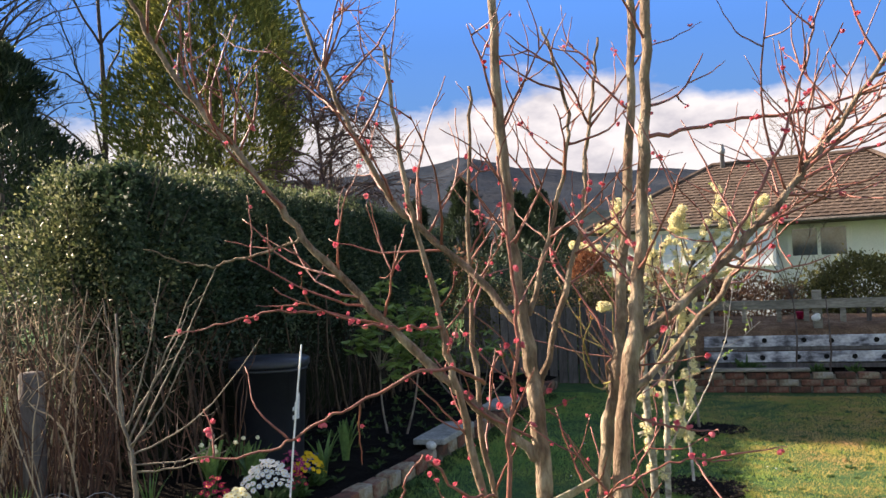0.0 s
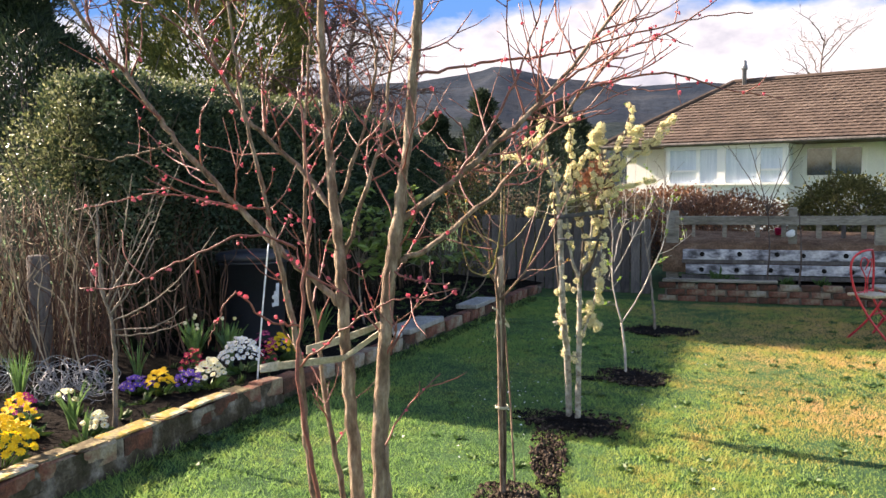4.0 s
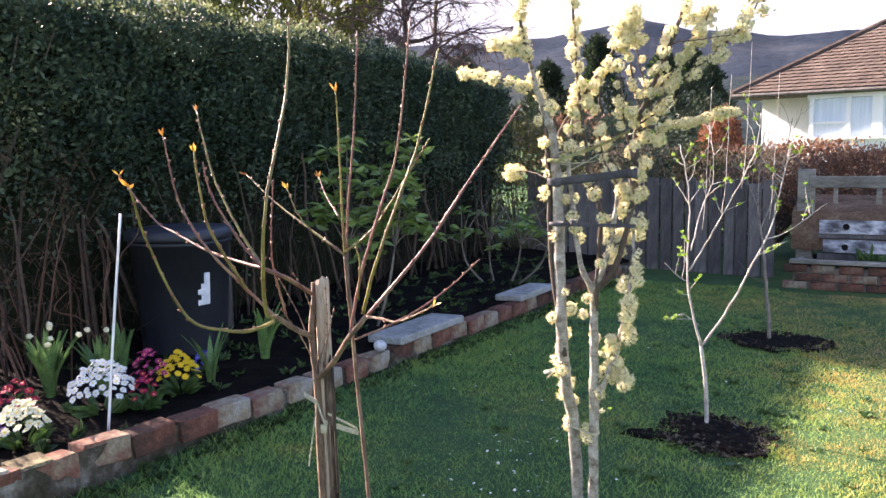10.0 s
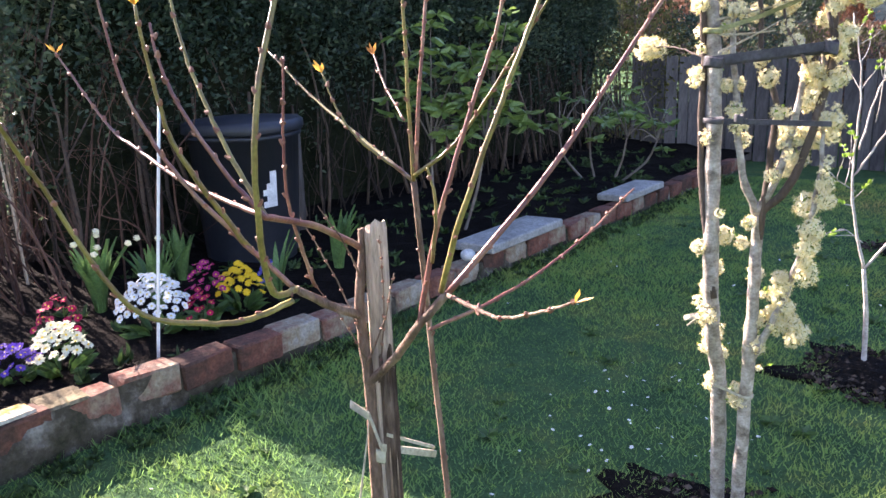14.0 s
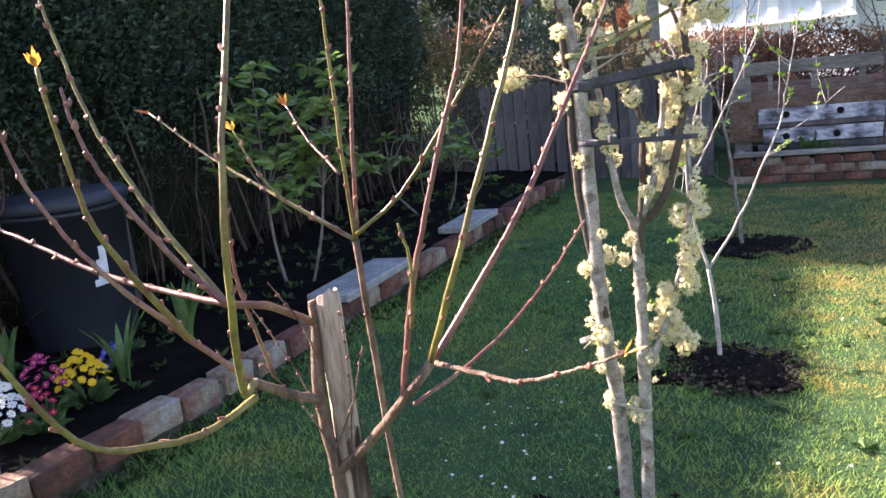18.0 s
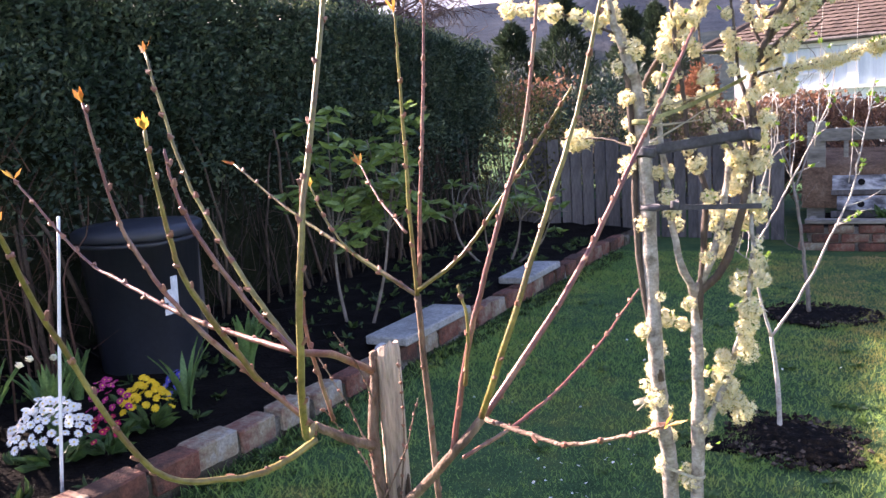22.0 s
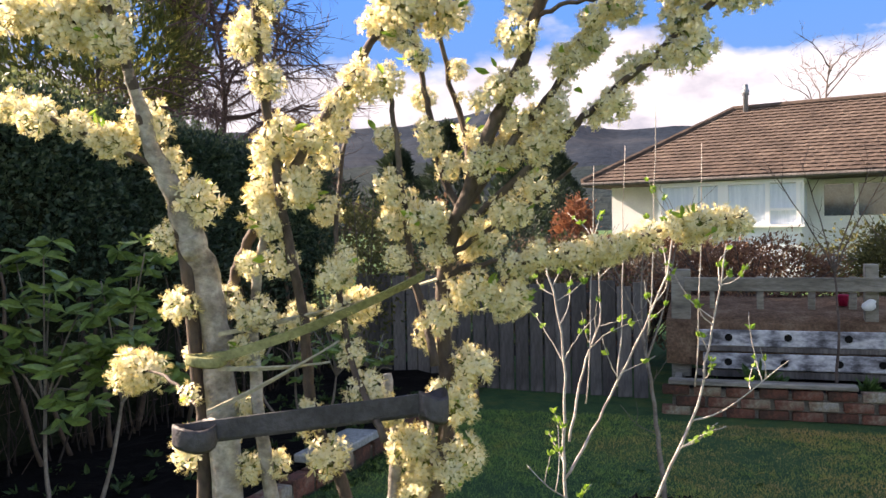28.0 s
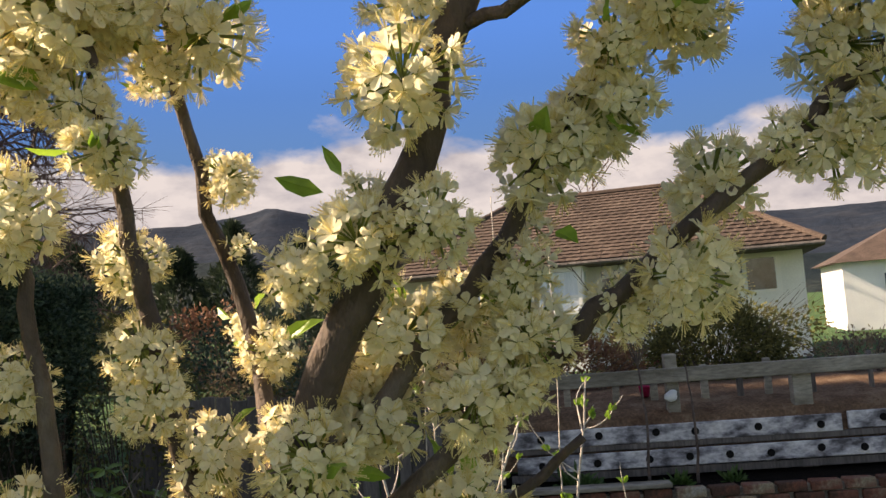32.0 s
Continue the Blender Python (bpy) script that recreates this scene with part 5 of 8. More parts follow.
    # branch, share of its length, clusters, size, loose distance
    plan = [("lstem", 0.26, 0.60, 12, 1.15, 0.028), ("lstem", 0.60, 0.99, 5, 0.95, 0.027), ("lfork", 0.25, 1.0, 8, 0.95, 0.016), ("R", 0.55, 1.0, 12, 1.1, 0.022), ("rup", 0.72, 1.0, 8, 1.15, 0.018), ("main", 0.80, 1.0, 7, 1.15, 0.024), ("c2b", 0.80, 1.0, 6, 1.15, 0.016), ("inner", 0.80, 1.0, 5, 1.1, 0.014), ("c2", 0.72, 1.0, 6, 1.15, 0.016), ("thin", 0.72, 1.0, 4, 1.0, 0.012), ("lthin", 0.86, 1.0, 3, 1.3, 0.02), ("lthin", 0.42, 0.66, 5, 1.1, 0.022), ("lthin", 0.66, 1.0, 8, 1.2, 0.018), ("main", 0.15, 0.30, 5, 1.0, 0.022), ("main", 0.30, 0.50, 7, 1.0, 0.026), ("main", 0.52, 0.80, 6, 0.70, 0.020), ("main", 0.86, 1.0, 3, 0.9, 0.022), ("c2", 0.30, 1.0, 10, 0.95, 0.016),
            ("mid", 0.2, 1.0, 11, 0.95, 0.020), ("r2", 0.12, 1.0, 24, 1.2, 0.024), ("right", 0.22, 1.0, 17, 0.78, 0.008), ("rup", 0.15, 0.75, 11, 0.80, 0.012), ("rlow", 0.2, 0.75, 4, 0.78, 0.010),
            ("R", 0.16, 0.72, 13, 0.80, 0.012), ("thin", 0.1, 0.7, 6, 0.62, 0.012), ("c2b", 0.30, 0.82, 11, 0.98, 0.014), ("midup", 0.1, 1.0, 6, 0.85, 0.014), ("inner", 0.15, 0.82, 7, 0.78, 0.012),
            ("ltwig", 0.12, 1.0, 8, 1.0, 0.005), ("ltop", 0.1, 1.0, 5, 1.3, 0.008), ("lball", 0.80, 1.0, 3, 1.25, 0.010), ("low", 0.2, 1.0, 7, 1.05, 0.018), ("spur_a", 0.7, 1.0, 1, 0.85, 0.003), ("spur_b", 0.7, 1.0, 1, 0.95, 0.003), ("spur_c", 0.7, 1.0, 1, 0.75, 0.003), ("spur_d", 0.7, 1.0, 1, 0.75, 0.003), ("rleft", 0.1, 0.8, 6, 0.9, 0.015), ("trunk", 0.4, 1.0, 9, 1.0, 0.028)]
    # short fruiting spurs that end in a ball of blossom
    joints = [p for pts in list(br.values()) for p in pts]
    for k, q in enumerate(((1.305, 4.665, 1.446), (1.322, 4.740, 1.412), (1.266, 4.690, 1.545), (1.366, 4.715, 1.527), (1.404, 4.690, 1.505), (1.446, 4.725, 1.478), (1.452, 4.700, 1.424), (1.480, 4.705, 1.412))):
        near = min(joints, key=lambda p: (p - Vector(q)).length)
        arm("spur%d" % k, "twig", [near, near.lerp(Vector(q), 0.5) + Vector((0, 0, 0.004)), q], 0.0022, 0.0013, BARK_PLUM_DARK)
        plan.append(("spur%d" % k, 0.75, 1.0, 2, 0.92, 0.006))
    V, Fc = [], []
    for key, s0, s1, num, size, loose in plan:
        pts = br[key]
        for i in range(num):
            s = s0 + (s1 - s0) * (i + rng.uniform(0.1, 0.9)) / num
            p, d = along(pts, min(s, 0.999))
            off = Vector((rng.gauss(0, 1), rng.gauss(0, 1), rng.gauss(0, 1)))
            off = (off - d * off.dot(d)).normalized() * loose * rng.uniform(0.5, 1.25)
            big = rng.random() < 0.87
            ob = new("blossom", rng.choice(ball if big else tiny))
            ob.parent = t
            k = size * rng.uniform(0.72, 1.12)
            ob.matrix_local = Matrix.Translation(p + off - o) @ Euler((rng.uniform(0, 6.28), rng.uniform(0, 6.28), rng.uniform(0, 6.28))).to_matrix().to_4x4() @ Matrix.Diagonal((k, k, k, 1))
            if rng.random() < 0.45:
                for _ in range(rng.choice((1, 2, 3))):
                    q = p + off * rng.uniform(0.6, 1.6) - o
                    dd = (off.normalized() + Vector((rng.gauss(0, 0.4), rng.gauss(0, 0.4), rng.uniform(0, 0.9)))).normalized()
                    leaf_blade(V, Fc, q + dd * 0.012, dd, rng.uniform(0.011, 0.019), rng.uniform(0.0022, 0.004), rng)
    for p, d in ((Vector((1.411, 4.745, 1.715)), Vector((-0.5, -0.1, 0.6))), (Vector((1.411, 4.745, 1.715)), Vector((-0.9, 0.0, 0.1))), (Vector((1.651, 4.650, 1.676)), Vector((0.0, 0.1, 1.0))), (Vector((1.406, 4.745, 1.731)), Vector((0.6, 0, 0.5)))):
        leaf_blade(V, Fc, p - o, d.normalized(), 0.024, 0.0052, rng)
    raw("leaf_growth", V, Fc, LEAF_YOUNG, t, "small fresh green leaves", kind="stuff")
    return t


plum()


def plum_ties():
    s = thing("rubber_strap", (1.145, 4.645, 1.292), "dark rubber strap tying two plum stems together", "strap", "straps round the plum")
    band("strap", (1.155, 4.625, 1.290), (1.407, 4.649, 1.319), 0.020, 0.003, STRAP_DARK, s)
    band("strap", (1.172, 4.642, 1.283), (1.409, 4.669, 1.309), 0.014, 0.003, STRAP_DARK, s)
    collar("wrap", (1.166, 4.624, 1.288), 0.0215, 0.024, STRAP_DARK, s)
    collar("wrap", (1.409, 4.654, 1.314), 0.0150, 0.028, STRAP_DARK, s)
    s2 = thing("rubber_strap", (1.139, 4.623, 1.150), "thin dark strap round the lower plum stems", "strap", "straps round the plum")
    band("strap", (1.149, 4.609, 1.156), (1.423, 4.632, 1.149), 0.012, 0.003, STRAP_DARK, s2)
    collar("wrap", (1.173, 4.613, 1.156), 0.0225, 0.012, STRAP_DARK, s2)
    collar("knot", (1.228, 4.613, 1.160), 0.010, 0.020, STRAP_DARK, s2)
    s3 = thing("cloth_tie", (1.158, 4.702, 1.361), "olive strip of cloth tied between plum stems", "tie", "cloth ties")
    band("strip", (1.156, 4.672, 1.356), (1.397, 4.695, 1.447), 0.011, 0.002, TIE_OLIVE, s3, 0.008, twist=0.8)
    band("strip", (1.161, 4.705, 1.382), (1.408, 4.710, 1.441), 0.005, 0.002, TIE_CLOTH, s3, 0.004, twist=2.0)
    band("strip", (1.174, 4.636, 1.309), (1.300, 4.698, 1.375), 0.005, 0.002, TIE_CLOTH, s3, 0.003, twist=1.5)
    band("strip", (1.170, 4.679, 1.348), (1.293, 4.687, 1.354), 0.005, 0.002, TIE_CLOTH, s3, 0.003, twist=1.5)
    collar("wrap", (1.156, 4.683, 1.357), 0.0215, 0.012, TIE_OLIVE, s3)
    s4 = thing("cloth_tie", (1.176, 4.726, 0.649), "white cloth tie knotted round the plum stem", "tie", "cloth ties")
    band("strip", (1.170, 4.701, 0.654), (1.119, 4.684, 0.643), 0.016, 0.003, TIE_CLOTH, s4, twist=1.2)
    band("strip", (1.170, 4.701, 0.654), (1.129, 4.693, 0.623), 0.012, 0.003, TIE_CLOTH, s4, twist=-1.0)
    collar("wrap", (1.184, 4.718, 0.651), 0.0215, 0.012, TIE_CLOTH, s4)
    s5 = thing("cloth_tie", (1.208, 4.785, 0.436), "pale cloth band round the lower plum stems", "tie", "cloth ties")
    collar("wrap", (1.206, 4.785, 0.433), 0.0225, 0.008, TIE_CLOTH, s5)
    collar("wrap", (1.277, 4.770, 0.415), 0.020, 0.010, TIE_CLOTH, s5)
    band("strip", (1.208, 4.762, 0.433), (1.277, 4.750, 0.415), 0.008, 0.002, TIE_CLOTH, s5)


plum_ties()


# ---- saplings ----
def twig_system(t, pts, rng, n, length, r, material, buds=None, up=0.5, depth=1, name="twig"):
    """Side twigs on a branch, each a mesh of its own."""
    for _ in range(n):
        s = rng.uniform(0.25, 0.97)
        p, d = along(pts, s)
        side = Vector((rng.gauss(0, 1), rng.gauss(0, 1), rng.gauss(0, 1)))
        side = (side - d * side.dot(d)).normalized()
        w = (d * rng.uniform(0.3, 0.9) + side + Vector((0, 0, up))).normalized()
        L = length * rng.uniform(0.5, 1.3)
        m = p + w * L * 0.5 + Vector((rng.uniform(-1, 1), rng.uniform(-1, 1), rng.uniform(-1, 1))) * L * 0.10
        e = p + w * L + Vector((0, 0, up * L * 0.2))
        ob, q = limb(name, [p, m, e], r, r * 0.35, material, t, rng, 5, 4, 0.05, L * 0.012)
        if buds:
            buds(ob, t, q, rng)
        if depth > 1:
            twig_system(t, q, rng, 2, length * 0.55, r * 0.6, material, buds, up, depth - 1, name)


def leaf_buds(ob, t, pts, rng):
    o = Vector(t.location)
    for _ in range(rng.choice((1, 2, 2, 3))):
        p, d = along(pts, rng.uniform(0.3, 0.999))
        V, Fc = [], []
        for _ in range(4):
            dd = (d + Vector((rng.gauss(0, 0.8), rng.gauss(0, 0.8), rng.uniform(-0.2, 1)))).normalized()
            leaf_blade(V, Fc, p - o, dd, rng.uniform(0.014, 0.024), 0.006, rng)
        raw("leaf_bud", V, Fc, LEAF_YOUNG, ob, "tuft of pale green opening leaves")


def sapling_a():
    rng = random.Random(71)
    t = tree("pear_sapling", (1.65, 6.25, gz(1.65)), "young leafing pear sapling with pale grey bark")
    f = (1.654, 6.193, 0.400)
    t0 = limb("trunk", [(1.690, 6.193, -0.021), (1.679, 6.198, 0.209), f], 0.0112, 0.0086, BARK_SAP, t, rng, 8, 5)[1]
    a = limb("limb", [f, (1.598, 6.196, 0.632), (1.583, 6.220, 0.814), (1.588, 6.259, 1.123), (1.538, 6.300, 1.397)], 0.0069, 0.0026, BARK_SAP, t, rng, 7, 5, 0.06, 0.004)[1]
    b = limb("limb", [f, (1.784, 6.199, 0.610), (1.942, 6.239, 0.931), (2.000, 6.264, 1.144), (2.058, 6.292, 1.438)], 0.0066, 0.0020, BARK_SAP, t, rng, 7, 5, 0.06, 0.004)[1]
    c = limb("limb", [(1.586, 6.214, 0.773), (1.683, 6.241, 0.936), (1.769, 6.266, 1.102), (1.890, 6.296, 1.354), (1.911, 6.312, 1.545)], 0.0046, 0.0020, BARK_SAP, t, rng, 6, 5, 0.06, 0.004)[1]
    d = limb("limb", [(1.599, 6.230, 0.875), (1.643, 6.313, 1.071), (1.703, 6.341, 1.249), (1.678, 6.372, 1.493)], 0.0040, 0.0020, BARK_SAP, t, rng, 6, 5, 0.06, 0.004)[1]
    e = limb("branch", [(1.942, 6.239, 0.931), (2.059, 6.222, 0.988), (2.212, 6.229, 1.113)], 0.0033, 0.0012, BARK_SAP, t, rng, 6, 5, 0.06, 0.003)[1]
    g = limb("branch", [(1.639, 6.184, 0.510), (1.566, 6.138, 0.571), (1.523, 6.134, 0.551)], 0.0026, 0.0012, BARK_SAP, t, rng, 5, 4)[1]
    h = limb("branch", [(1.598, 6.207, 0.712), (1.536, 6.190, 0.753), (1.475, 6.195, 0.815)], 0.0026, 0.0012, BARK_SAP, t, rng, 5, 4)[1]
    for p, n in ((a, 10), (b, 10), (c, 9), (d, 8), (e, 3), (g, 2), (h, 2)):
        twig_system(t, p, rng, n, 0.15, 0.0022, BARK_SAP, leaf_buds, 0.35)
    for x, z0 in ((1.65, 0.98), (1.74, 1.03), (1.83, 1.18), (1.96, 1.03)):
        limb("shoot", [(x, 6.26, z0), (x + 0.02, 6.27, z0 + 0.3), (x + 0.03, 6.28, z0 + 0.7)], 0.0023, 0.0010, BARK_SAP, t, rng, 5, 4, 0.05, 0.004)


sapling_a()


def sapling_b():
    rng = random.Random(72)
    t = tree("apple_sapling", (2.10, 8.32, gz(2.1)), "small bare apple sapling standing in dark soil")
    p0 = limb("trunk", [(2.162, 8.230, -0.015), (2.137, 8.278, 0.332), (2.114, 8.329, 0.603), (2.073, 8.427, 0.938)], 0.0145, 0.0086, BARK_APPLE, t, rng, 8, 5, 0.08, 0.005)[1]
    a = limb("limb", [(2.078, 8.417, 0.907), (2.009, 8.479, 1.094), (1.938, 8.534, 1.274)], 0.0066, 0.0026, BARK_APPLE, t, rng, 6, 5)[1]
    b = limb("limb", [(2.095, 8.380, 0.784), (2.186, 8.442, 1.021), (2.255, 8.489, 1.306), (2.298, 8.492, 1.573)], 0.0066, 0.0020, BARK_APPLE, t, rng, 6, 5)[1]
    c = limb("limb", [(2.073, 8.427, 0.938), (2.085, 8.523, 1.200), (2.121, 8.537, 1.521)], 0.0066, 0.0020, BARK_APPLE, t, rng, 6, 5)[1]
    for p, n in ((a, 5), (b, 6), (c, 6), (p0, 3)):
        twig_system(t, p, rng, n, 0.26, 0.0026, BARK_APPLE, None, 0.5, 2)


sapling_b()


# ---- flowering peach ----
PINK = mat("pink_peach_bud", [(0.3, (0.62, 0.08, 0.13)), (0.7, (0.82, 0.26, 0.32))], 40, 120, 0.5, 0.05, 0.3, dark=0.85, glow=0.35)


def bud_mesh(seed, opening):
    """A fat pink bud: overlapping petals round a core."""
    rng = random.Random(seed)
    V, Fc = [], []
    n = 9 if opening else 6
    for k in range(n):
        a = k * 2.4 + rng.uniform(-0.2, 0.2)
        d = Vector((math.cos(a), math.sin(a), 0))
        s = Vector((-math.sin(a), math.cos(a), 0))
        R = 0.0058 * rng.uniform(0.8, 1.1)
        fl = (0.55 if opening else 0.32) * (1 + 0.1 * k)
        b = len(V)
        V += [Vector((0, 0, -R * 0.3)), d * R * fl + s * R * 0.6 + Vector((0, 0, R * 0.35)), d * R * fl * 1.2 + Vector((0, 0, R * 1.15)) + s * R * 0.25, d * R * fl * 1.2 + Vector((0, 0, R * 1.15)) - s * R * 0.25, d * R * fl - s * R * 0.6 + Vector((0, 0, R * 0.35)), d * R * fl * 1.35 + Vector((0, 0, R * 0.5))]
        Fc += [(b, b + 1, b + 5), (b, b + 5, b + 4), (b + 5, b + 1, b + 2), (b + 5, b + 2, b + 3), (b + 5, b + 3, b + 4)]
    me = bpy.data.meshes.new("pink_bud")
    me.from_pydata([tuple(v) for v in V], [], Fc)
    me.materials.append(PINK)
    return me


BUDS = [bud_mesh(i, i % 2) for i in range(6)]


def pink_buds(num, chance=0.8):
    def add(ob, t, pts, rng):
        o = Vector(t.location)
        if rng.random() > chance:
            return
        for _ in range(rng.randint(1, num)):
            p, d = along(pts, rng.uniform(0.15, 0.99))
            side = Vector((rng.gauss(0, 1), rng.gauss(0, 1), rng.gauss(0, 1)))
            side = (side - d * side.dot(d)).normalized()
            k = rng.uniform(0.55, 1.15)
            b = new("pink_bud", rng.choice(BUDS))
            b.parent = ob
            b.matrix_local = Matrix.Translation(p - o + side * 0.004) @ (side + d * 0.5).to_track_quat("Z", "Y").to_matrix().to_4x4() @ Matrix.Diagonal((k, k, k, 1))
    return add


def peach():
    rng = random.Random(81)
    t = tree("peach_tree", (0.62, 1.82, gz(0.62)), "bare branching peach tree with pink flower buds opening")
    B = BARK_PEACH

    def arm(name, ctrl, r0, r1, m=B, wob=0.004):
        return limb(name, ctrl, r0 * 0.86, r1 * 0.86, m, t, rng, 9, 8, 0.12, wob)[1]

    s1 = arm("trunk", [(0.624, 1.788, 0.000), (0.597, 1.786, 0.482), (0.570, 1.802, 0.888), (0.551, 1.808, 1.176), (0.535, 1.829, 1.370), (0.505, 1.855, 1.671), (0.490, 1.877, 2.067), (0.476, 1.889, 2.355)], 0.027, 0.008)
    s2 = arm("trunk", [(0.652, 1.750, 0.000), (0.662, 1.714, 0.529), (0.674, 1.704, 0.925), (0.702, 1.707, 1.252), (0.727, 1.712, 1.408), (0.752, 1.734, 1.634), (0.781, 1.756, 2.024), (0.792, 1.773, 2.361)], 0.027, 0.008)
    s3 = arm("trunk", [(0.671, 1.809, 0.000), (0.654, 1.841, 0.527), (0.654, 1.846, 0.924), (0.679, 1.823, 1.194), (0.701, 1.819, 1.311), (0.733, 1.843, 1.586), (0.767, 1.867, 1.978), (0.772, 1.871, 2.364)], 0.020, 0.008)
    s4 = arm("stem", [(0.577, 1.747, 0.000), (0.513, 1.722, 0.486), (0.474, 1.720, 0.777), (0.456, 1.725, 1.014), (0.406, 1.725, 1.283), (0.367, 1.722, 1.475), (0.320, 1.727, 1.695), (0.291, 1.723, 1.962)], 0.014, 0.004, BARK_PEACH)
    s5 = arm("stem", [(0.591, 1.729, 0.000), (0.541, 1.667, 0.533), (0.481, 1.637, 0.958), (0.492, 1.643, 1.196), (0.517, 1.648, 1.436), (0.497, 1.645, 1.725)], 0.008, 0.003, TWIG_RED)
    s6 = arm("stem", [(0.614, 1.797, 0.000), (0.601, 1.820, 0.370), (0.543, 1.844, 0.548), (0.480, 1.873, 0.908), (0.432, 1.896, 1.245), (0.420, 1.927, 1.583), (0.437, 1.955, 1.923)], 0.013, 0.004, BARK_PEACH)
    L1 = arm("limb", [(0.551, 1.808, 1.161), (0.414, 1.805, 1.283), (0.274, 1.812, 1.418), (0.107, 1.788, 1.607), (-0.003, 1.779, 1.758), (-0.150, 1.769, 1.954), (-0.242, 1.763, 2.140)], 0.0125, 0.005)
    L2 = arm("limb", [(0.535, 1.839, 1.399), (0.411, 1.876, 1.544), (0.280, 1.863, 1.668), (0.206, 1.855, 1.810), (0.132, 1.848, 1.980), (0.076, 1.842, 2.150)], 0.010, 0.004)
    R1 = arm("limb", [(0.727, 1.712, 1.388), (0.830, 1.746, 1.462), (0.957, 1.804, 1.573), (1.076, 1.859, 1.690), (1.197, 1.899, 1.824), (1.318, 1.930, 1.996)], 0.0115, 0.005)
    R2 = arm("limb", [(0.702, 1.818, 1.277), (0.793, 1.891, 1.320), (0.939, 2.015, 1.445), (1.058, 2.094, 1.577), (1.180, 2.179, 1.727), (1.323, 2.250, 1.893)], 0.0100, 0.004)
    U1 = arm("branch", [(0.554, 1.831, 1.292), (0.647, 1.883, 1.595), (0.675, 1.903, 1.781), (0.704, 1.900, 1.996)], 0.008, 0.003)
    U2 = arm("branch", [(0.539, 1.840, 1.438), (0.608, 1.897, 1.663), (0.637, 1.897, 1.839), (0.589, 1.887, 2.022)], 0.007, 0.003)
    F1 = arm("branch", [(0.762, 1.763, 1.761), (0.957, 1.887, 1.807), (1.167, 1.945, 1.839), (1.444, 1.997, 1.912), (1.654, 2.017, 1.938)], 0.0050, 0.0018, TWIG_RED)
    F2 = arm("branch", [(1.056, 1.857, 1.670), (1.239, 1.963, 1.745), (1.427, 2.010, 1.781), (1.599, 2.044, 1.734), (1.754, 2.072, 1.707)], 0.0045, 0.0016, TWIG_RED)
    F3 = arm("branch", [(1.076, 1.859, 1.690), (1.227, 1.855, 1.794), (1.402, 1.853, 1.859), (1.545, 1.837, 1.952)], 0.0045, 0.0016, TWIG_RED)
    F4 = arm("branch", [(0.878, 1.763, 1.507), (0.996, 1.786, 1.688), (1.075, 1.796, 1.888), (1.114, 1.800, 2.036)], 0.0050, 0.0018, TWIG_RED)
    K1 = arm("branch", [(0.452, 1.720, 1.321), (0.370, 1.594, 1.364), (0.225, 1.542, 1.307), (0.108, 1.514, 1.250), (-0.018, 1.505, 1.242)], 0.0042, 0.0016, TWIG_RED)
    K2 = arm("branch", [(0.464, 1.699, 1.119), (0.409, 1.596, 1.158), (0.354, 1.552, 1.226), (0.318, 1.529, 1.169), (0.292, 1.526, 1.103)], 0.0036, 0.0014, TWIG_RED)
    K3 = arm("branch", [(0.476, 1.639, 1.024), (0.615, 1.555, 1.137), (0.746, 1.531, 1.212), (0.841, 1.543, 1.211)], 0.0034, 0.0014, TWIG_RED)
    K4 = arm("branch", [(0.377, 1.723, 1.427), (0.314, 1.619, 1.435), (0.241, 1.583, 1.444)], 0.0036, 0.0014, TWIG_RED)
    K5 = arm("branch", [(0.274, 1.812, 1.418), (0.127, 1.750, 1.464), (-0.018, 1.719, 1.454), (-0.143, 1.701, 1.425)], 0.0036, 0.0014, TWIG_RED)
    K6 = arm("branch", [(0.107, 1.788, 1.607), (0.017, 1.761, 1.578), (-0.073, 1.735, 1.558), (-0.181, 1.708, 1.594)], 0.0036, 0.0014, B)
    K7 = arm("branch", [(0.707, 1.708, 1.262), (0.784, 1.677, 1.241), (0.861, 1.687, 1.231)], 0.0036, 0.0014, TWIG_RED)
    for p, n, L, r in ((s1, 6, 0.22, 0.0034), (s2, 6, 0.22, 0.0034), (s3, 6, 0.24, 0.0034), (L1, 9, 0.22, 0.0032), (L2, 9, 0.24, 0.0032), (R1, 10, 0.26, 0.0032), (R2, 9, 0.24, 0.0032), (U1, 5, 0.2, 0.003), (U2, 5, 0.2, 0.003), (s6, 6, 0.2, 0.003)):
        twig_system(t, p, rng, int(n * 1.9), L, r, TWIG_RED, pink_buds(2, 0.38), 0.45, 2)
    for p, n in ((s4[len(s4) * 2 // 5:], 9), (s5[len(s5) // 2:], 9), (F1, 4), (F2, 4), (F3, 4), (F4, 3), (K1, 3), (K3, 3)):
        twig_system(t, p, rng, n, 0.13, 0.0022, TWIG_RED, pink_buds(3, 0.6), 0.35)
    add = pink_buds(7, 1.0)
    for p in (s4[len(s4) * 2 // 5:], s5[len(s5) // 2:], F1, F2, F3, F4, K1, K2, K3, K4, K5, K7, R1):
        add(t.children[0], t, p, rng)
        add(t.children[0], t, p, rng)
    s = thing("cloth_tie", (0.549, 1.735, 1.032), "pale green cloth tie looped round the peach stems", "tie", "cloth ties")
    band("strip", (0.401, 1.706, 1.014), (0.559, 1.775, 1.022), 0.020, 0.003, TIE_CLOTH, s, twist=0.5)
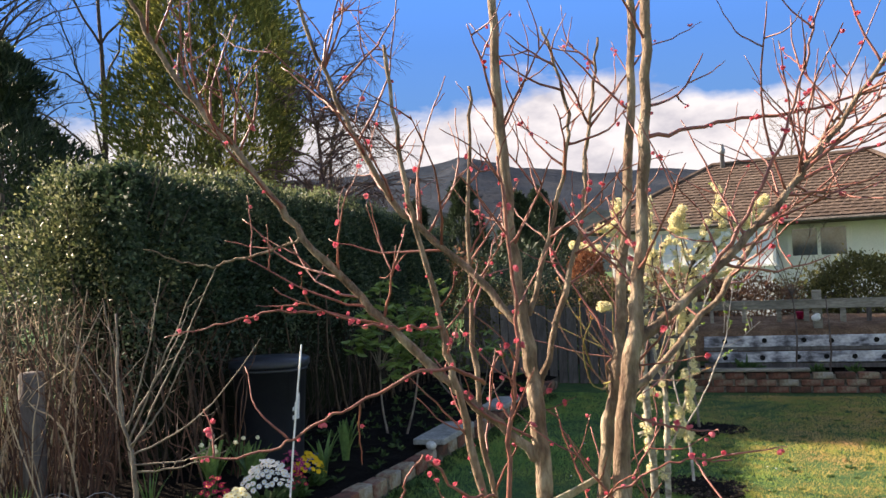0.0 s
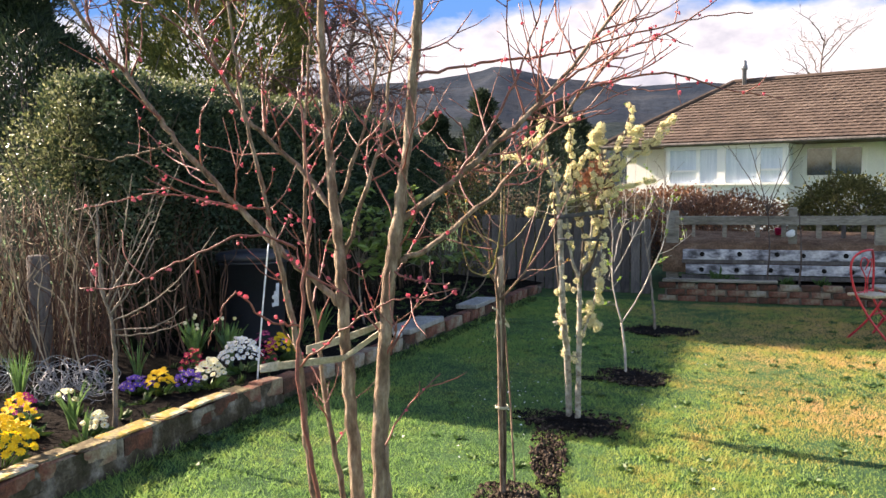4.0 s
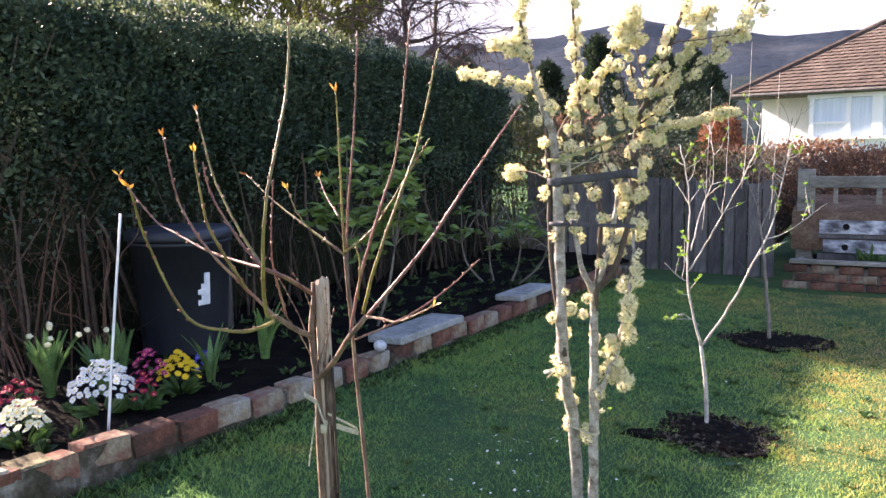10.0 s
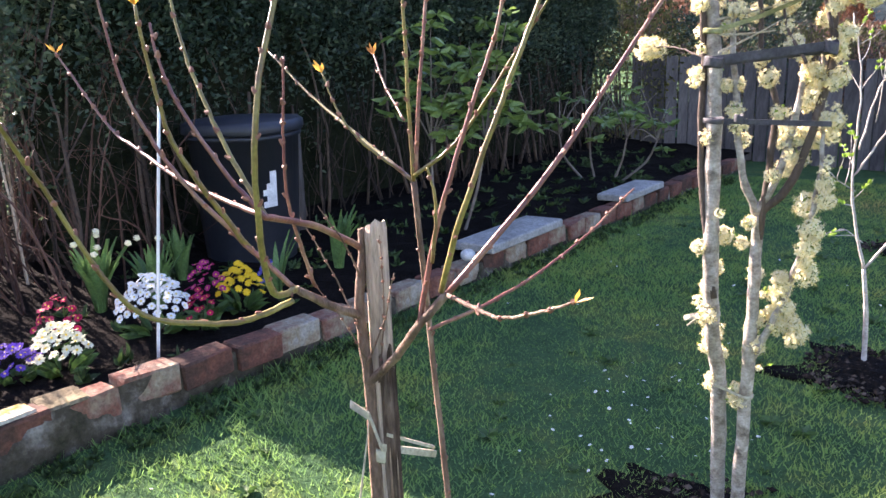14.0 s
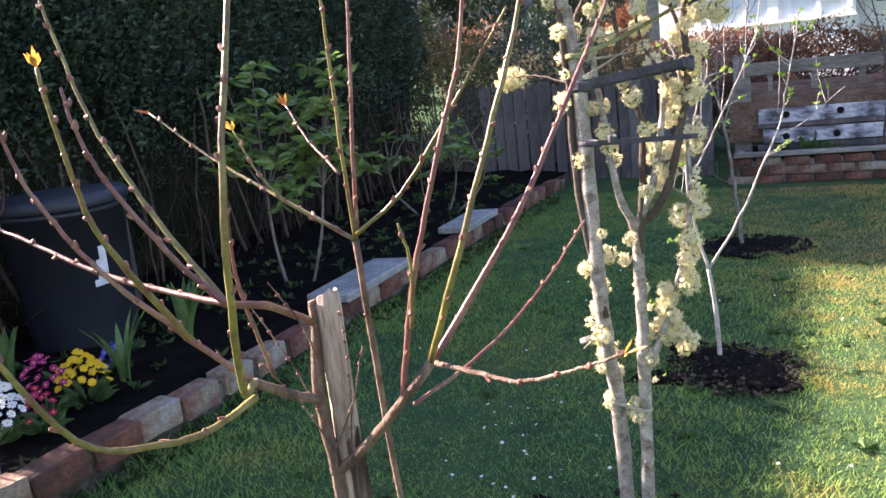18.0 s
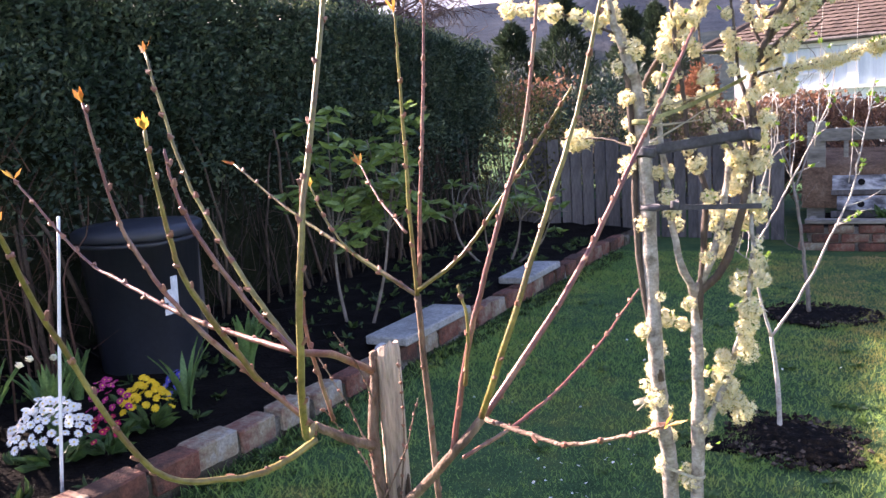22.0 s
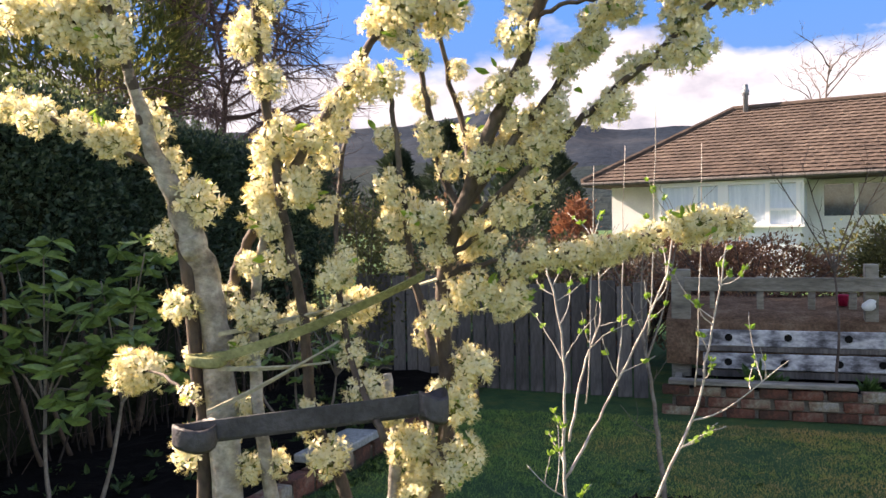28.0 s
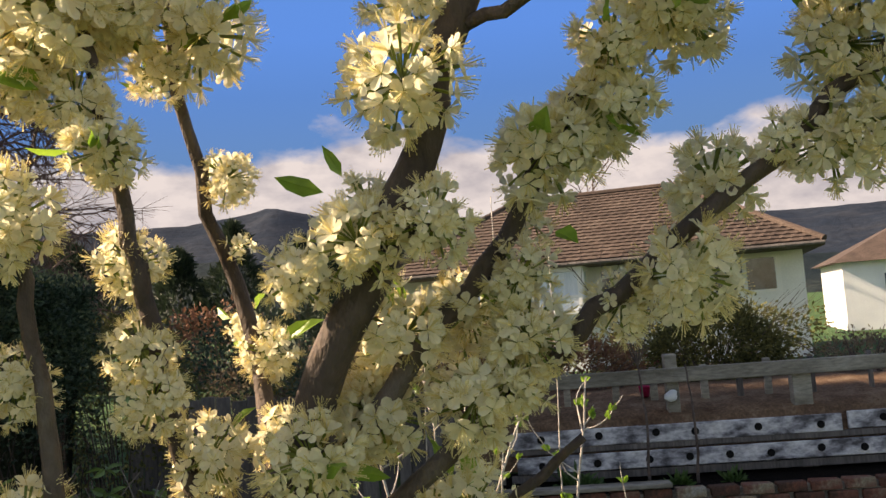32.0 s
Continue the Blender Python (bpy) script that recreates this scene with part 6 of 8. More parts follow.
    band("strip", (0.559, 1.775, 1.022), (0.690, 1.697, 1.116), 0.016, 0.003, TIE_CLOTH, s, twist=1.0)
    band("strip", (0.465, 1.752, 1.048), (0.670, 1.880, 1.111), 0.022, 0.003, TIE_CLOTH, s, 0.006, twist=0.6)
    band("strip", (0.405, 1.706, 1.015), (0.359, 1.687, 1.010), 0.024, 0.004, TIE_CLOTH, s, twist=0.9)
    return t


peach()


def nectarine_ties():
    s = thing("cloth_tie", (0.878, 3.457, 0.899), "cream cloth tie holding the nectarine to its stake", "tie", "cloth ties")
    collar("wrap", (0.871, 3.47, 0.845), 0.0185, 0.020, TIE_CLOTH, s)
    band("strip", (0.88, 3.448, 0.86), (0.913, 3.545, 0.807), 0.011, 0.003, TIE_CLOTH, s, twist=0.3)
    band("strip", (0.888, 3.452, 0.877), (0.911, 3.545, 0.817), 0.005, 0.003, TIE_CLOTH, s, twist=0.5)
    band("bow_end", (0.866, 3.448, 0.901), (0.84, 3.445, 0.916), 0.010, 0.004, TIE_CLOTH, s, twist=0.6)
    band("bow_end", (0.866, 3.448, 0.901), (0.847, 3.44, 0.772), 0.009, 0.003, TIE_CLOTH, s, twist=1.0)
    band("bow_end", (0.866, 3.448, 0.901), (0.88, 3.448, 0.86), 0.008, 0.003, TIE_CLOTH, s, twist=0.4)
    s2 = thing("cloth_tie", (0.891, 3.451, 0.441), "narrow cream cloth tie low on the stake", "tie", "cloth ties")
    collar("wrap", (0.878, 3.476, 0.442), 0.031, 0.014, TIE_CLOTH, s2)


nectarine_ties()


# ---- flowers in the bed ----
LEAF_FLOWER = mat("primrose_leaf", [(0.3, (0.035, 0.085, 0.022)), (0.7, (0.095, 0.18, 0.042))], 20, 90, 0.5, 0.3, 0.4, glow=0.25)
LEAF_WEED = mat("weed_leaf", [(0.3, (0.022, 0.05, 0.014)), (0.7, (0.075, 0.13, 0.035))], 20, 90, 0.6, 0.3, 0.3, vary=0.4, glow=0.2, islands=True)
LEAF_BULB = mat("bulb_leaf", [(0.3, (0.08, 0.17, 0.055)), (0.7, (0.20, 0.34, 0.10))], 20, 90, 0.45, 0.15, 0.4, glow=0.25)


def petal_paint(name, c, e):
    return mat(name, [(0.3, c), (0.7, e)], 30, 120, 0.6, 0.05, 0.2, dark=0.88, glow=0.3)


F_YELLOW = petal_paint("yellow_petal", (0.78, 0.48, 0.02), (0.88, 0.62, 0.03))
F_WHITE = petal_paint("white_petal", (0.78, 0.80, 0.80), (0.88, 0.88, 0.86))
F_CREAM = petal_paint("cream_flower_petal", (0.80, 0.76, 0.50), (0.88, 0.86, 0.70))
F_PURPLE = petal_paint("purple_petal", (0.09, 0.04, 0.34), (0.18, 0.09, 0.50))
F_RED = petal_paint("crimson_petal", (0.34, 0.01, 0.05), (0.55, 0.03, 0.11))
F_PINK = petal_paint("magenta_petal", (0.36, 0.02, 0.13), (0.55, 0.06, 0.23))
F_BLUE = petal_paint("blue_petal", (0.08, 0.07, 0.45), (0.16, 0.16, 0.60))
F_EYE = petal_paint("yellow_eye", (0.80, 0.55, 0.04), (0.88, 0.70, 0.10))


def bloom_mesh(R, material, seed):
    rng = random.Random(seed)
    V, Fc, mi = [], [], []
    for k in range(5):
        a = 2 * math.pi * k / 5
        d, s = Vector((math.cos(a), math.sin(a), 0)), Vector((-math.sin(a), math.cos(a), 0))
        b = len(V)
        z = rng.uniform(-0.1, 0.25)
        V += [Vector((0, 0, 0)), d * R * 0.55 + s * R * 0.42 + Vector((0, 0, R * 0.22)), d * R + s * R * 0.38 + Vector((0, 0, R * z)), d * R * 0.88 + Vector((0, 0, R * 0.1)), d * R - s * R * 0.38 + Vector((0, 0, R * z)), d * R * 0.55 - s * R * 0.42 + Vector((0, 0, R * 0.22))]
        Fc += [(b, b + 1, b + 2, b + 3), (b, b + 3, b + 4, b + 5)]
        mi += [0, 0]
    b = len(V)
    for k in range(5):
        a = 2 * math.pi * (k + 0.5) / 5
        V.append(Vector((math.cos(a) * R * 0.26, math.sin(a) * R * 0.26, R * 0.16)))
    V.append(Vector((0, 0, R * 0.05)))
    for k in range(5):
        Fc.append((b + k, b + (k + 1) % 5, b + 5))
        mi.append(1)
    me = bpy.data.meshes.new("bloom")
    me.from_pydata([tuple(v) for v in V], [], Fc)
    me.materials.append(material)
    me.materials.append(F_EYE)
    me.polygons.foreach_set("material_index", mi)
    return me


def bed_z(x):
    return gz(x) + 0.105


def flower_plant(x, y, material, num, spread, high, label, seed, R=0.015, leaves=26, name="primrose"):
    rng = random.Random(seed)
    high += 0.045
    p = thing(name, (x, y, bed_z(x)), label, "flower", "flowers in the bed")
    V, Fc = [], []
    for k in range(leaves):
        a = 6.28 * rng.random()
        d = Vector((math.cos(a), math.sin(a), rng.uniform(0.25, 1.0))).normalized()
        leaf_blade(V, Fc, Vector((math.cos(a), math.sin(a), 0)) * spread * 0.25 + Vector((0, 0, 0.0)), d, min(0.10, max(0.06, high * 0.5)) * rng.uniform(0.8, 1.3), rng.uniform(0.013, 0.021), rng)
    raw("foliage", V, Fc, LEAF_FLOWER, p, "crinkled green leaves", kind="stuff")
    meshes = [bloom_mesh(R * rng.uniform(0.9, 1.1), material, seed * 7 + i) for i in range(3)]
    for k in range(num):
        a, r = k * 2.4, math.sqrt((k + 0.5) / num)
        q = Vector((math.cos(a) * r * spread, math.sin(a) * r * spread, high * (1.0 - 0.55 * r * r) + rng.uniform(-0.012, 0.012)))
        d = (Vector((q.x, q.y, 0)) * 5 + Vector((rng.gauss(0, 0.3), rng.gauss(0, 0.3) - 0.35, 0.8))).normalized()
        b = new("bloom", rng.choice(meshes))
        b.parent = p
        b.matrix_local = Matrix.Translation(q) @ d.to_track_quat("Z", "Y").to_matrix().to_4x4()
    return p


flower_plant(-1.37, 3.01, F_YELLOW, 84, 0.17, 0.210, "clump of bright orange-yellow primroses in the bed", 1, 0.021)
flower_plant(-1.72, 3.72, F_PINK, 16, 0.07, 0.120, "small magenta primroses in the bed", 17, 0.016)
flower_plant(-1.55, 3.42, F_YELLOW, 30, 0.09, 0.190, "smaller clump of yellow primroses in the bed", 2, 0.018)
flower_plant(-1.58, 2.83, F_RED, 19, 0.08, 0.150, "low crimson primroses in the bed", 3, 0.017)
flower_plant(-1.45, 4.42, F_PURPLE, 30, 0.10, 0.060, "low purple pansies in the bed", 4, 0.018)
flower_plant(-1.305, 4.44, F_YELLOW, 30, 0.085, 0.110, "yellow pansies beside purple ones", 6, 0.018)
flower_plant(-1.17, 4.55, F_PURPLE, 33, 0.095, 0.090, "purple primroses behind the brick edging", 7, 0.017)
flower_plant(-1.27, 4.85, F_RED, 22, 0.09, 0.160, "crimson polyanthus in the bed", 8, 0.016)
flower_plant(-1.07, 4.67, F_CREAM, 42, 0.100, 0.145, "cream pansies at the edge of the bed", 10, 0.020)
flower_plant(-1.04, 5.13, F_WHITE, 84, 0.150, 0.200, "large clump of pure white primroses by the rod", 11, 0.018)
flower_plant(-0.95, 5.36, F_PINK, 24, 0.085, 0.215, "deep pink polyanthus with yellow eyes", 12, 0.016)
flower_plant(-0.885, 5.51, F_YELLOW, 44, 0.105, 0.160, "vivid yellow polyanthus in the bed", 13, 0.017)
flower_plant(-0.93, 5.82, F_BLUE, 16, 0.06, 0.090, "blue-violet polyanthus in the bed", 14, 0.016)
flower_plant(-0.89, 5.24, F_RED, 16, 0.065, 0.120, "dark red polyanthus under the yellow ones", 15, 0.015)
flower_plant(-1.25, 3.62, F_CREAM, 16, 0.06, 0.070, "cream-white pansies at the edging", 16, 0.020)


def bulb_plant(x, y, num, high, wd, label, seed, name="bulb_foliage", flowers=None, fh=0.2):
    rng = random.Random(seed)
    p = thing(name, (x, y, bed_z(x)), label, "plant", "bulb plants in the bed")
    for k in range(num):
        V, Fc = [], []
        a = 6.28 * rng.random()
        d = Vector((math.cos(a), math.sin(a), 0))
        L = high * rng.uniform(0.7, 1.1)
        lean = rng.uniform(0.05, 0.45)
        s = Vector((-d.y, d.x, 0)) * wd
        prev = None
        for i in range(6):
            f = i / 5
            q = d * (0.015 + lean * L * f * f) + Vector((0, 0, L * (f - 0.12 * lean * f * f)))
            w = s * (0.5 + 1.2 * f - 1.68 * f * f)
            V += [q + w, q + d * wd * 0.25, q - w]
            if i:
                b = len(V) - 6
                Fc += [(b, b + 1, b + 4, b + 3), (b + 1, b + 2, b + 5, b + 4)]
        raw("leaf", V, Fc, LEAF_BULB, p, smooth=True)
    if flowers:
        for k in range(flowers[1]):
            b = new("bloom", flowers[2])
            b.parent = p
            b.matrix_local = Matrix.Translation((rng.uniform(-0.06, 0.06), rng.uniform(-0.06, 0.06), fh * rng.uniform(0.8, 1.1))) @ Euler((radians(rng.uniform(40, 100)), 0, rng.uniform(-1.2, 1.2))).to_matrix().to_4x4()
    return p


def tulip_mesh(R, material, seed):
    rng = random.Random(seed)
    V, Fc = [Vector((0, 0, 0))], []
    for k in range(6):
        a = 2 * math.pi * k / 6
        d, s = Vector((math.cos(a), math.sin(a), 0)), Vector((-math.sin(a), math.cos(a), 0))
        b = len(V) - 1
        V += [d * R * 0.7 + s * R * 0.5 + Vector((0, 0, R * 0.9)), d * R * 0.55 + Vector((0, 0, R * 2.2)), d * R * 0.7 - s * R * 0.5 + Vector((0, 0, R * 0.9)), d * R * 0.85 + Vector((0, 0, R * 0.9))]
        Fc += [(0, b + 1, b + 4), (0, b + 4, b + 3), (b + 4, b + 1, b + 2), (b + 4, b + 2, b + 3)]
    me = bpy.data.meshes.new("bloom")
    me.from_pydata([tuple(v) for v in V], [], Fc)
    me.materials.append(material)
    return me


TULIP = tulip_mesh(0.016, F_CREAM, 1)
bulb_plant(-1.42, 3.68, 12, 0.26, 0.020, "broad green bulb leaves with cream-white flowers", 21, "tulip_clump", ("t", 7, TULIP), 0.18)
bulb_plant(-1.25, 3.50, 8, 0.16, 0.016, "drooping cream tulip among green leaves", 22, "tulip_clump", ("t", 3, TULIP), 0.09)
bulb_plant(-1.96, 4.03, 26, 0.34, 0.008, "upright narrow blue-green daffodil leaves", 23, "daffodil_clump")
bulb_plant(-1.57, 4.67, 14, 0.30, 0.008, "narrow upright daffodil leaves without flowers", 24, "daffodil_clump")
bulb_plant(-1.42, 5.22, 34, 0.32, 0.034, "green tulip leaves with white buds by the bin", 25, "tulip_clump", ("t", 5, TULIP), 0.33)
bulb_plant(-1.22, 5.36, 32, 0.29, 0.036, "broad green tulip leaves before the bin", 26, "tulip_clump", ("t", 3, TULIP), 0.31)
bulb_plant(-0.84, 5.73, 7, 0.30, 0.026, "three upright pointed tulip leaves", 27, "tulip_clump")
bulb_plant(-0.80, 6.25, 14, 0.32, 0.040, "dark broad-leaved foliage beside the bin", 28, "foliage_plant")
bulb_plant(-1.41, 5.75, 14, 0.26, 0.035, "dark broad leaves in front of the bin", 29, "foliage_plant")


def low_weeds():
    """Scattered low weeds at the foot of the edging and under the hedge."""
    rng = random.Random(88)
    V, Fc = [], []
    for _ in range(420):
        y = rng.uniform(3.4, 10.4)
        x = wall_x(y) + rng.uniform(0.0, 0.16) ** 1.0
        for _ in range(7):
            d = Vector((rng.gauss(0, 1), rng.gauss(0, 1), rng.uniform(0.3, 1.4))).normalized()
            leaf_blade(V, Fc, Vector((x, y, gz(x))), d, rng.uniform(0.02, 0.05), rng.uniform(0.005, 0.012), rng)
    for _ in range(70):
        y = rng.uniform(2.0, 5.2)
        x = wall_x(y) - rng.uniform(0.12, 1.3)
        for _ in range(9):
            d = Vector((rng.gauss(0, 1), rng.gauss(0, 1), rng.uniform(0.3, 1.5))).normalized()
            leaf_blade(V, Fc, Vector((x, y, bed_z(x))), d, rng.uniform(0.03, 0.09), rng.uniform(0.007, 0.018), rng)
    for _ in range(200):
        y = rng.uniform(5.6, 11)
        x = rng.uniform(hedge_x(y) + 0.1, wall_x(y) - 0.2)
        for _ in range(8):
            d = Vector((rng.gauss(0, 1), rng.gauss(0, 1), rng.uniform(0.2, 1.2))).normalized()
            leaf_blade(V, Fc, Vector((x, y, bed_z(x))), d, rng.uniform(0.03, 0.08), rng.uniform(0.006, 0.016), rng)
    return tagged(raw("weeds", V, Fc, LEAF_WEED), "low green weeds along the brick edging", "weeds", kind="stuff")


low_weeds()


# ---- rhododendron ----
LEAF_RHODO = mat("rhododendron_leaf", [(0.3, (0.10, 0.18, 0.04)), (0.7, (0.24, 0.35, 0.085))], 6, 60, 0.4, 0.1, 0.5, vary=0.3, glow=0.28, islands=True)


def rhodo(x, y, high, wide, seed, label, stems=2, full=True):
    rng = random.Random(seed)
    t = tree("rhododendron", (x, y, bed_z(x)), label, "shrub")
    o = Vector(t.location)
    tips = []
    for k in range(stems):
        side = k - (stems - 1) / 2
        a = Vector((x + side * 0.10 + rng.uniform(-0.05, 0.05), y + rng.uniform(-0.04, 0.04), bed_z(x) - 0.02))
        c = a + Vector((side * wide * 0.38 + 0.03, rng.uniform(-0.1, 0.1), high * rng.uniform(0.42, 0.52)))
        pts = limb("stem", [a, a.lerp(c, 0.5) + Vector((side * 0.04, 0, 0)), c], 0.012, 0.007, BARK_APPLE, t, rng, 6, 5)[1]
        for _ in range(9):
            e = c + Vector((rng.uniform(-0.5, 0.5) * wide, rng.uniform(-0.4, 0.4) * wide, rng.uniform(0.0, 0.55) * high))
            limb("branch", [c, c.lerp(e, 0.5) + Vector((0, 0, 0.04)), e], 0.006, 0.003, BARK_APPLE, t, rng, 5, 4)
            tips.append(e)
            tips.append(c.lerp(e, 0.6) + Vector((rng.uniform(-0.06, 0.06), rng.uniform(-0.06, 0.06), 0.04)))
    V, Fc = [], []
    for e in tips:
        for _ in range(2 if full else rng.choice((0, 0, 0, 1))):
            q = e + Vector((rng.gauss(0, 0.05), rng.gauss(0, 0.05), rng.gauss(0, 0.05))) - o
            for i in range(7):
                a = i * 0.9 + rng.uniform(-0.25, 0.25)
                d = Vector((math.cos(a), math.sin(a), rng.uniform(-0.55, 0.45))).normalized()
                leaf_blade(V, Fc, q, d, rng.uniform(0.085, 0.135), rng.uniform(0.017, 0.026), rng)
    raw("foliage", V, Fc, LEAF_RHODO, t, "whorls of oval green leaves", kind="stuff")


rhodo(-0.55, 7.28, 1.30, 0.45, 91, "young rhododendron with whorled green leaves before the hedge")
rhodo(-0.04, 9.32, 0.80, 0.45, 92, "small twiggy shrub with few leaves near the hedge end", 4, False)


# ---- dry shrub, post, sticks and netting at the near end of the bed ----
def dry_shrub():
    rng = random.Random(95)
    s = thing("dry_shrub", (-2.1, 4.9, bed_z(-2.1)), "dense thicket of dry brown leafless canes", "shrub")
    o = Vector(s.location)
    for k in range(330):
        V, Fc = [], []
        x, y = rng.uniform(-3.9, -1.38), rng.uniform(4.6, 5.5)
        if x > -2.0 and rng.random() < 0.55:
            x -= rng.uniform(0.6, 1.6)
        if x > -1.9:
            y += 0.45
        a = Vector((x, y, bed_z(x) - 0.02))
        h = rng.uniform(0.50, 1.30) * (1.0 if x < -2.0 else 0.86)
        e = a + Vector((rng.uniform(-0.28, 0.30), rng.uniform(-0.3, 0.15), h))
        m = a.lerp(e, 0.55) + Vector((rng.uniform(-0.08, 0.08), rng.uniform(-0.08, 0.08), 0.05))
        m2 = m.lerp(e, 0.5) + Vector((rng.gauss(0, 0.05), rng.gauss(0, 0.05), 0))
        tube(V, Fc, [p - o for p in spline([a, m, m2, e], 3)], rng.uniform(0.0035, 0.0075), 0.0016, 4)
        # Shaded colour grows likelier to the right, sunlit tan to the left.
        raw("cane", V, Fc, RUST_CANE_SHADED if rng.random() < (x + 3.4) / 1.6 else DRY_CANE_LIT, s)
    for tint, x0, x1, num in ((DRY_CANE_LIT, -3.9, -2.2, 900), (RUST_CANE_SHADED, -2.8, -1.50, 480)):
        V, Fc = [], []
        for _ in range(num):
            x, y = rng.uniform(x0, x1), rng.uniform(4.7, 5.7)
            if x > -1.9:
                y += 0.35
            a = Vector((x, y, rng.uniform(0.30, 1.40)))
            e = a + Vector((rng.gauss(0, 0.12), rng.gauss(0, 0.1), rng.uniform(-0.05, 0.25)))
            tube(V, Fc, [a - o, e - o], 0.0020, 0.0008, 3)
        raw("twig_mass", V, Fc, tint, s, "tangle of fine dry twigs", kind="stuff")


dry_shrub()


def bare_bush():
    rng = random.Random(96)
    t = tree("currant_bush", (-1.21, 3.75, bed_z(-1.2)), "pruned bare bush with a single grey stem and thin twigs", "shrub")
    limb("trunk", [(-1.219, 3.75, bed_z(-1.2) - 0.02), (-1.205, 3.75, 0.50), (-1.215, 3.75, 0.78), (-1.270, 3.75, 0.995), (-1.285, 3.78, 1.41)], 0.0155, 0.005, BARK_APPLE, t, rng, 8, 5, 0.12, 0.004)
    for z0, e, sag in ((0.80, (-0.801, 3.75, 1.605), 0.02), (0.84, (-0.856, 3.66, 1.552), 0.04), (0.78, (-0.626, 3.80, 1.280), -0.08), (0.88, (-1.038, 3.70, 1.569), 0.0), (0.74, (-0.767, 3.72, 0.878), -0.05), (0.70, (-0.798, 3.80, 0.787), -0.02),
                       (0.90, (-1.003, 3.86, 1.359), 0.0), (0.82, (-0.912, 3.66, 1.239), -0.03), (0.86, (-1.450, 3.70, 1.300), 0.0), (0.92, (-1.362, 3.80, 1.480), 0.0)):
        b = Vector((-1.215 - 0.25 * max(0.0, z0 - 0.78), 3.75, z0))
        m = b.lerp(Vector(e), 0.5) + Vector((0.02, 0, sag))
        pts = limb("branch", [b, m, e], 0.0055, 0.0016, BARK_APPLE, t, rng, 5, 6, 0.06, 0.005)[1]
        twig_system(t, pts, rng, 3, 0.13, 0.0018, BARK_APPLE, None, 0.3)


bare_bush()


def old_post():
    bm = bmesh.new()
    round_prof(bm, [(0.072, -0.1), (0.070, 0.3), (0.066, 0.77), (0.055, 0.785)], 12, 0.5)
    ob = part("old_post", bm, WOOD_DARK, smooth=True)
    ob.location = (-2.412, 4.94, bed_z(-2.4))
    tagged(ob, "short weathered wooden post among the dry canes", "post")
    bm = bmesh.new()
    round_prof(bm, [(0.045, -0.1), (0.044, 0.4), (0.043, 0.77), (0.036, 0.78)], 12)
    ob = part("old_post", bm, WOOD_DARK, smooth=True)
    ob.location = (-1.38, 6.80, bed_z(-1.4) - 0.06)
    tagged(ob, "weathered wooden post behind the black bin", "post")


old_post()
WIRE = mat("galvanised_wire", [(0.3, (0.17, 0.18, 0.20)), (0.7, (0.32, 0.33, 0.36))], 20, 90, 0.4, 0.0, 0.5)


def netting():
    rng = random.Random(97)
    n = thing("wire_netting", (-1.89, 4.18, bed_z(-2)), "loose tangled coil of pale grey wire netting", "netting")
    for k in range(64):
        V, Fc = [], []
        c = Vector((rng.uniform(-0.40, 0.36), rng.uniform(-0.12, 0.12), rng.uniform(0.04, 0.16)))
        R = rng.uniform(0.05, 0.12)
        tilt = Euler((rng.uniform(0.6, 2.4), rng.uniform(-0.6, 0.6), rng.uniform(-0.8, 0.8))).to_matrix()
        pts = [c + tilt @ Vector((R * math.cos(a * 0.5), R * math.sin(a * 0.5), 0.01 * math.sin(a))) for a in range(13)]
        tube(V, Fc, pts, 0.0020, 0.0020, 4)
        raw("wire_loop", V, Fc, WIRE, n)


netting()
STONE = mat("pale_round_stone", [(0.3, (0.42, 0.43, 0.42)), (0.7, (0.62, 0.63, 0.62))], 10, 60, 0.7, 0.2, 0.3)
bm = bmesh.new()
bmesh.ops.create_icosphere(bm, subdivisions=3, radius=0.042)
for v in bm.verts:
    v.co *= 1 + 0.06 * noise.noise(v.co * 30)
    v.co.z *= 0.8
ob = part("stone_ball", bm, STONE, smooth=True)
ob.location = (-0.20, 6.58, gz(-0.2) + 0.160)
tagged(ob, "pale round stone resting on the brick edging", "stone")


# ---- bare soil round the trees ----
PATCHES = [(1.26, 4.72, 0.27, 0.26), (1.73, 6.06, 0.24, 0.26), (2.20, 8.22, 0.33, 0.28), (0.90, 3.43, 0.13, 0.16), (1.09, 4.12, 0.085, 0.42), (0.62, 1.80, 0.22, 0.16)]


def bare(x, y):
    """How far inside a soil patch a place lies; under 1 is inside."""
    best = 9.0
    for cx, cy, rx, ry in PATCHES:
        dx, dy = (x - cx) / rx, (y - cy) / ry
        r = math.hypot(dx, dy) * (1 + 0.62 * noise.noise((x * 5, y * 5, cx)) + 0.25 * noise.noise((x * 17, y * 17, cx)))
        best = min(best, r)
    return best


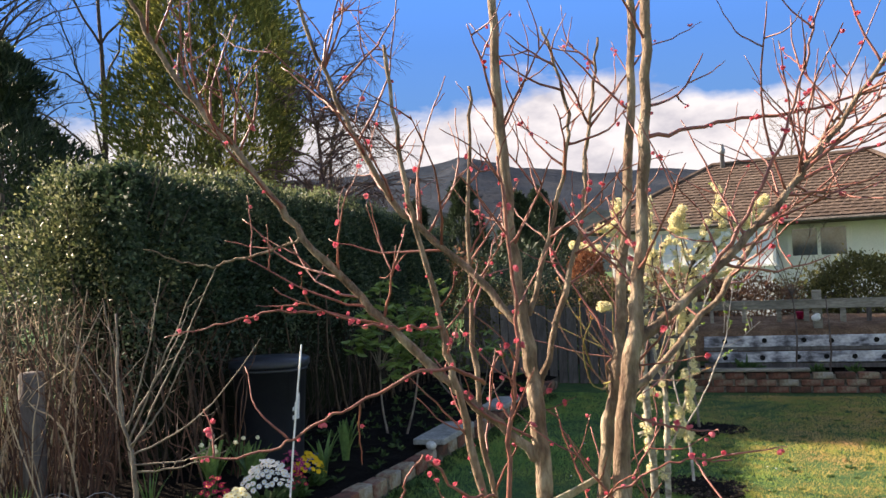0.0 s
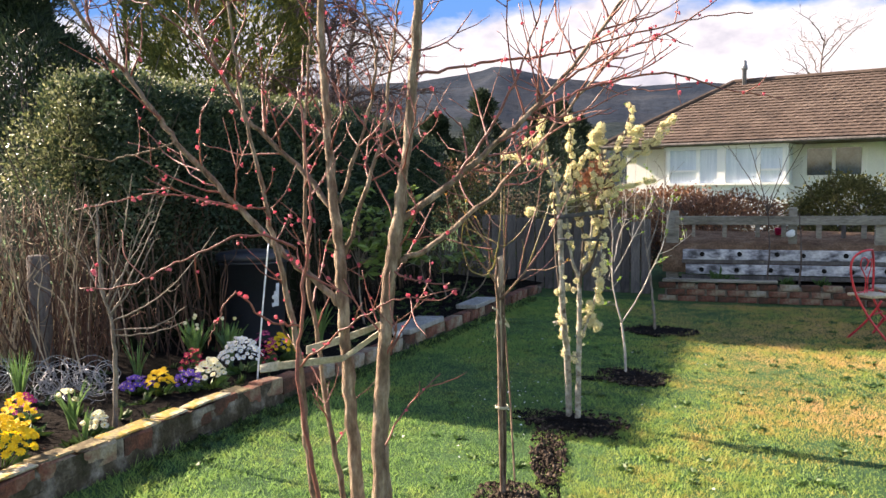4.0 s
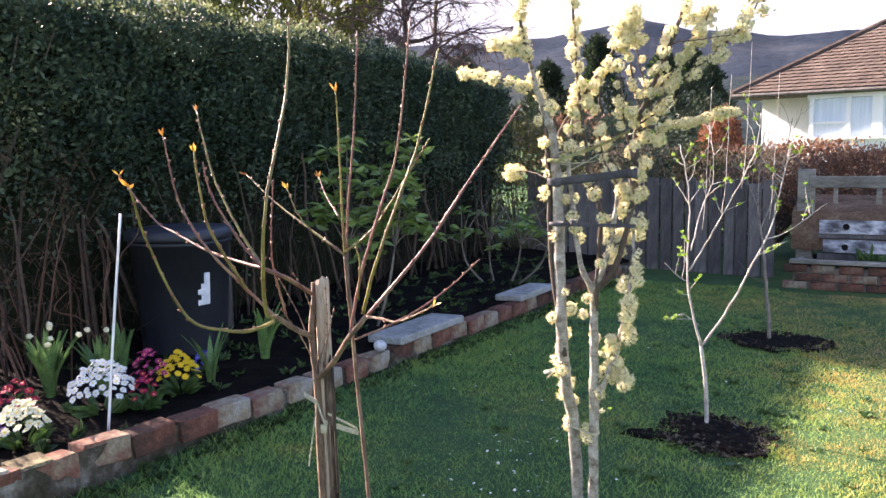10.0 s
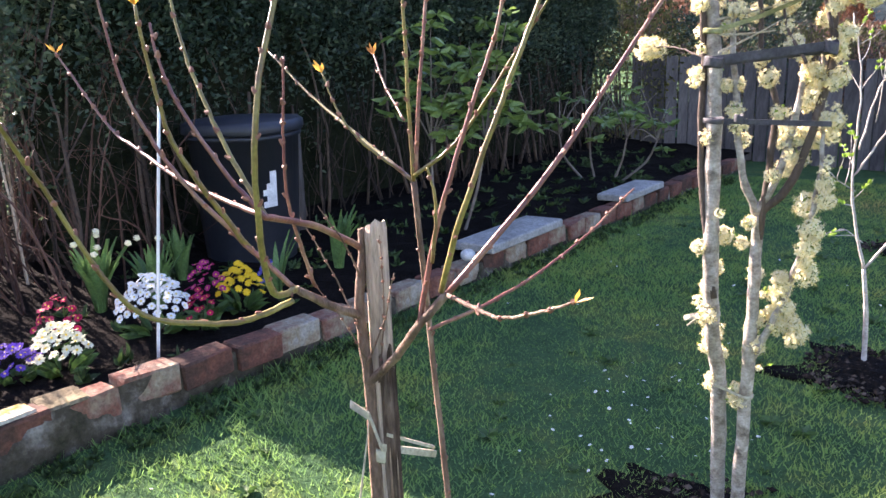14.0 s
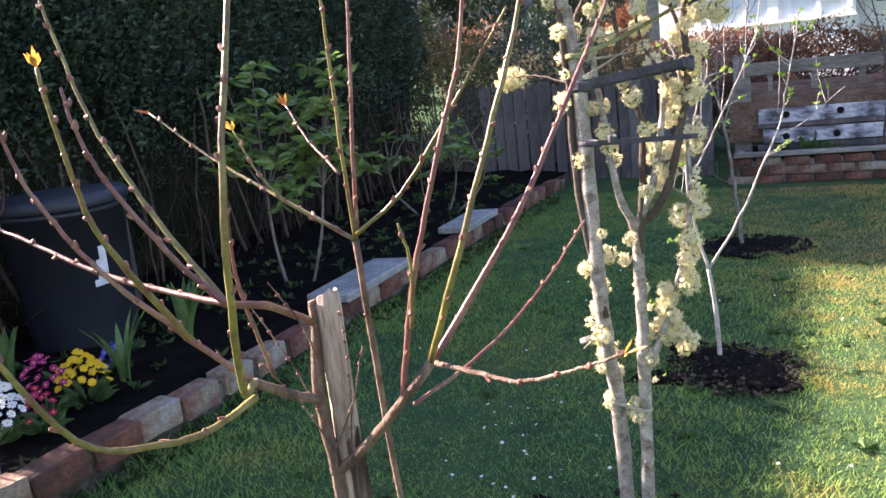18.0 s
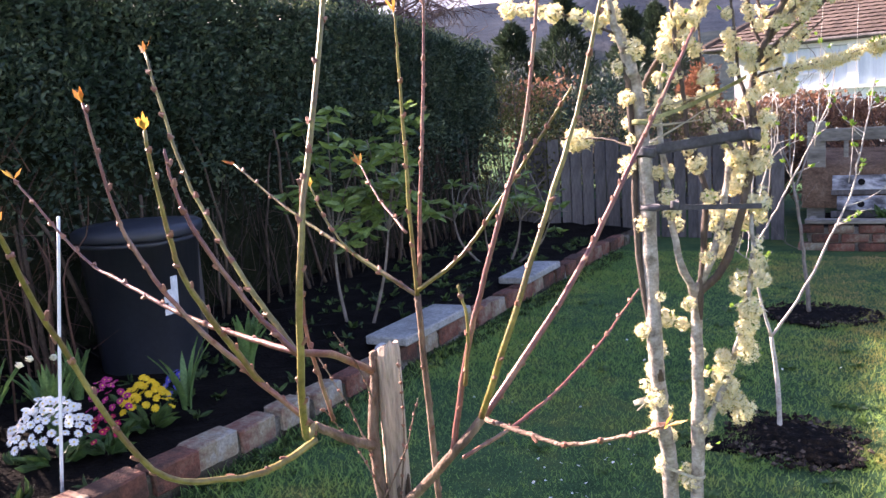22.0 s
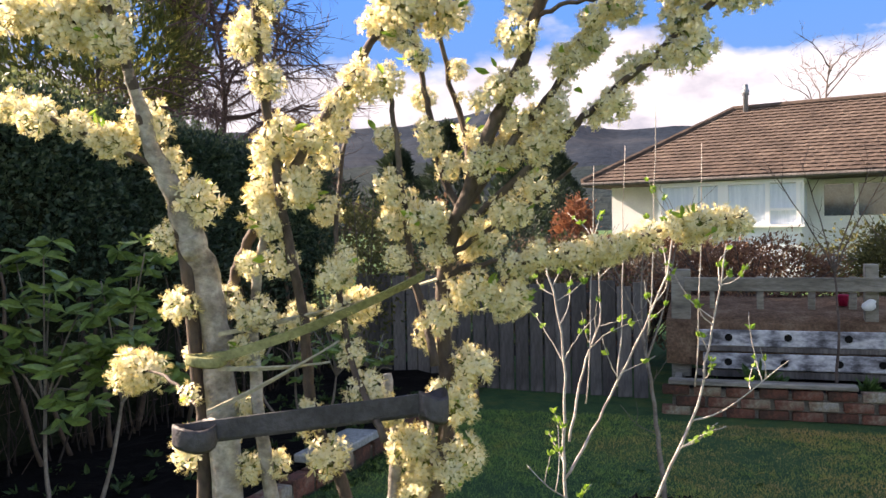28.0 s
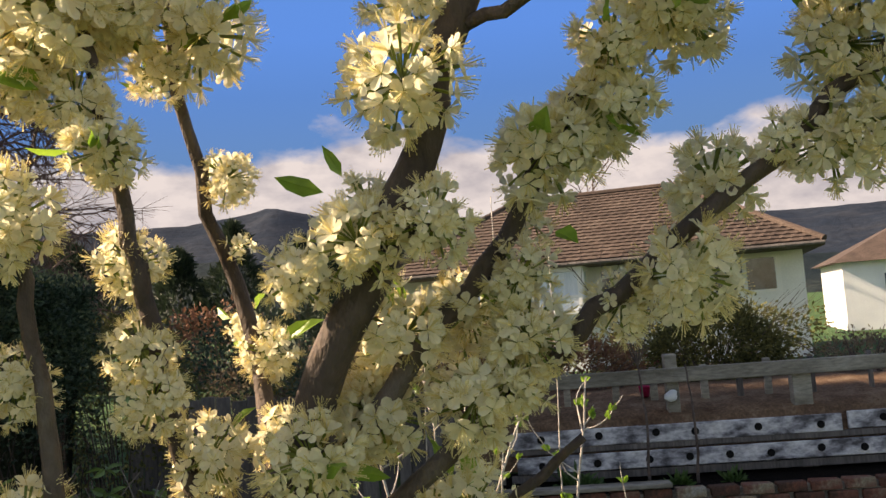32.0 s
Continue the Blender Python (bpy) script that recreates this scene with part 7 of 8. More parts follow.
def soil_patch(cx, cy, rx, ry, seed):
    rng = random.Random(seed)
    V, Fc = [], []
    rings, seg = 14, 56
    for i in range(rings + 1):
        for k in range(seg):
            a = 2 * math.pi * k / seg
            f = i / rings * 1.05
            dx, dy = math.cos(a) * f, math.sin(a) * f
            x, y = cx + dx * rx, cy + dy * ry
            q = 1 / (1 + 0.62 * noise.noise((x * 5, y * 5, cx)) + 0.25 * noise.noise((x * 17, y * 17, cx)))
            x, y = cx + dx * rx * q, cy + dy * ry * q
            h = 0.022 * max(0, 1 - f ** 3) + 0.016 * noise.noise((x * 22, y * 22, 1)) * (1 if f < 1 else 0) + 0.010 * noise.noise((x * 55, y * 55, 4)) * (1 if f < 1 else 0)
            h *= min(1.0, rx / 0.26)
            V.append((x, y, gz(x) + 0.006 * min(1.0, rx / 0.2) + h - (0.03 if i == rings else 0)))
    for i in range(rings):
        for k in range(seg):
            a, b = i * seg + k, i * seg + (k + 1) % seg
            Fc.append((a, a + seg, b + seg, b))
    return tagged(raw("soil_patch", V, Fc, SOIL, smooth=True), "bare dark crumbly soil dug round a tree", "soil", "soil patches", kind="structure")


for i, (cx, cy, rx, ry) in enumerate(PATCHES):
    soil_patch(cx, cy, rx, ry, i)

# ---- lawn blades ----
def blade_mat():
    m, nt, n, l, b = nodes_of("grass_blade")
    pos = n.new("ShaderNodeNewGeometry")
    big = noise_node(nt, pos.outputs["Position"], 0.9, 5, 0.6)
    mid = noise_node(nt, pos.outputs["Position"], 6, 5, 0.7)
    mixn = n.new("ShaderNodeMix")
    mixn.data_type = "RGBA"
    mixn.inputs["Factor"].default_value = 0.45
    l.new(big.outputs["Fac"], mixn.inputs["A"])
    l.new(mid.outputs["Fac"], mixn.inputs["B"])
    ad = n.new("ShaderNodeMath")
    ad.operation = "MULTIPLY_ADD"
    l.new(pos.outputs["Random Per Island"], ad.inputs[0])
    ad.inputs[1].default_value = 0.045
    l.new(mixn.outputs["Result"], ad.inputs[2])
    sb = n.new("ShaderNodeMath")
    sb.operation = "SUBTRACT"
    l.new(ad.outputs[0], sb.inputs[0])
    sb.inputs[1].default_value = 0.022
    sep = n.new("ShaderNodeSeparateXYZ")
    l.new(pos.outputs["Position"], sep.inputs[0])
    # Colour carries sunlit warmth and dry grass towards +x, shaded green near the hedge.
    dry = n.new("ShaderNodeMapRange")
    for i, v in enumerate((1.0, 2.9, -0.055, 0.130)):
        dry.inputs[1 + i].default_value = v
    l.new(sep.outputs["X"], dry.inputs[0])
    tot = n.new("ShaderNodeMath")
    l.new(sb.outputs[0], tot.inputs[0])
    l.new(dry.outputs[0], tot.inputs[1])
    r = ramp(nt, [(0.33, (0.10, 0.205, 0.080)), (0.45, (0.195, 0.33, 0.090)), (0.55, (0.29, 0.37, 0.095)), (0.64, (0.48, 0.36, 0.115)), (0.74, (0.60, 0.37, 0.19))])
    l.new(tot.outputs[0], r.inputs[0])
    l.new(r.outputs[0], b.inputs["Base Color"])
    b.inputs["Roughness"].default_value = 0.55
    b.inputs["Specular IOR Level"].default_value = 0.12
    tr = n.new("ShaderNodeBsdfTranslucent")
    l.new(r.outputs[0], tr.inputs[0])
    ms = n.new("ShaderNodeMixShader")
    ms.inputs[0].default_value = 0.48
    l.new(b.outputs[0], ms.inputs[1])
    l.new(tr.outputs[0], ms.inputs[2])
    l.new(ms.outputs[0], n["Material Output"].inputs[0])
    return m


def lawn_blades():
    rs = np.random.RandomState(5)
    N = 380000
    y = 0.6 + 10.0 * rs.rand(N) ** 1.2
    x = -1.2 + 7.2 * rs.rand(N)
    edge = -1.118 + 0.258 * (y - 2.93)
    keep = (x > edge + 0.015) & (x < 1.6 + 0.62 * (y + 0.6))
    keep &= rs.rand(N) < np.clip((y - 0.8) / 1.6, 0, 1)
    x, y = x[keep], y[keep]
    ok = np.ones(len(x), bool)
    for cx, cy, rx, ry in PATCHES:
        d = np.hypot((x - cx) / rx, (y - cy) / ry)
        ok &= (d > 1.0) | (rs.rand(len(x)) < np.clip((d - 0.62) * 2.0, 0, 1) * (0.25 + 0.75 * (np.sin(x * 31 + 3 * np.sin(y * 23)) * np.sin(y * 37) > -0.1)))
        if rx < 0.12:
            ok |= (d < 1.0) & (rs.rand(len(x)) < 0.2 + 0.6 * (np.sin(x * 47 + 2 * np.sin(y * 19)) * np.sin(y * 29 + 1) > -0.1))
    # the back bed's footprint stays clear
    ok &= ~((y > 10.42 - 0.204 * (x - 2.5)) & (x > 2.45))
    x, y = x[ok], y[ok]
    # ragged tufts along the rims of the dug patches
    for cx, cy, rx, ry in PATCHES[:5]:
        a, d = rs.rand(2600) * 6.283, 0.72 + 0.5 * rs.rand(2600)
        d = d + 0.18 * np.sin(3 * a + cx * 9) + 0.12 * np.sin(7 * a + cy * 5) + 0.08 * np.sin(13 * a)
        x, y = np.append(x, cx + np.cos(a) * d * rx), np.append(y, cy + np.sin(a) * d * ry)
    n = len(x)
    z = np.where(x < 1.2, -0.042 * (x - 1.2), -0.031 * (np.clip(x, 1.2, 2.7) - 1.2))
    tuft = 0.5 + 0.5 * np.sin(x * 9.1 + 2 * np.sin(y * 6.3)) * np.sin(y * 8.3 + 1.7 * np.sin(x * 5.1))
    h = (0.009 + 0.015 * rs.rand(n)) * (0.6 + 0.9 * tuft)
    near = np.clip(1 - (x - (-1.118 + 0.258 * (y - 2.93))) / 0.75, 0, 1)
    h *= 1 + 1.7 * near * rs.rand(n) ** 2
    a = rs.rand(n) * 6.283
    lean = 0.3 + rs.rand(n) * 1.3
    b = rs.rand(n) * 6.283
    w = 0.0022 + 0.0022 * rs.rand(n)
    V = np.empty((n, 3, 3))
    V[:, 0] = np.stack([x - np.cos(a) * w, y - np.sin(a) * w, z - 0.004], 1)
    V[:, 1] = np.stack([x + np.cos(a) * w, y + np.sin(a) * w, z - 0.004], 1)
    V[:, 2] = np.stack([x + np.cos(b) * lean * h, y + np.sin(b) * lean * h, z + h], 1)
    me = bpy.data.meshes.new("lawn_blades")
    me.vertices.add(n * 3)
    me.vertices.foreach_set("co", V.reshape(-1))
    me.loops.add(n * 3)
    me.loops.foreach_set("vertex_index", np.arange(n * 3))
    me.polygons.add(n)
    me.polygons.foreach_set("loop_start", np.arange(n) * 3)
    me.update()
    me.validate()
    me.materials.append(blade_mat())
    return tagged(new("lawn_grass", me), "short mown grass, shade green and sunlit yellow painted across it, with dry patches", "grass", kind="stuff")


lawn_blades()


def lawn_weeds():
    """Flat broad-leaved weeds and tiny daisies in the lawn."""
    rng = random.Random(101)
    V, Fc = [], []
    for _ in range(520):
        y = 2.6 + 6.5 * rng.random() ** 1.3
        x = rng.uniform(wall_x(y) + 0.1, 1.6 + 0.55 * y)
        if bare(x, y) < 1 or (x < 1.4 and rng.random() < 0.6):
            continue
        k = rng.uniform(0.6, 1.6)
        for i in range(7):
            a = i * 0.9 + rng.uniform(-0.2, 0.2)
            d = Vector((math.cos(a), math.sin(a), rng.uniform(0.15, 0.6))).normalized()
            leaf_blade(V, Fc, Vector((x, y, gz(x) + 0.004)), d, 0.032 * k, 0.0085 * k, rng)
    tagged(raw("lawn_weeds", V, Fc, LEAF_FLOWER), "flat green rosettes of lawn weeds", "weeds", kind="stuff")
    me = bloom_mesh(0.011, F_WHITE, 5)
    for k in range(90):
        if k < 55:
            x, y = rng.gauss(0.92, 0.22), rng.gauss(5.35, 0.32)
        else:
            y = rng.uniform(3.2, 8)
            x = rng.uniform(wall_x(y) + 0.2, 2.6)
        if bare(x, y) < 1.05:
            continue
        d = new("daisy", me)
        tagged(d, "tiny white daisy in the shaded lawn", "daisy", "daisies in the lawn")
        s = rng.uniform(0.4, 0.75)
        d.matrix_world = Matrix.Translation((x, y, gz(x) + 0.026)) @ Euler((rng.uniform(-0.5, 0.5), rng.uniform(-0.5, 0.5), 0)).to_matrix().to_4x4() @ Matrix.Diagonal((s, s, s, 1))


lawn_weeds()


CLOD = mat("dry_soil_crumb", [(0.3, (0.018, 0.013, 0.010)), (0.6, (0.045, 0.033, 0.025)), (0.8, (0.13, 0.10, 0.075))], 9, 60, 0.95, 0.6, 0.1, vary=0.6, islands=True)


def dug_clods():
    rng = random.Random(102)
    V, Fc = [], []
    for _ in range(2200):
        cx, cy, rx, ry = rng.choice(PATCHES[:5])
        a, r = 6.28 * rng.random(), math.sqrt(rng.random()) * 1.2
        x, y = cx + math.cos(a) * r * rx, cy + math.sin(a) * r * ry
        s = rng.uniform(0.004, 0.017)
        c = Vector((x, y, gz(x) + 0.02))
        b = len(V)
        for dx, dy, dz in ((1, 0, 0), (-1, 0, 0), (0, 1, 0), (0, -1, 0), (0, 0, 1), (0, 0, -1)):
            V.append(c + Vector((dx, dy, dz * 0.8)) * s * rng.uniform(0.6, 1.3))
        for f in ((0, 2, 4), (2, 1, 4), (1, 3, 4), (3, 0, 4), (2, 0, 5), (1, 2, 5), (3, 1, 5), (0, 3, 5)):
            Fc.append(tuple(b + i for i in f))
    tagged(raw("soil_clods", V, Fc, CLOD), "loose crumbs of dark soil", "soil", kind="stuff")


dug_clods()


# ---- red folding chair and table ----
RED_METAL = mat("red_painted_steel", [(0.3, (0.50, 0.02, 0.035)), (0.7, (0.66, 0.045, 0.06))], 10, 60, 0.4, 0.05, 0.5, dark=0.85)
SEAT_WOOD = mat("pale_seat_wood", [(0.3, (0.42, 0.34, 0.22)), (0.7, (0.60, 0.52, 0.36))], 6, 60, 0.6, 0.2, 0.3)


def bistro_chair():
    c = thing("folding_chair", (4.10, 8.06, gz(4.10)), "red steel folding bistro chair with oval back", "chair")

    def rod(name, pts, r=0.011, parent=c, per=5):
        V, Fc = [], []
        tube(V, Fc, spline(pts, per), r, r, 7)
        return raw(name, V, Fc, RED_METAL, parent, smooth=True)

    back = rod("back_hoop", [(-0.10, -0.16, 0.40), (-0.17, -0.18, 0.62), (-0.17, -0.19, 0.78), (-0.10, -0.20, 0.86), (0.0, -0.18, 0.88), (0.08, 0.0, 0.84), (0.12, 0.08, 0.74), (0.13, 0.10, 0.58), (0.13, 0.12, 0.40)])
    rod("back_scroll", [(0.0, -0.04, 0.44), (0.0, -0.06, 0.60), (-0.06, -0.10, 0.72), (-0.04, -0.10, 0.80), (0.02, -0.06, 0.76), (0.0, -0.05, 0.68)], 0.006, back)
    rod("back_scroll", [(0.03, -0.02, 0.44), (0.03, -0.04, 0.60), (0.07, 0.0, 0.70), (0.07, 0.0, 0.78), (0.03, -0.03, 0.74)], 0.006, back)
    rod("back_bar", [(-0.10, -0.16, 0.47), (0.0, -0.05, 0.47), (0.13, 0.11, 0.47)], 0.007, back)
    rod("leg", [(-0.12, -0.16, 0.46), (0.0, -0.20, 0.22), (0.16, -0.24, 0.0)])
    rod("leg", [(0.10, -0.20, 0.40), (0.0, -0.12, 0.20), (-0.13, 0.02, 0.0)])
    rod("leg", [(0.12, 0.14, 0.46), (0.24, 0.18, 0.22), (0.44, 0.16, 0.0)])
    rod("leg", [(0.36, 0.16, 0.32), (0.28, 0.20, 0.18), (0.20, 0.28, 0.0)])
    rod("stretcher", [(-0.02, -0.16, 0.24), (0.12, 0.02, 0.24), (0.26, 0.19, 0.24)], 0.007)
    bm = bmesh.new()
    box(bm, 0.06, -0.04, 0.435, 0.30, 0.30, 0.030, Matrix.Rotation(0.5, 4, "Z"), bev=0.008)
    part("seat", bm, SEAT_WOOD, c, "pale slatted wooden seat")
    t = thing("folding_table", (4.62, 8.45, gz(4.6)), "grey-topped folding garden table on red crossed legs", "table")
    bm = bmesh.new()
    box(bm, 0, 0, 0.45, 0.50, 0.38, 0.03, bev=0.006)
    part("tabletop", bm, WOOD_GREY, t, "weathered grey wooden top")
    for s in (-0.15, 0.15):
        rod("leg", [(-0.19, s, 0.436), (0.0, s, 0.22), (0.19, s, 0.0)], 0.009, t)
        rod("leg", [(0.19, s + 0.02, 0.436), (0.0, s + 0.02, 0.22), (-0.19, s + 0.02, 0.0)], 0.009, t)


bistro_chair()
GREEN_METAL = mat("green_painted_steel", [(0.3, (0.02, 0.07, 0.045)), (0.7, (0.04, 0.11, 0.07))], 10, 60, 0.45, 0.1, 0.5, dark=0.8)


def green_stand():
    """The foot of a low green metal stand in the grass."""
    t = thing("metal_stand", (4.62, 7.98, gz(4.6)), "foot of a low dark green metal stand on the lawn", "stand")
    for name, pts in (("foot_bar", [(-0.16, -0.10, 0.02), (-0.10, -0.05, 0.09), (0.25, 0.25, 0.12), (0.75, 0.60, 0.13)]), ("leg", [(-0.16, -0.10, 0.0), (-0.15, -0.09, 0.05), (-0.10, -0.05, 0.09)]), ("leg", [(0.10, 0.12, 0.0), (0.10, 0.12, 0.06), (0.09, 0.11, 0.108)])):
        V, Fc = [], []
        tube(V, Fc, spline(pts, 4), 0.014, 0.014, 7)
        raw(name, V, Fc, GREEN_METAL, t, smooth=True)


green_stand()

# ---- ornaments, stakes and plants along the back fence ----
bm = bmesh.new()
bmesh.ops.create_uvsphere(bm, u_segments=12, v_segments=8, radius=0.045)
for v in bm.verts:
    v.co = Vector((v.co.x * 1.3 + (0.02 if v.co.z > 0.02 else 0), v.co.y * 0.8, v.co.z * (1.4 if v.co.z > 0 else 0.9)))
ob = part("bird_ornament", bm, F_WHITE, smooth=True)
ob.location = bpos(1.47, 0.635, 0.81)
tagged(ob, "small white bird ornament fixed to a fence post", "ornament")
bm = bmesh.new()
round_prof(bm, [(0.035, 0.0), (0.05, 0.08), (0.055, 0.09), (0.05, 0.10)], 14)
ob = part("flower_pot", bm, F_RED, smooth=True)
ob.location = bpos(1.35, 1.15, 0.77)
tagged(ob, "small red pot on the mulch bank", "pot")
for k, (u, h) in enumerate(((1.19, 1.15), (1.56, 0.95), (3.4, 1.0))):
    rng = random.Random(140 + k)
    t = tree("espalier_sapling", bpos(u, 0.32, 0.17), "thin bare fruit sapling in the brick bed")
    b = bpos(u, 0.32, 0.17)
    pts = limb("trunk", [b, b + Vector((0.02, 0, h * 0.5)), b + Vector((-0.01, 0.02, h))], 0.014, 0.006, BARK_FAR, t, rng, 6, 5, 0.06, 0.006)[1]
    if k == 0:
        for dx in (-0.55, 0.5, -0.25, 0.3):
            e = pts[-1] + Vector((dx, 0, rng.uniform(0.5, 0.8)))
            q = limb("branch", [pts[-3], pts[-1] + Vector((dx * 0.3, 0, 0.15)), e], 0.008, 0.003, BARK_FAR, t, rng, 5, 5, 0.06, 0.006)[1]
            twig_system(t, q, rng, 4, 0.3, 0.003, BARK_FAR, None, 0.5)
rng = random.Random(150)
for k, (u, n, s) in enumerate(((0.60, 0.30, 1.15), (0.72, 0.28, 0.9), (0.30, 0.30, 0.5), (1.40, 0.30, 0.8), (1.82, 0.3, 0.75))):
    p = bpos(u, n, 0.17)
    g = thing("leafy_plant", p, "bright green leafy plant growing in the brick bed", "plant", "plants in the back bed")
    V, Fc = [], []
    for _ in range(60):
        d = Vector((rng.gauss(0, 1), rng.gauss(0, 1), rng.uniform(0.3, 1.6))).normalized()
        leaf_blade(V, Fc, d * rng.uniform(0.0, 0.10) * s, d, rng.uniform(0.07, 0.14) * s, rng.uniform(0.012, 0.024) * s, rng)
    raw("foliage", V, Fc, LEAF_FLOWER, g, kind="stuff")

# ---- shrubs beyond the fence ----
LEAF_RUSSET = mat("russet_hedge_leaf", [(0.3, (0.17, 0.075, 0.045)), (0.7, (0.36, 0.19, 0.11))], 4, 40, 0.6, 0.1, 0.3, vary=0.4, glow=0.2, islands=True)
LEAF_BROWN = mat("brown_winter_leaf", [(0.3, (0.15, 0.11, 0.07)), (0.7, (0.30, 0.24, 0.16))], 4, 40, 0.7, 0.1, 0.2, vary=0.4, glow=0.2, islands=True)
LEAF_BUSH = mat("olive_bush_leaf", [(0.3, (0.075, 0.080, 0.028)), (0.7, (0.20, 0.185, 0.065))], 4, 40, 0.7, 0.1, 0.15, vary=0.4, glow=0.25, islands=True)
# Hedge leaf at the near end, with sunlight put into its pale colour.
LEAF_END_LIT = mat("lit_hedge_end_leaf", [(0.3, (0.06, 0.085, 0.035)), (0.55, (0.15, 0.17, 0.07)), (0.75, (0.42, 0.42, 0.22))], 9, 40, 0.35, 0.1, 0.5, vary=0.5, glow=0.35, islands=True)
LEAF_DARK = mat("dark_conifer_leaf", [(0.3, (0.016, 0.034, 0.020)), (0.7, (0.052, 0.078, 0.040))], 2, 20, 0.6, 0.1, 0.3, vary=0.4, glow=0.2, islands=True)
LEAF_CYPRESS = mat("olive_cypress_leaf", [(0.3, (0.13, 0.15, 0.045)), (0.55, (0.26, 0.27, 0.075)), (0.75, (0.44, 0.41, 0.12))], 0.9, 14, 0.6, 0.1, 0.3, vary=0.35, glow=0.5, islands=True)


def bush(name, at, rx, ry, rz, num, size, material, label, seed, twigs=0, twig_mat=None, bare_below=0.0):
    rng = random.Random(seed)
    t = tree(name, at, label, "shrub")
    spots = []
    for _ in range(num):
        d = Vector((rng.gauss(0, 1), rng.gauss(0, 1), rng.gauss(0, 1))).normalized()
        lump = 0.78 + 0.30 * noise.noise((d.x * 2.2 + seed, d.y * 2.2, d.z * 2.2)) + rng.gauss(0, 0.10)
        p = Vector((d.x * rx, d.y * ry, d.z * rz)) * lump + Vector((0, 0, rz * 0.9))
        if p.z > bare_below * rng.uniform(0.85, 1.1):
            spots.append((p, d))
    leaf_cloud("foliage", spots, size, material, t, rng)
    V, Fc = [], []
    for _ in range(twigs):
        e = Vector((rng.uniform(-rx, rx) * 1.05, rng.uniform(-ry, ry), rz * rng.uniform(0.7, 2.1)))
        m = Vector((e.x * 0.5 + rng.uniform(-0.1, 0.1) * rx, e.y * 0.5, e.z * 0.5))
        tube(V, Fc, [Vector((e.x * 0.25, e.y * 0.2, 0)), m, e], 0.010, 0.003, 4)
    if V:
        raw("twig_mass", V, Fc, twig_mat or BARK_FAR, t, kind="stuff")
    return t


bush("russet_hedge", (3.75, 12.9, 0.30), 1.25, 0.4, 0.56, 11000, 0.045, LEAF_RUSSET, "low twiggy russet hedge beyond the fence", 161, 90)
bush("olive_shrub", (5.55, 12.9, 0.50), 0.80, 0.55, 0.58, 12000, 0.050, LEAF_BUSH, "rounded olive-green shrub beyond the fence", 162, 30)
bush("olive_shrub", (6.95, 12.4, 0.40), 0.7, 0.5, 0.40, 2600, 0.045, LEAF_BROWN, "twiggy olive shrub beyond the fence", 163, 50)
bush("russet_hedge", (2.5, 13.3, 0.10), 0.8, 0.5, 0.55, 1600, 0.06, LEAF_RUSSET, "tangled brown shrub beside the fence corner", 164, 110)
bush("garden_shrub", (0.6, 12.6, 0.0), 0.9, 0.6, 0.95, 5200, 0.05, LEAF_HEDGE, "dark evergreen shrub in the far corner", 165, 30)
bush("garden_shrub", (-0.35, 11.9, 0.0), 0.8, 0.6, 0.98, 5200, 0.05, LEAF_BUSH, "olive-green shrub at the end of the hedge", 166, 30)
bush("garden_shrub", (1.6, 14.0, 0.0), 1.1, 0.6, 0.75, 4200, 0.06, LEAF_BUSH, "pale olive shrub behind the corner fence", 167, 90)
bush("garden_shrub", (8.4, 12.5, 0.2), 0.8, 0.6, 0.6, 2400, 0.06, LEAF_BUSH, "rounded shrub further along the fence", 168, 30)
bush("garden_shrub", (3.6, 20.0, -0.1), 2.6, 1.0, 0.80, 12000, 0.10, LEAF_RUSSET, "brown winter shrubs before the house", 169, 40)
bush("garden_shrub", (8.5, 19.5, 0.0), 2.6, 1.0, 0.85, 4200, 0.09, LEAF_BUSH, "row of shrubs before the house wall", 170, 90)


LEAF_ORANGE = mat("orange_russet_leaf", [(0.3, (0.17, 0.065, 0.035)), (0.7, (0.34, 0.145, 0.075))], 4, 40, 0.6, 0.1, 0.3, vary=0.4, glow=0.3, islands=True)
bush("russet_bush", (2.30, 22.0, 0.0), 0.50, 0.5, 1.18, 4200, 0.09, LEAF_ORANGE, "orange-russet bush beside the house corner", 173, 40)
bush("garden_shrub", (0.7, 19.0, -0.1), 1.5, 0.8, 0.80, 5200, 0.08, LEAF_BROWN, "pale brown winter shrubs behind the corner fence", 174, 200)
bush("garden_shrub", (2.7, 18.2, -0.1), 1.2, 0.7, 0.74, 4200, 0.08, LEAF_BROWN, "pale brown winter shrubs beyond the back fence", 175, 200)


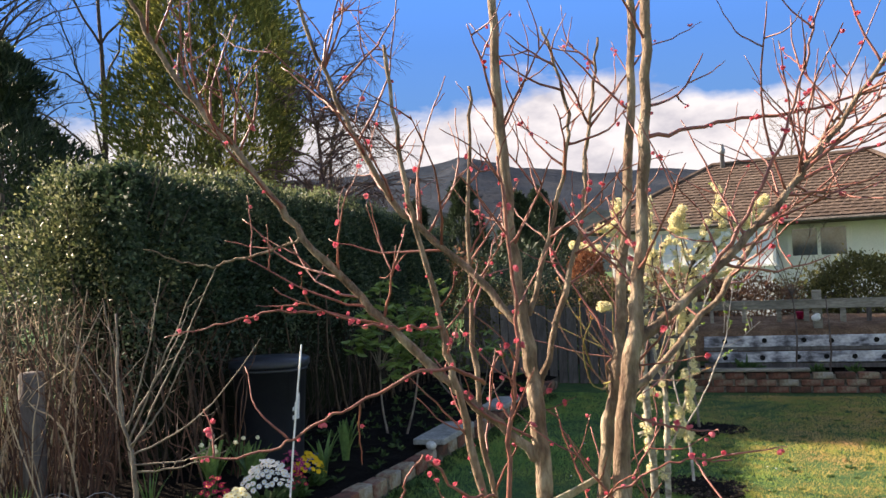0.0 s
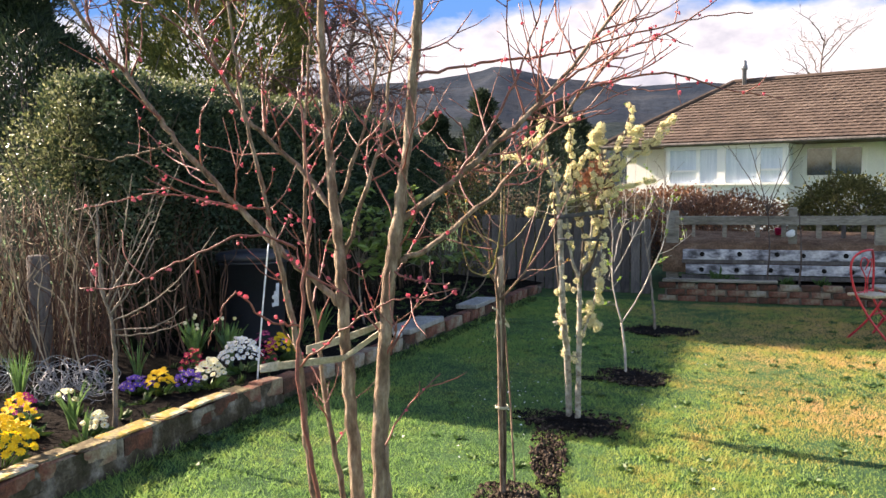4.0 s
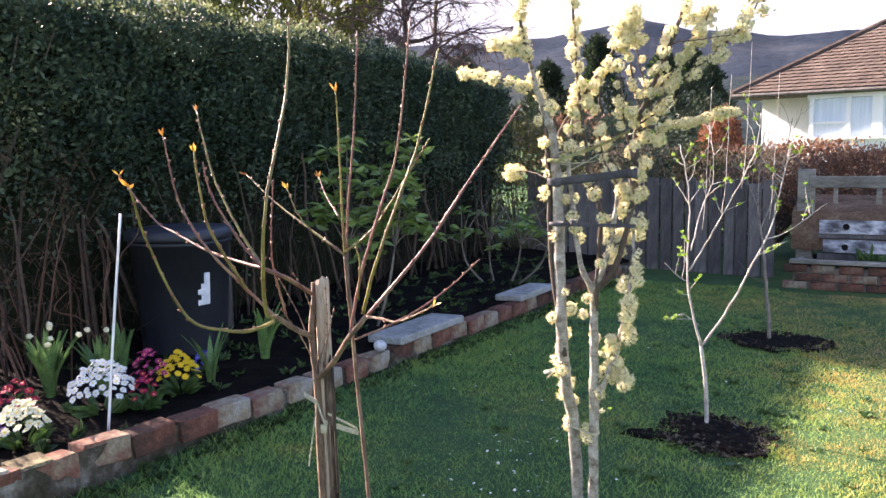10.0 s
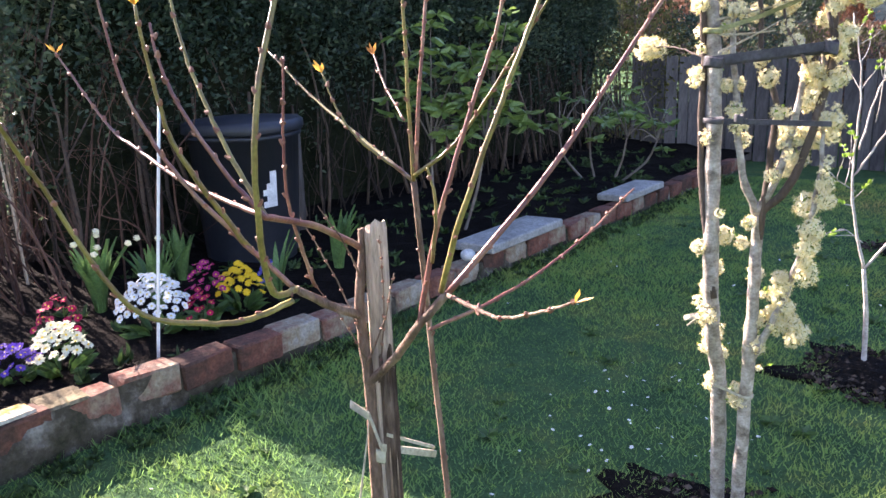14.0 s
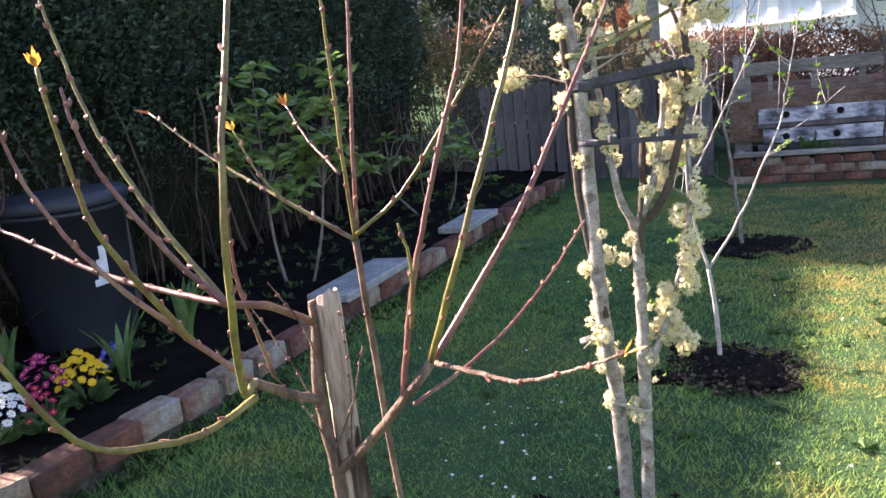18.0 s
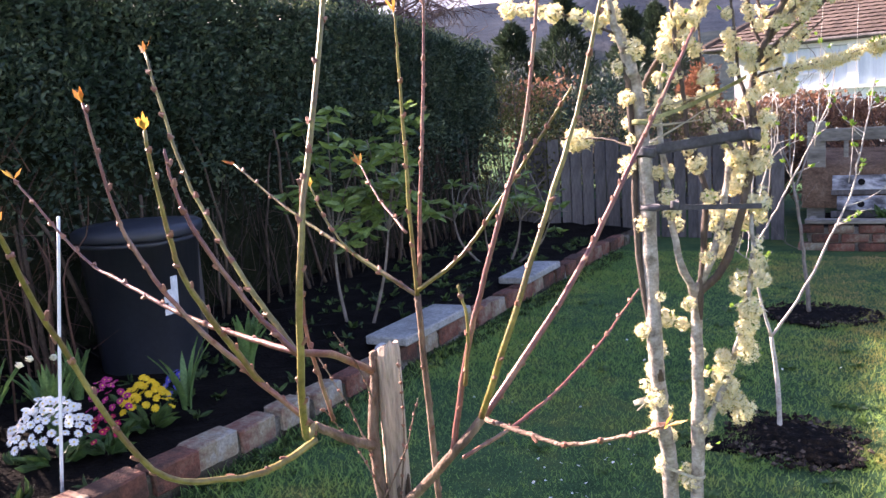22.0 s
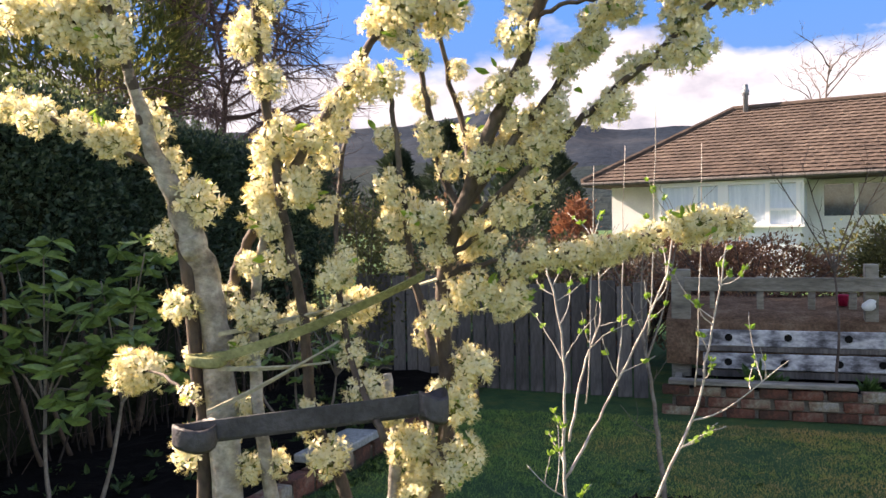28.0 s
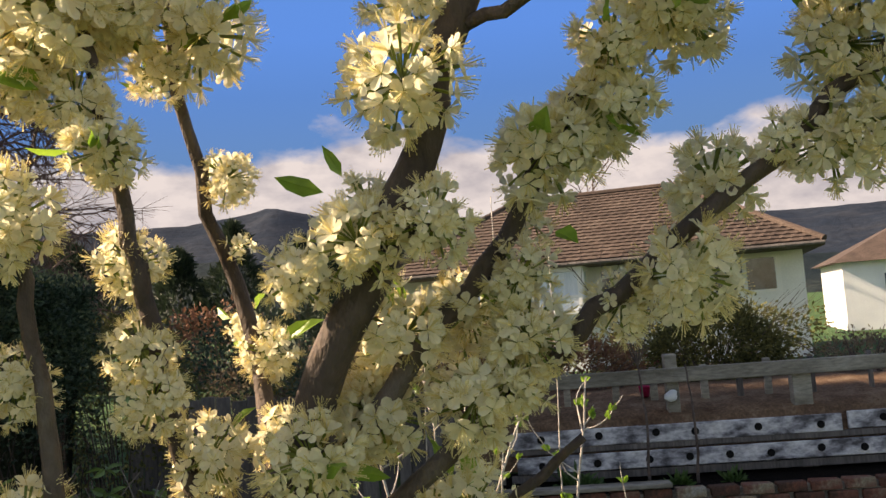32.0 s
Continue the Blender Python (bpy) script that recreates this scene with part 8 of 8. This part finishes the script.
# ---- trees behind the hedge ----
def cypress(x, y, high, wide, num, material, label, seed, size=0.16, name="cypress_tree"):
    rng = random.Random(seed)
    t = tree(name, (x, y, gz(x)), label)
    limb("trunk", [(x, y, -0.1), (x + 0.1, y, high * 0.4), (x, y, high * 0.72)], wide * 0.055, 0.02, BARK_FAR, t, rng, 8, 4)
    spots = []
    for _ in range(num):
        f = rng.random() ** 0.8
        a = 6.28 * rng.random()
        w = wide * (math.sin(min(1, f * 1.15 + 0.12) * 3.0) ** 0.7 if f < 0.85 else (1 - f) * 3.2)
        w *= 0.72 + 0.45 * noise.noise((math.cos(a) * 1.5 + seed, math.sin(a) * 1.5, f * 6)) + rng.gauss(0, 0.10)
        z = high * (0.16 + 0.84 * f)
        spots.append((Vector((math.cos(a) * w, math.sin(a) * w, z)), Vector((math.cos(a) * 0.5, math.sin(a) * 0.5, 0.6))))
    leaf_cloud("foliage", spots, size, material, t, rng, ratio=0.22, spread=0.6)


def bare_tree(x, y, high, num, label, seed, spread=0.30, droop=0.0, r=0.10, fine=0, bark=BARK_FAR):
    rng = random.Random(seed)
    t = tree("bare_tree", (x, y, gz(x)), label)
    o = Vector(t.location)
    tr = limb("trunk", [(x, y, -0.1), (x + rng.uniform(-0.2, 0.2), y, high * 0.35), (x + rng.uniform(-0.3, 0.3), y, high * 0.7), (x + rng.uniform(-0.4, 0.4), y, high)], r, 0.015, bark, t, rng, 7, 5, 0.05, 0.02)[1]
    V, Fc = [], []
    for k in range(num):
        p, d = along(tr, rng.uniform(0.18, 0.98))
        a = 6.28 * rng.random()
        L = high * spread * rng.uniform(0.5, 1.2)
        e = p + Vector((math.cos(a) * L, math.sin(a) * L, L * (rng.uniform(0.3, 1.1) - droop)))
        m = p.lerp(e, 0.5) + Vector((0, 0, L * 0.12))
        pts = limb("branch", [p, m, e], r * 0.30, 0.006, bark, t, rng, 5, 5, 0.05, L * 0.02)[1]
        for _ in range(9 + fine):
            q, dd = along(pts, rng.uniform(0.2, 1.0))
            w = (dd * rng.uniform(0.2, 1) + Vector((rng.gauss(0, 0.7), rng.gauss(0, 0.7), rng.gauss(0.25 - droop, 0.5)))).normalized()
            l2 = L * rng.uniform(0.2, 0.5)
            mid = q + w * l2 * 0.5 + Vector((rng.uniform(-1, 1), rng.uniform(-1, 1), rng.uniform(-1, 1))) * l2 * 0.08
            tube(V, Fc, [q - o, mid - o, q + w * l2 - o], 0.008, 0.003, 3)
            for _ in range(3):
                u = w + Vector((rng.gauss(0, 0.6), rng.gauss(0, 0.6), rng.gauss(0.1 - droop, 0.5)))
                tube(V, Fc, [mid - o, mid + u.normalized() * l2 * 0.5 - o], 0.005, 0.002, 3)
    raw("twig_mass", V, Fc, bark, t, "mass of fine bare twigs", kind="stuff")


cypress(-5.55, 16.5, 11.5, 2.05, 42000, LEAF_CYPRESS, "broad olive-green cypress behind the hedge", 181, 0.20)
# Not a bush of its own: the hedge's near end, coloured as sunlit.
bush("laurel_bush", (-2.50, 5.66, bed_z(-2.5)), 0.72, 0.24, 1.12, 18000, 0.034, LEAF_END_LIT, "added leaf mass for the hedge's near end, sunlight painted into its pale leaves", 171, 24, None, 1.32)
# Added shrub that hides the bright ground and darkens the gaps between canes.
bush("garden_shrub", (-3.75, 6.5, 0.1), 1.0, 0.4, 0.85, 6200, 0.05, LEAF_HEDGE, "low dark shrub added as a dark backing behind the dry canes", 172, 30)
cypress(-9.7, 15.0, 6.8, 1.8, 9000, LEAF_DARK, "dark spreading conifer beyond the hedge", 183, 0.2, "conifer_tree")
cypress(-12.0, 14.1, 16.0, 1.7, 30000, LEAF_DARK, "tall dense conifer that shades the far lawn", 186, 0.50, "conifer_tree")
cypress(-13.5, 16.4, 14.2, 1.25, 18000, LEAF_DARK, "tall dense conifer that shades the far bed", 187, 0.55, "conifer_tree")
cypress(-5.7, 9.7, 4.2, 1.6, 9000, LEAF_DARK, "dark bushy conifer at the near end of the hedge", 184, 0.16, "conifer_tree")
cypress(-13.5, 20.0, 10.0, 2.6, 7000, LEAF_DARK, "large dark conifer in the distance", 185, 0.26, "conifer_tree")
for k, (x, y, h, w) in enumerate(((-1.6, 33.0, 5.0, 1.2), (0.6, 36.0, 4.8, 1.1), (1.6, 40.0, 5.4, 1.3), (-3.6, 34.0, 4.2, 1.4), (2.6, 44.0, 5.0, 1.3), (-6.0, 30, 4.0, 2.0))):
    cypress(x, y, h, w, 2600, LEAF_DARK, "dark conifer among the far gardens", 190 + k, 0.34, "conifer_tree")
bare_tree(-3.1, 16.0, 5.6, 70, "broad leafless tree with fine drooping russet twigs behind the hedge", 201, 0.34, 0.55, 0.08, 6, TWIG_RUSSET)
bare_tree(-8.2, 17.0, 9.5, 26, "tall leafless tree behind the hedge", 202, 0.26)
bare_tree(-9.6, 15.0, 9.0, 22, "tall leafless tree behind the hedge", 203, 0.24)
bare_tree(-11.0, 18.0, 10.0, 24, "tall leafless tree behind the hedge", 204, 0.25)
bare_tree(-7.0, 20.0, 9.0, 24, "tall leafless tree behind the hedge", 205, 0.25)
bare_tree(-4.0, 21.0, 6.5, 26, "leafless brown tree behind the hedge", 206, 0.28, 0.2)
bare_tree(12.0, 36.0, 7.5, 20, "leafless tree behind the house roof", 207, 0.30)
for k in range(7):
    x = -14 + 2.4 * k
    bush("garden_shrub", (x, 26 + (k % 3) * 2, 0), 1.8, 1.0, 1.3, 1500, 0.18, (LEAF_DARK, LEAF_BUSH, LEAF_RUSSET)[k % 3], "mixed winter shrubs in the gardens beyond", 220 + k, 40)


# ---- roof tiles, ridge and chimney ----
def roof_tiles():
    rows = 21
    W, D, EA, RI = HW, HD, HEA, HRI
    slope = math.hypot(D / 2, RI - EA)
    up = Vector((0, D / 2, RI - EA)).normalized()
    nrm = Vector((0, -(RI - EA), D / 2)).normalized()
    V, Fc = [], []
    step = slope / rows

    def tile(o, ux, un, uu, wd, ln):
        b = len(V)
        for f, hh in ((0.0, 0.012), (0.28, 0.024), (0.56, 0.014), (1.0, 0.010)):
            V.append(o + ux * wd * f + un * (hh + 0.024))
            V.append(o + ux * wd * f + uu * ln + un * (hh - 0.004))
        for i in range(3):
            Fc.append((b + 2 * i, b + 2 * i + 2, b + 2 * i + 3, b + 2 * i + 1))
        q = len(V)
        for i in range(4):
            V.append(V[b + 2 * i] - un * 0.03)
        for i in range(3):
            Fc.append((q + i, q + i + 1, b + 2 * i + 2, b + 2 * i))

    for r in range(rows):
        f = r / rows
        a, b = D / 2 * f, W - D / 2 * f
        k = int((b - a) / 0.25)
        for i in range(k):
            tile(Vector((a + (b - a) * i / k, 0, EA)) + up * step * r, Vector((1, 0, 0)), nrm, up, (b - a) / k, step * 1.05)
    up2 = Vector((-D / 2, 0, RI - EA)).normalized()
    n2 = Vector((RI - EA, 0, D / 2)).normalized()
    for r in range(rows):
        f = r / rows
        a, b = D / 2 * f, D - D / 2 * f
        k = max(1, int((b - a) / 0.25))
        for i in range(k):
            tile(Vector((W, a + (b - a) * i / k, EA)) + up2 * step * r, Vector((0, 1, 0)), n2, up2, (b - a) / k, step * 1.05)
    raw("tiles", V, Fc, ROOF_TILE, house_roof, "rows of brown interlocking tiles", kind="stuff")
    for a, b in (((0, 0, EA), (D / 2, D / 2, RI)), ((W, 0, EA), (W - D / 2, D / 2, RI)), ((D / 2, D / 2, RI), (W - D / 2, D / 2, RI))):
        V, Fc = [], []
        tube(V, Fc, [Vector(a).lerp(Vector(b), i / 12) + Vector((0, 0, 0.02)) for i in range(13)], 0.09, 0.09, 8)
        raw("ridge_capping", V, Fc, ROOF_TILE, house_roof)
    V, Fc = [], []
    tube(V, Fc, [Vector((0, -0.05, EA - 0.06)), Vector((W, -0.05, EA - 0.06))], 0.05, 0.05, 8)
    raw("gutter", V, Fc, WOOD_DARK, house_roof)
    bm = bmesh.new()
    round_prof(bm, [(0.07, -0.5), (0.07, 0.35), (0.10, 0.37), (0.10, 0.50), (0.07, 0.52), (0.07, 0.62), (0.05, 0.66)], 12)
    ch = part("chimney_flue", bm, WIRE, house_roof, "thin grey metal flue", smooth=True)
    ch.location = (D / 2 + 0.35, D / 2 - 0.15, RI)


roof_tiles()


def second_house():
    """Corner of a further house with a tan roof."""
    h = thing("far_house", (20.5, 33.0, 0.0), "further cream house with a tan hipped roof", "house")
    h.matrix_world = Matrix.Translation((20.5, 33.0, 0.0)) @ HOUSE_ROT
    bm = bmesh.new()
    part("wall", box(bm, 4, 3, 1.2, 8, 6, 2.6), HOUSE_WHITE, h)
    raw("roof", [(-0.4, -0.4, 2.5), (8.4, -0.4, 2.5), (8.4, 6.4, 2.5), (-0.4, 6.4, 2.5), (3, 3, 4.2), (5, 3, 4.2)], [(0, 1, 5, 4), (1, 2, 5), (2, 3, 4, 5), (3, 0, 4), (3, 2, 1, 0)], ROOF_TILE, h)
    bm = bmesh.new()
    part("window", box(bm, 2.2, -0.02, 1.5, 1.6, 0.06, 1.0), DARK_ROOM, h)


second_house()
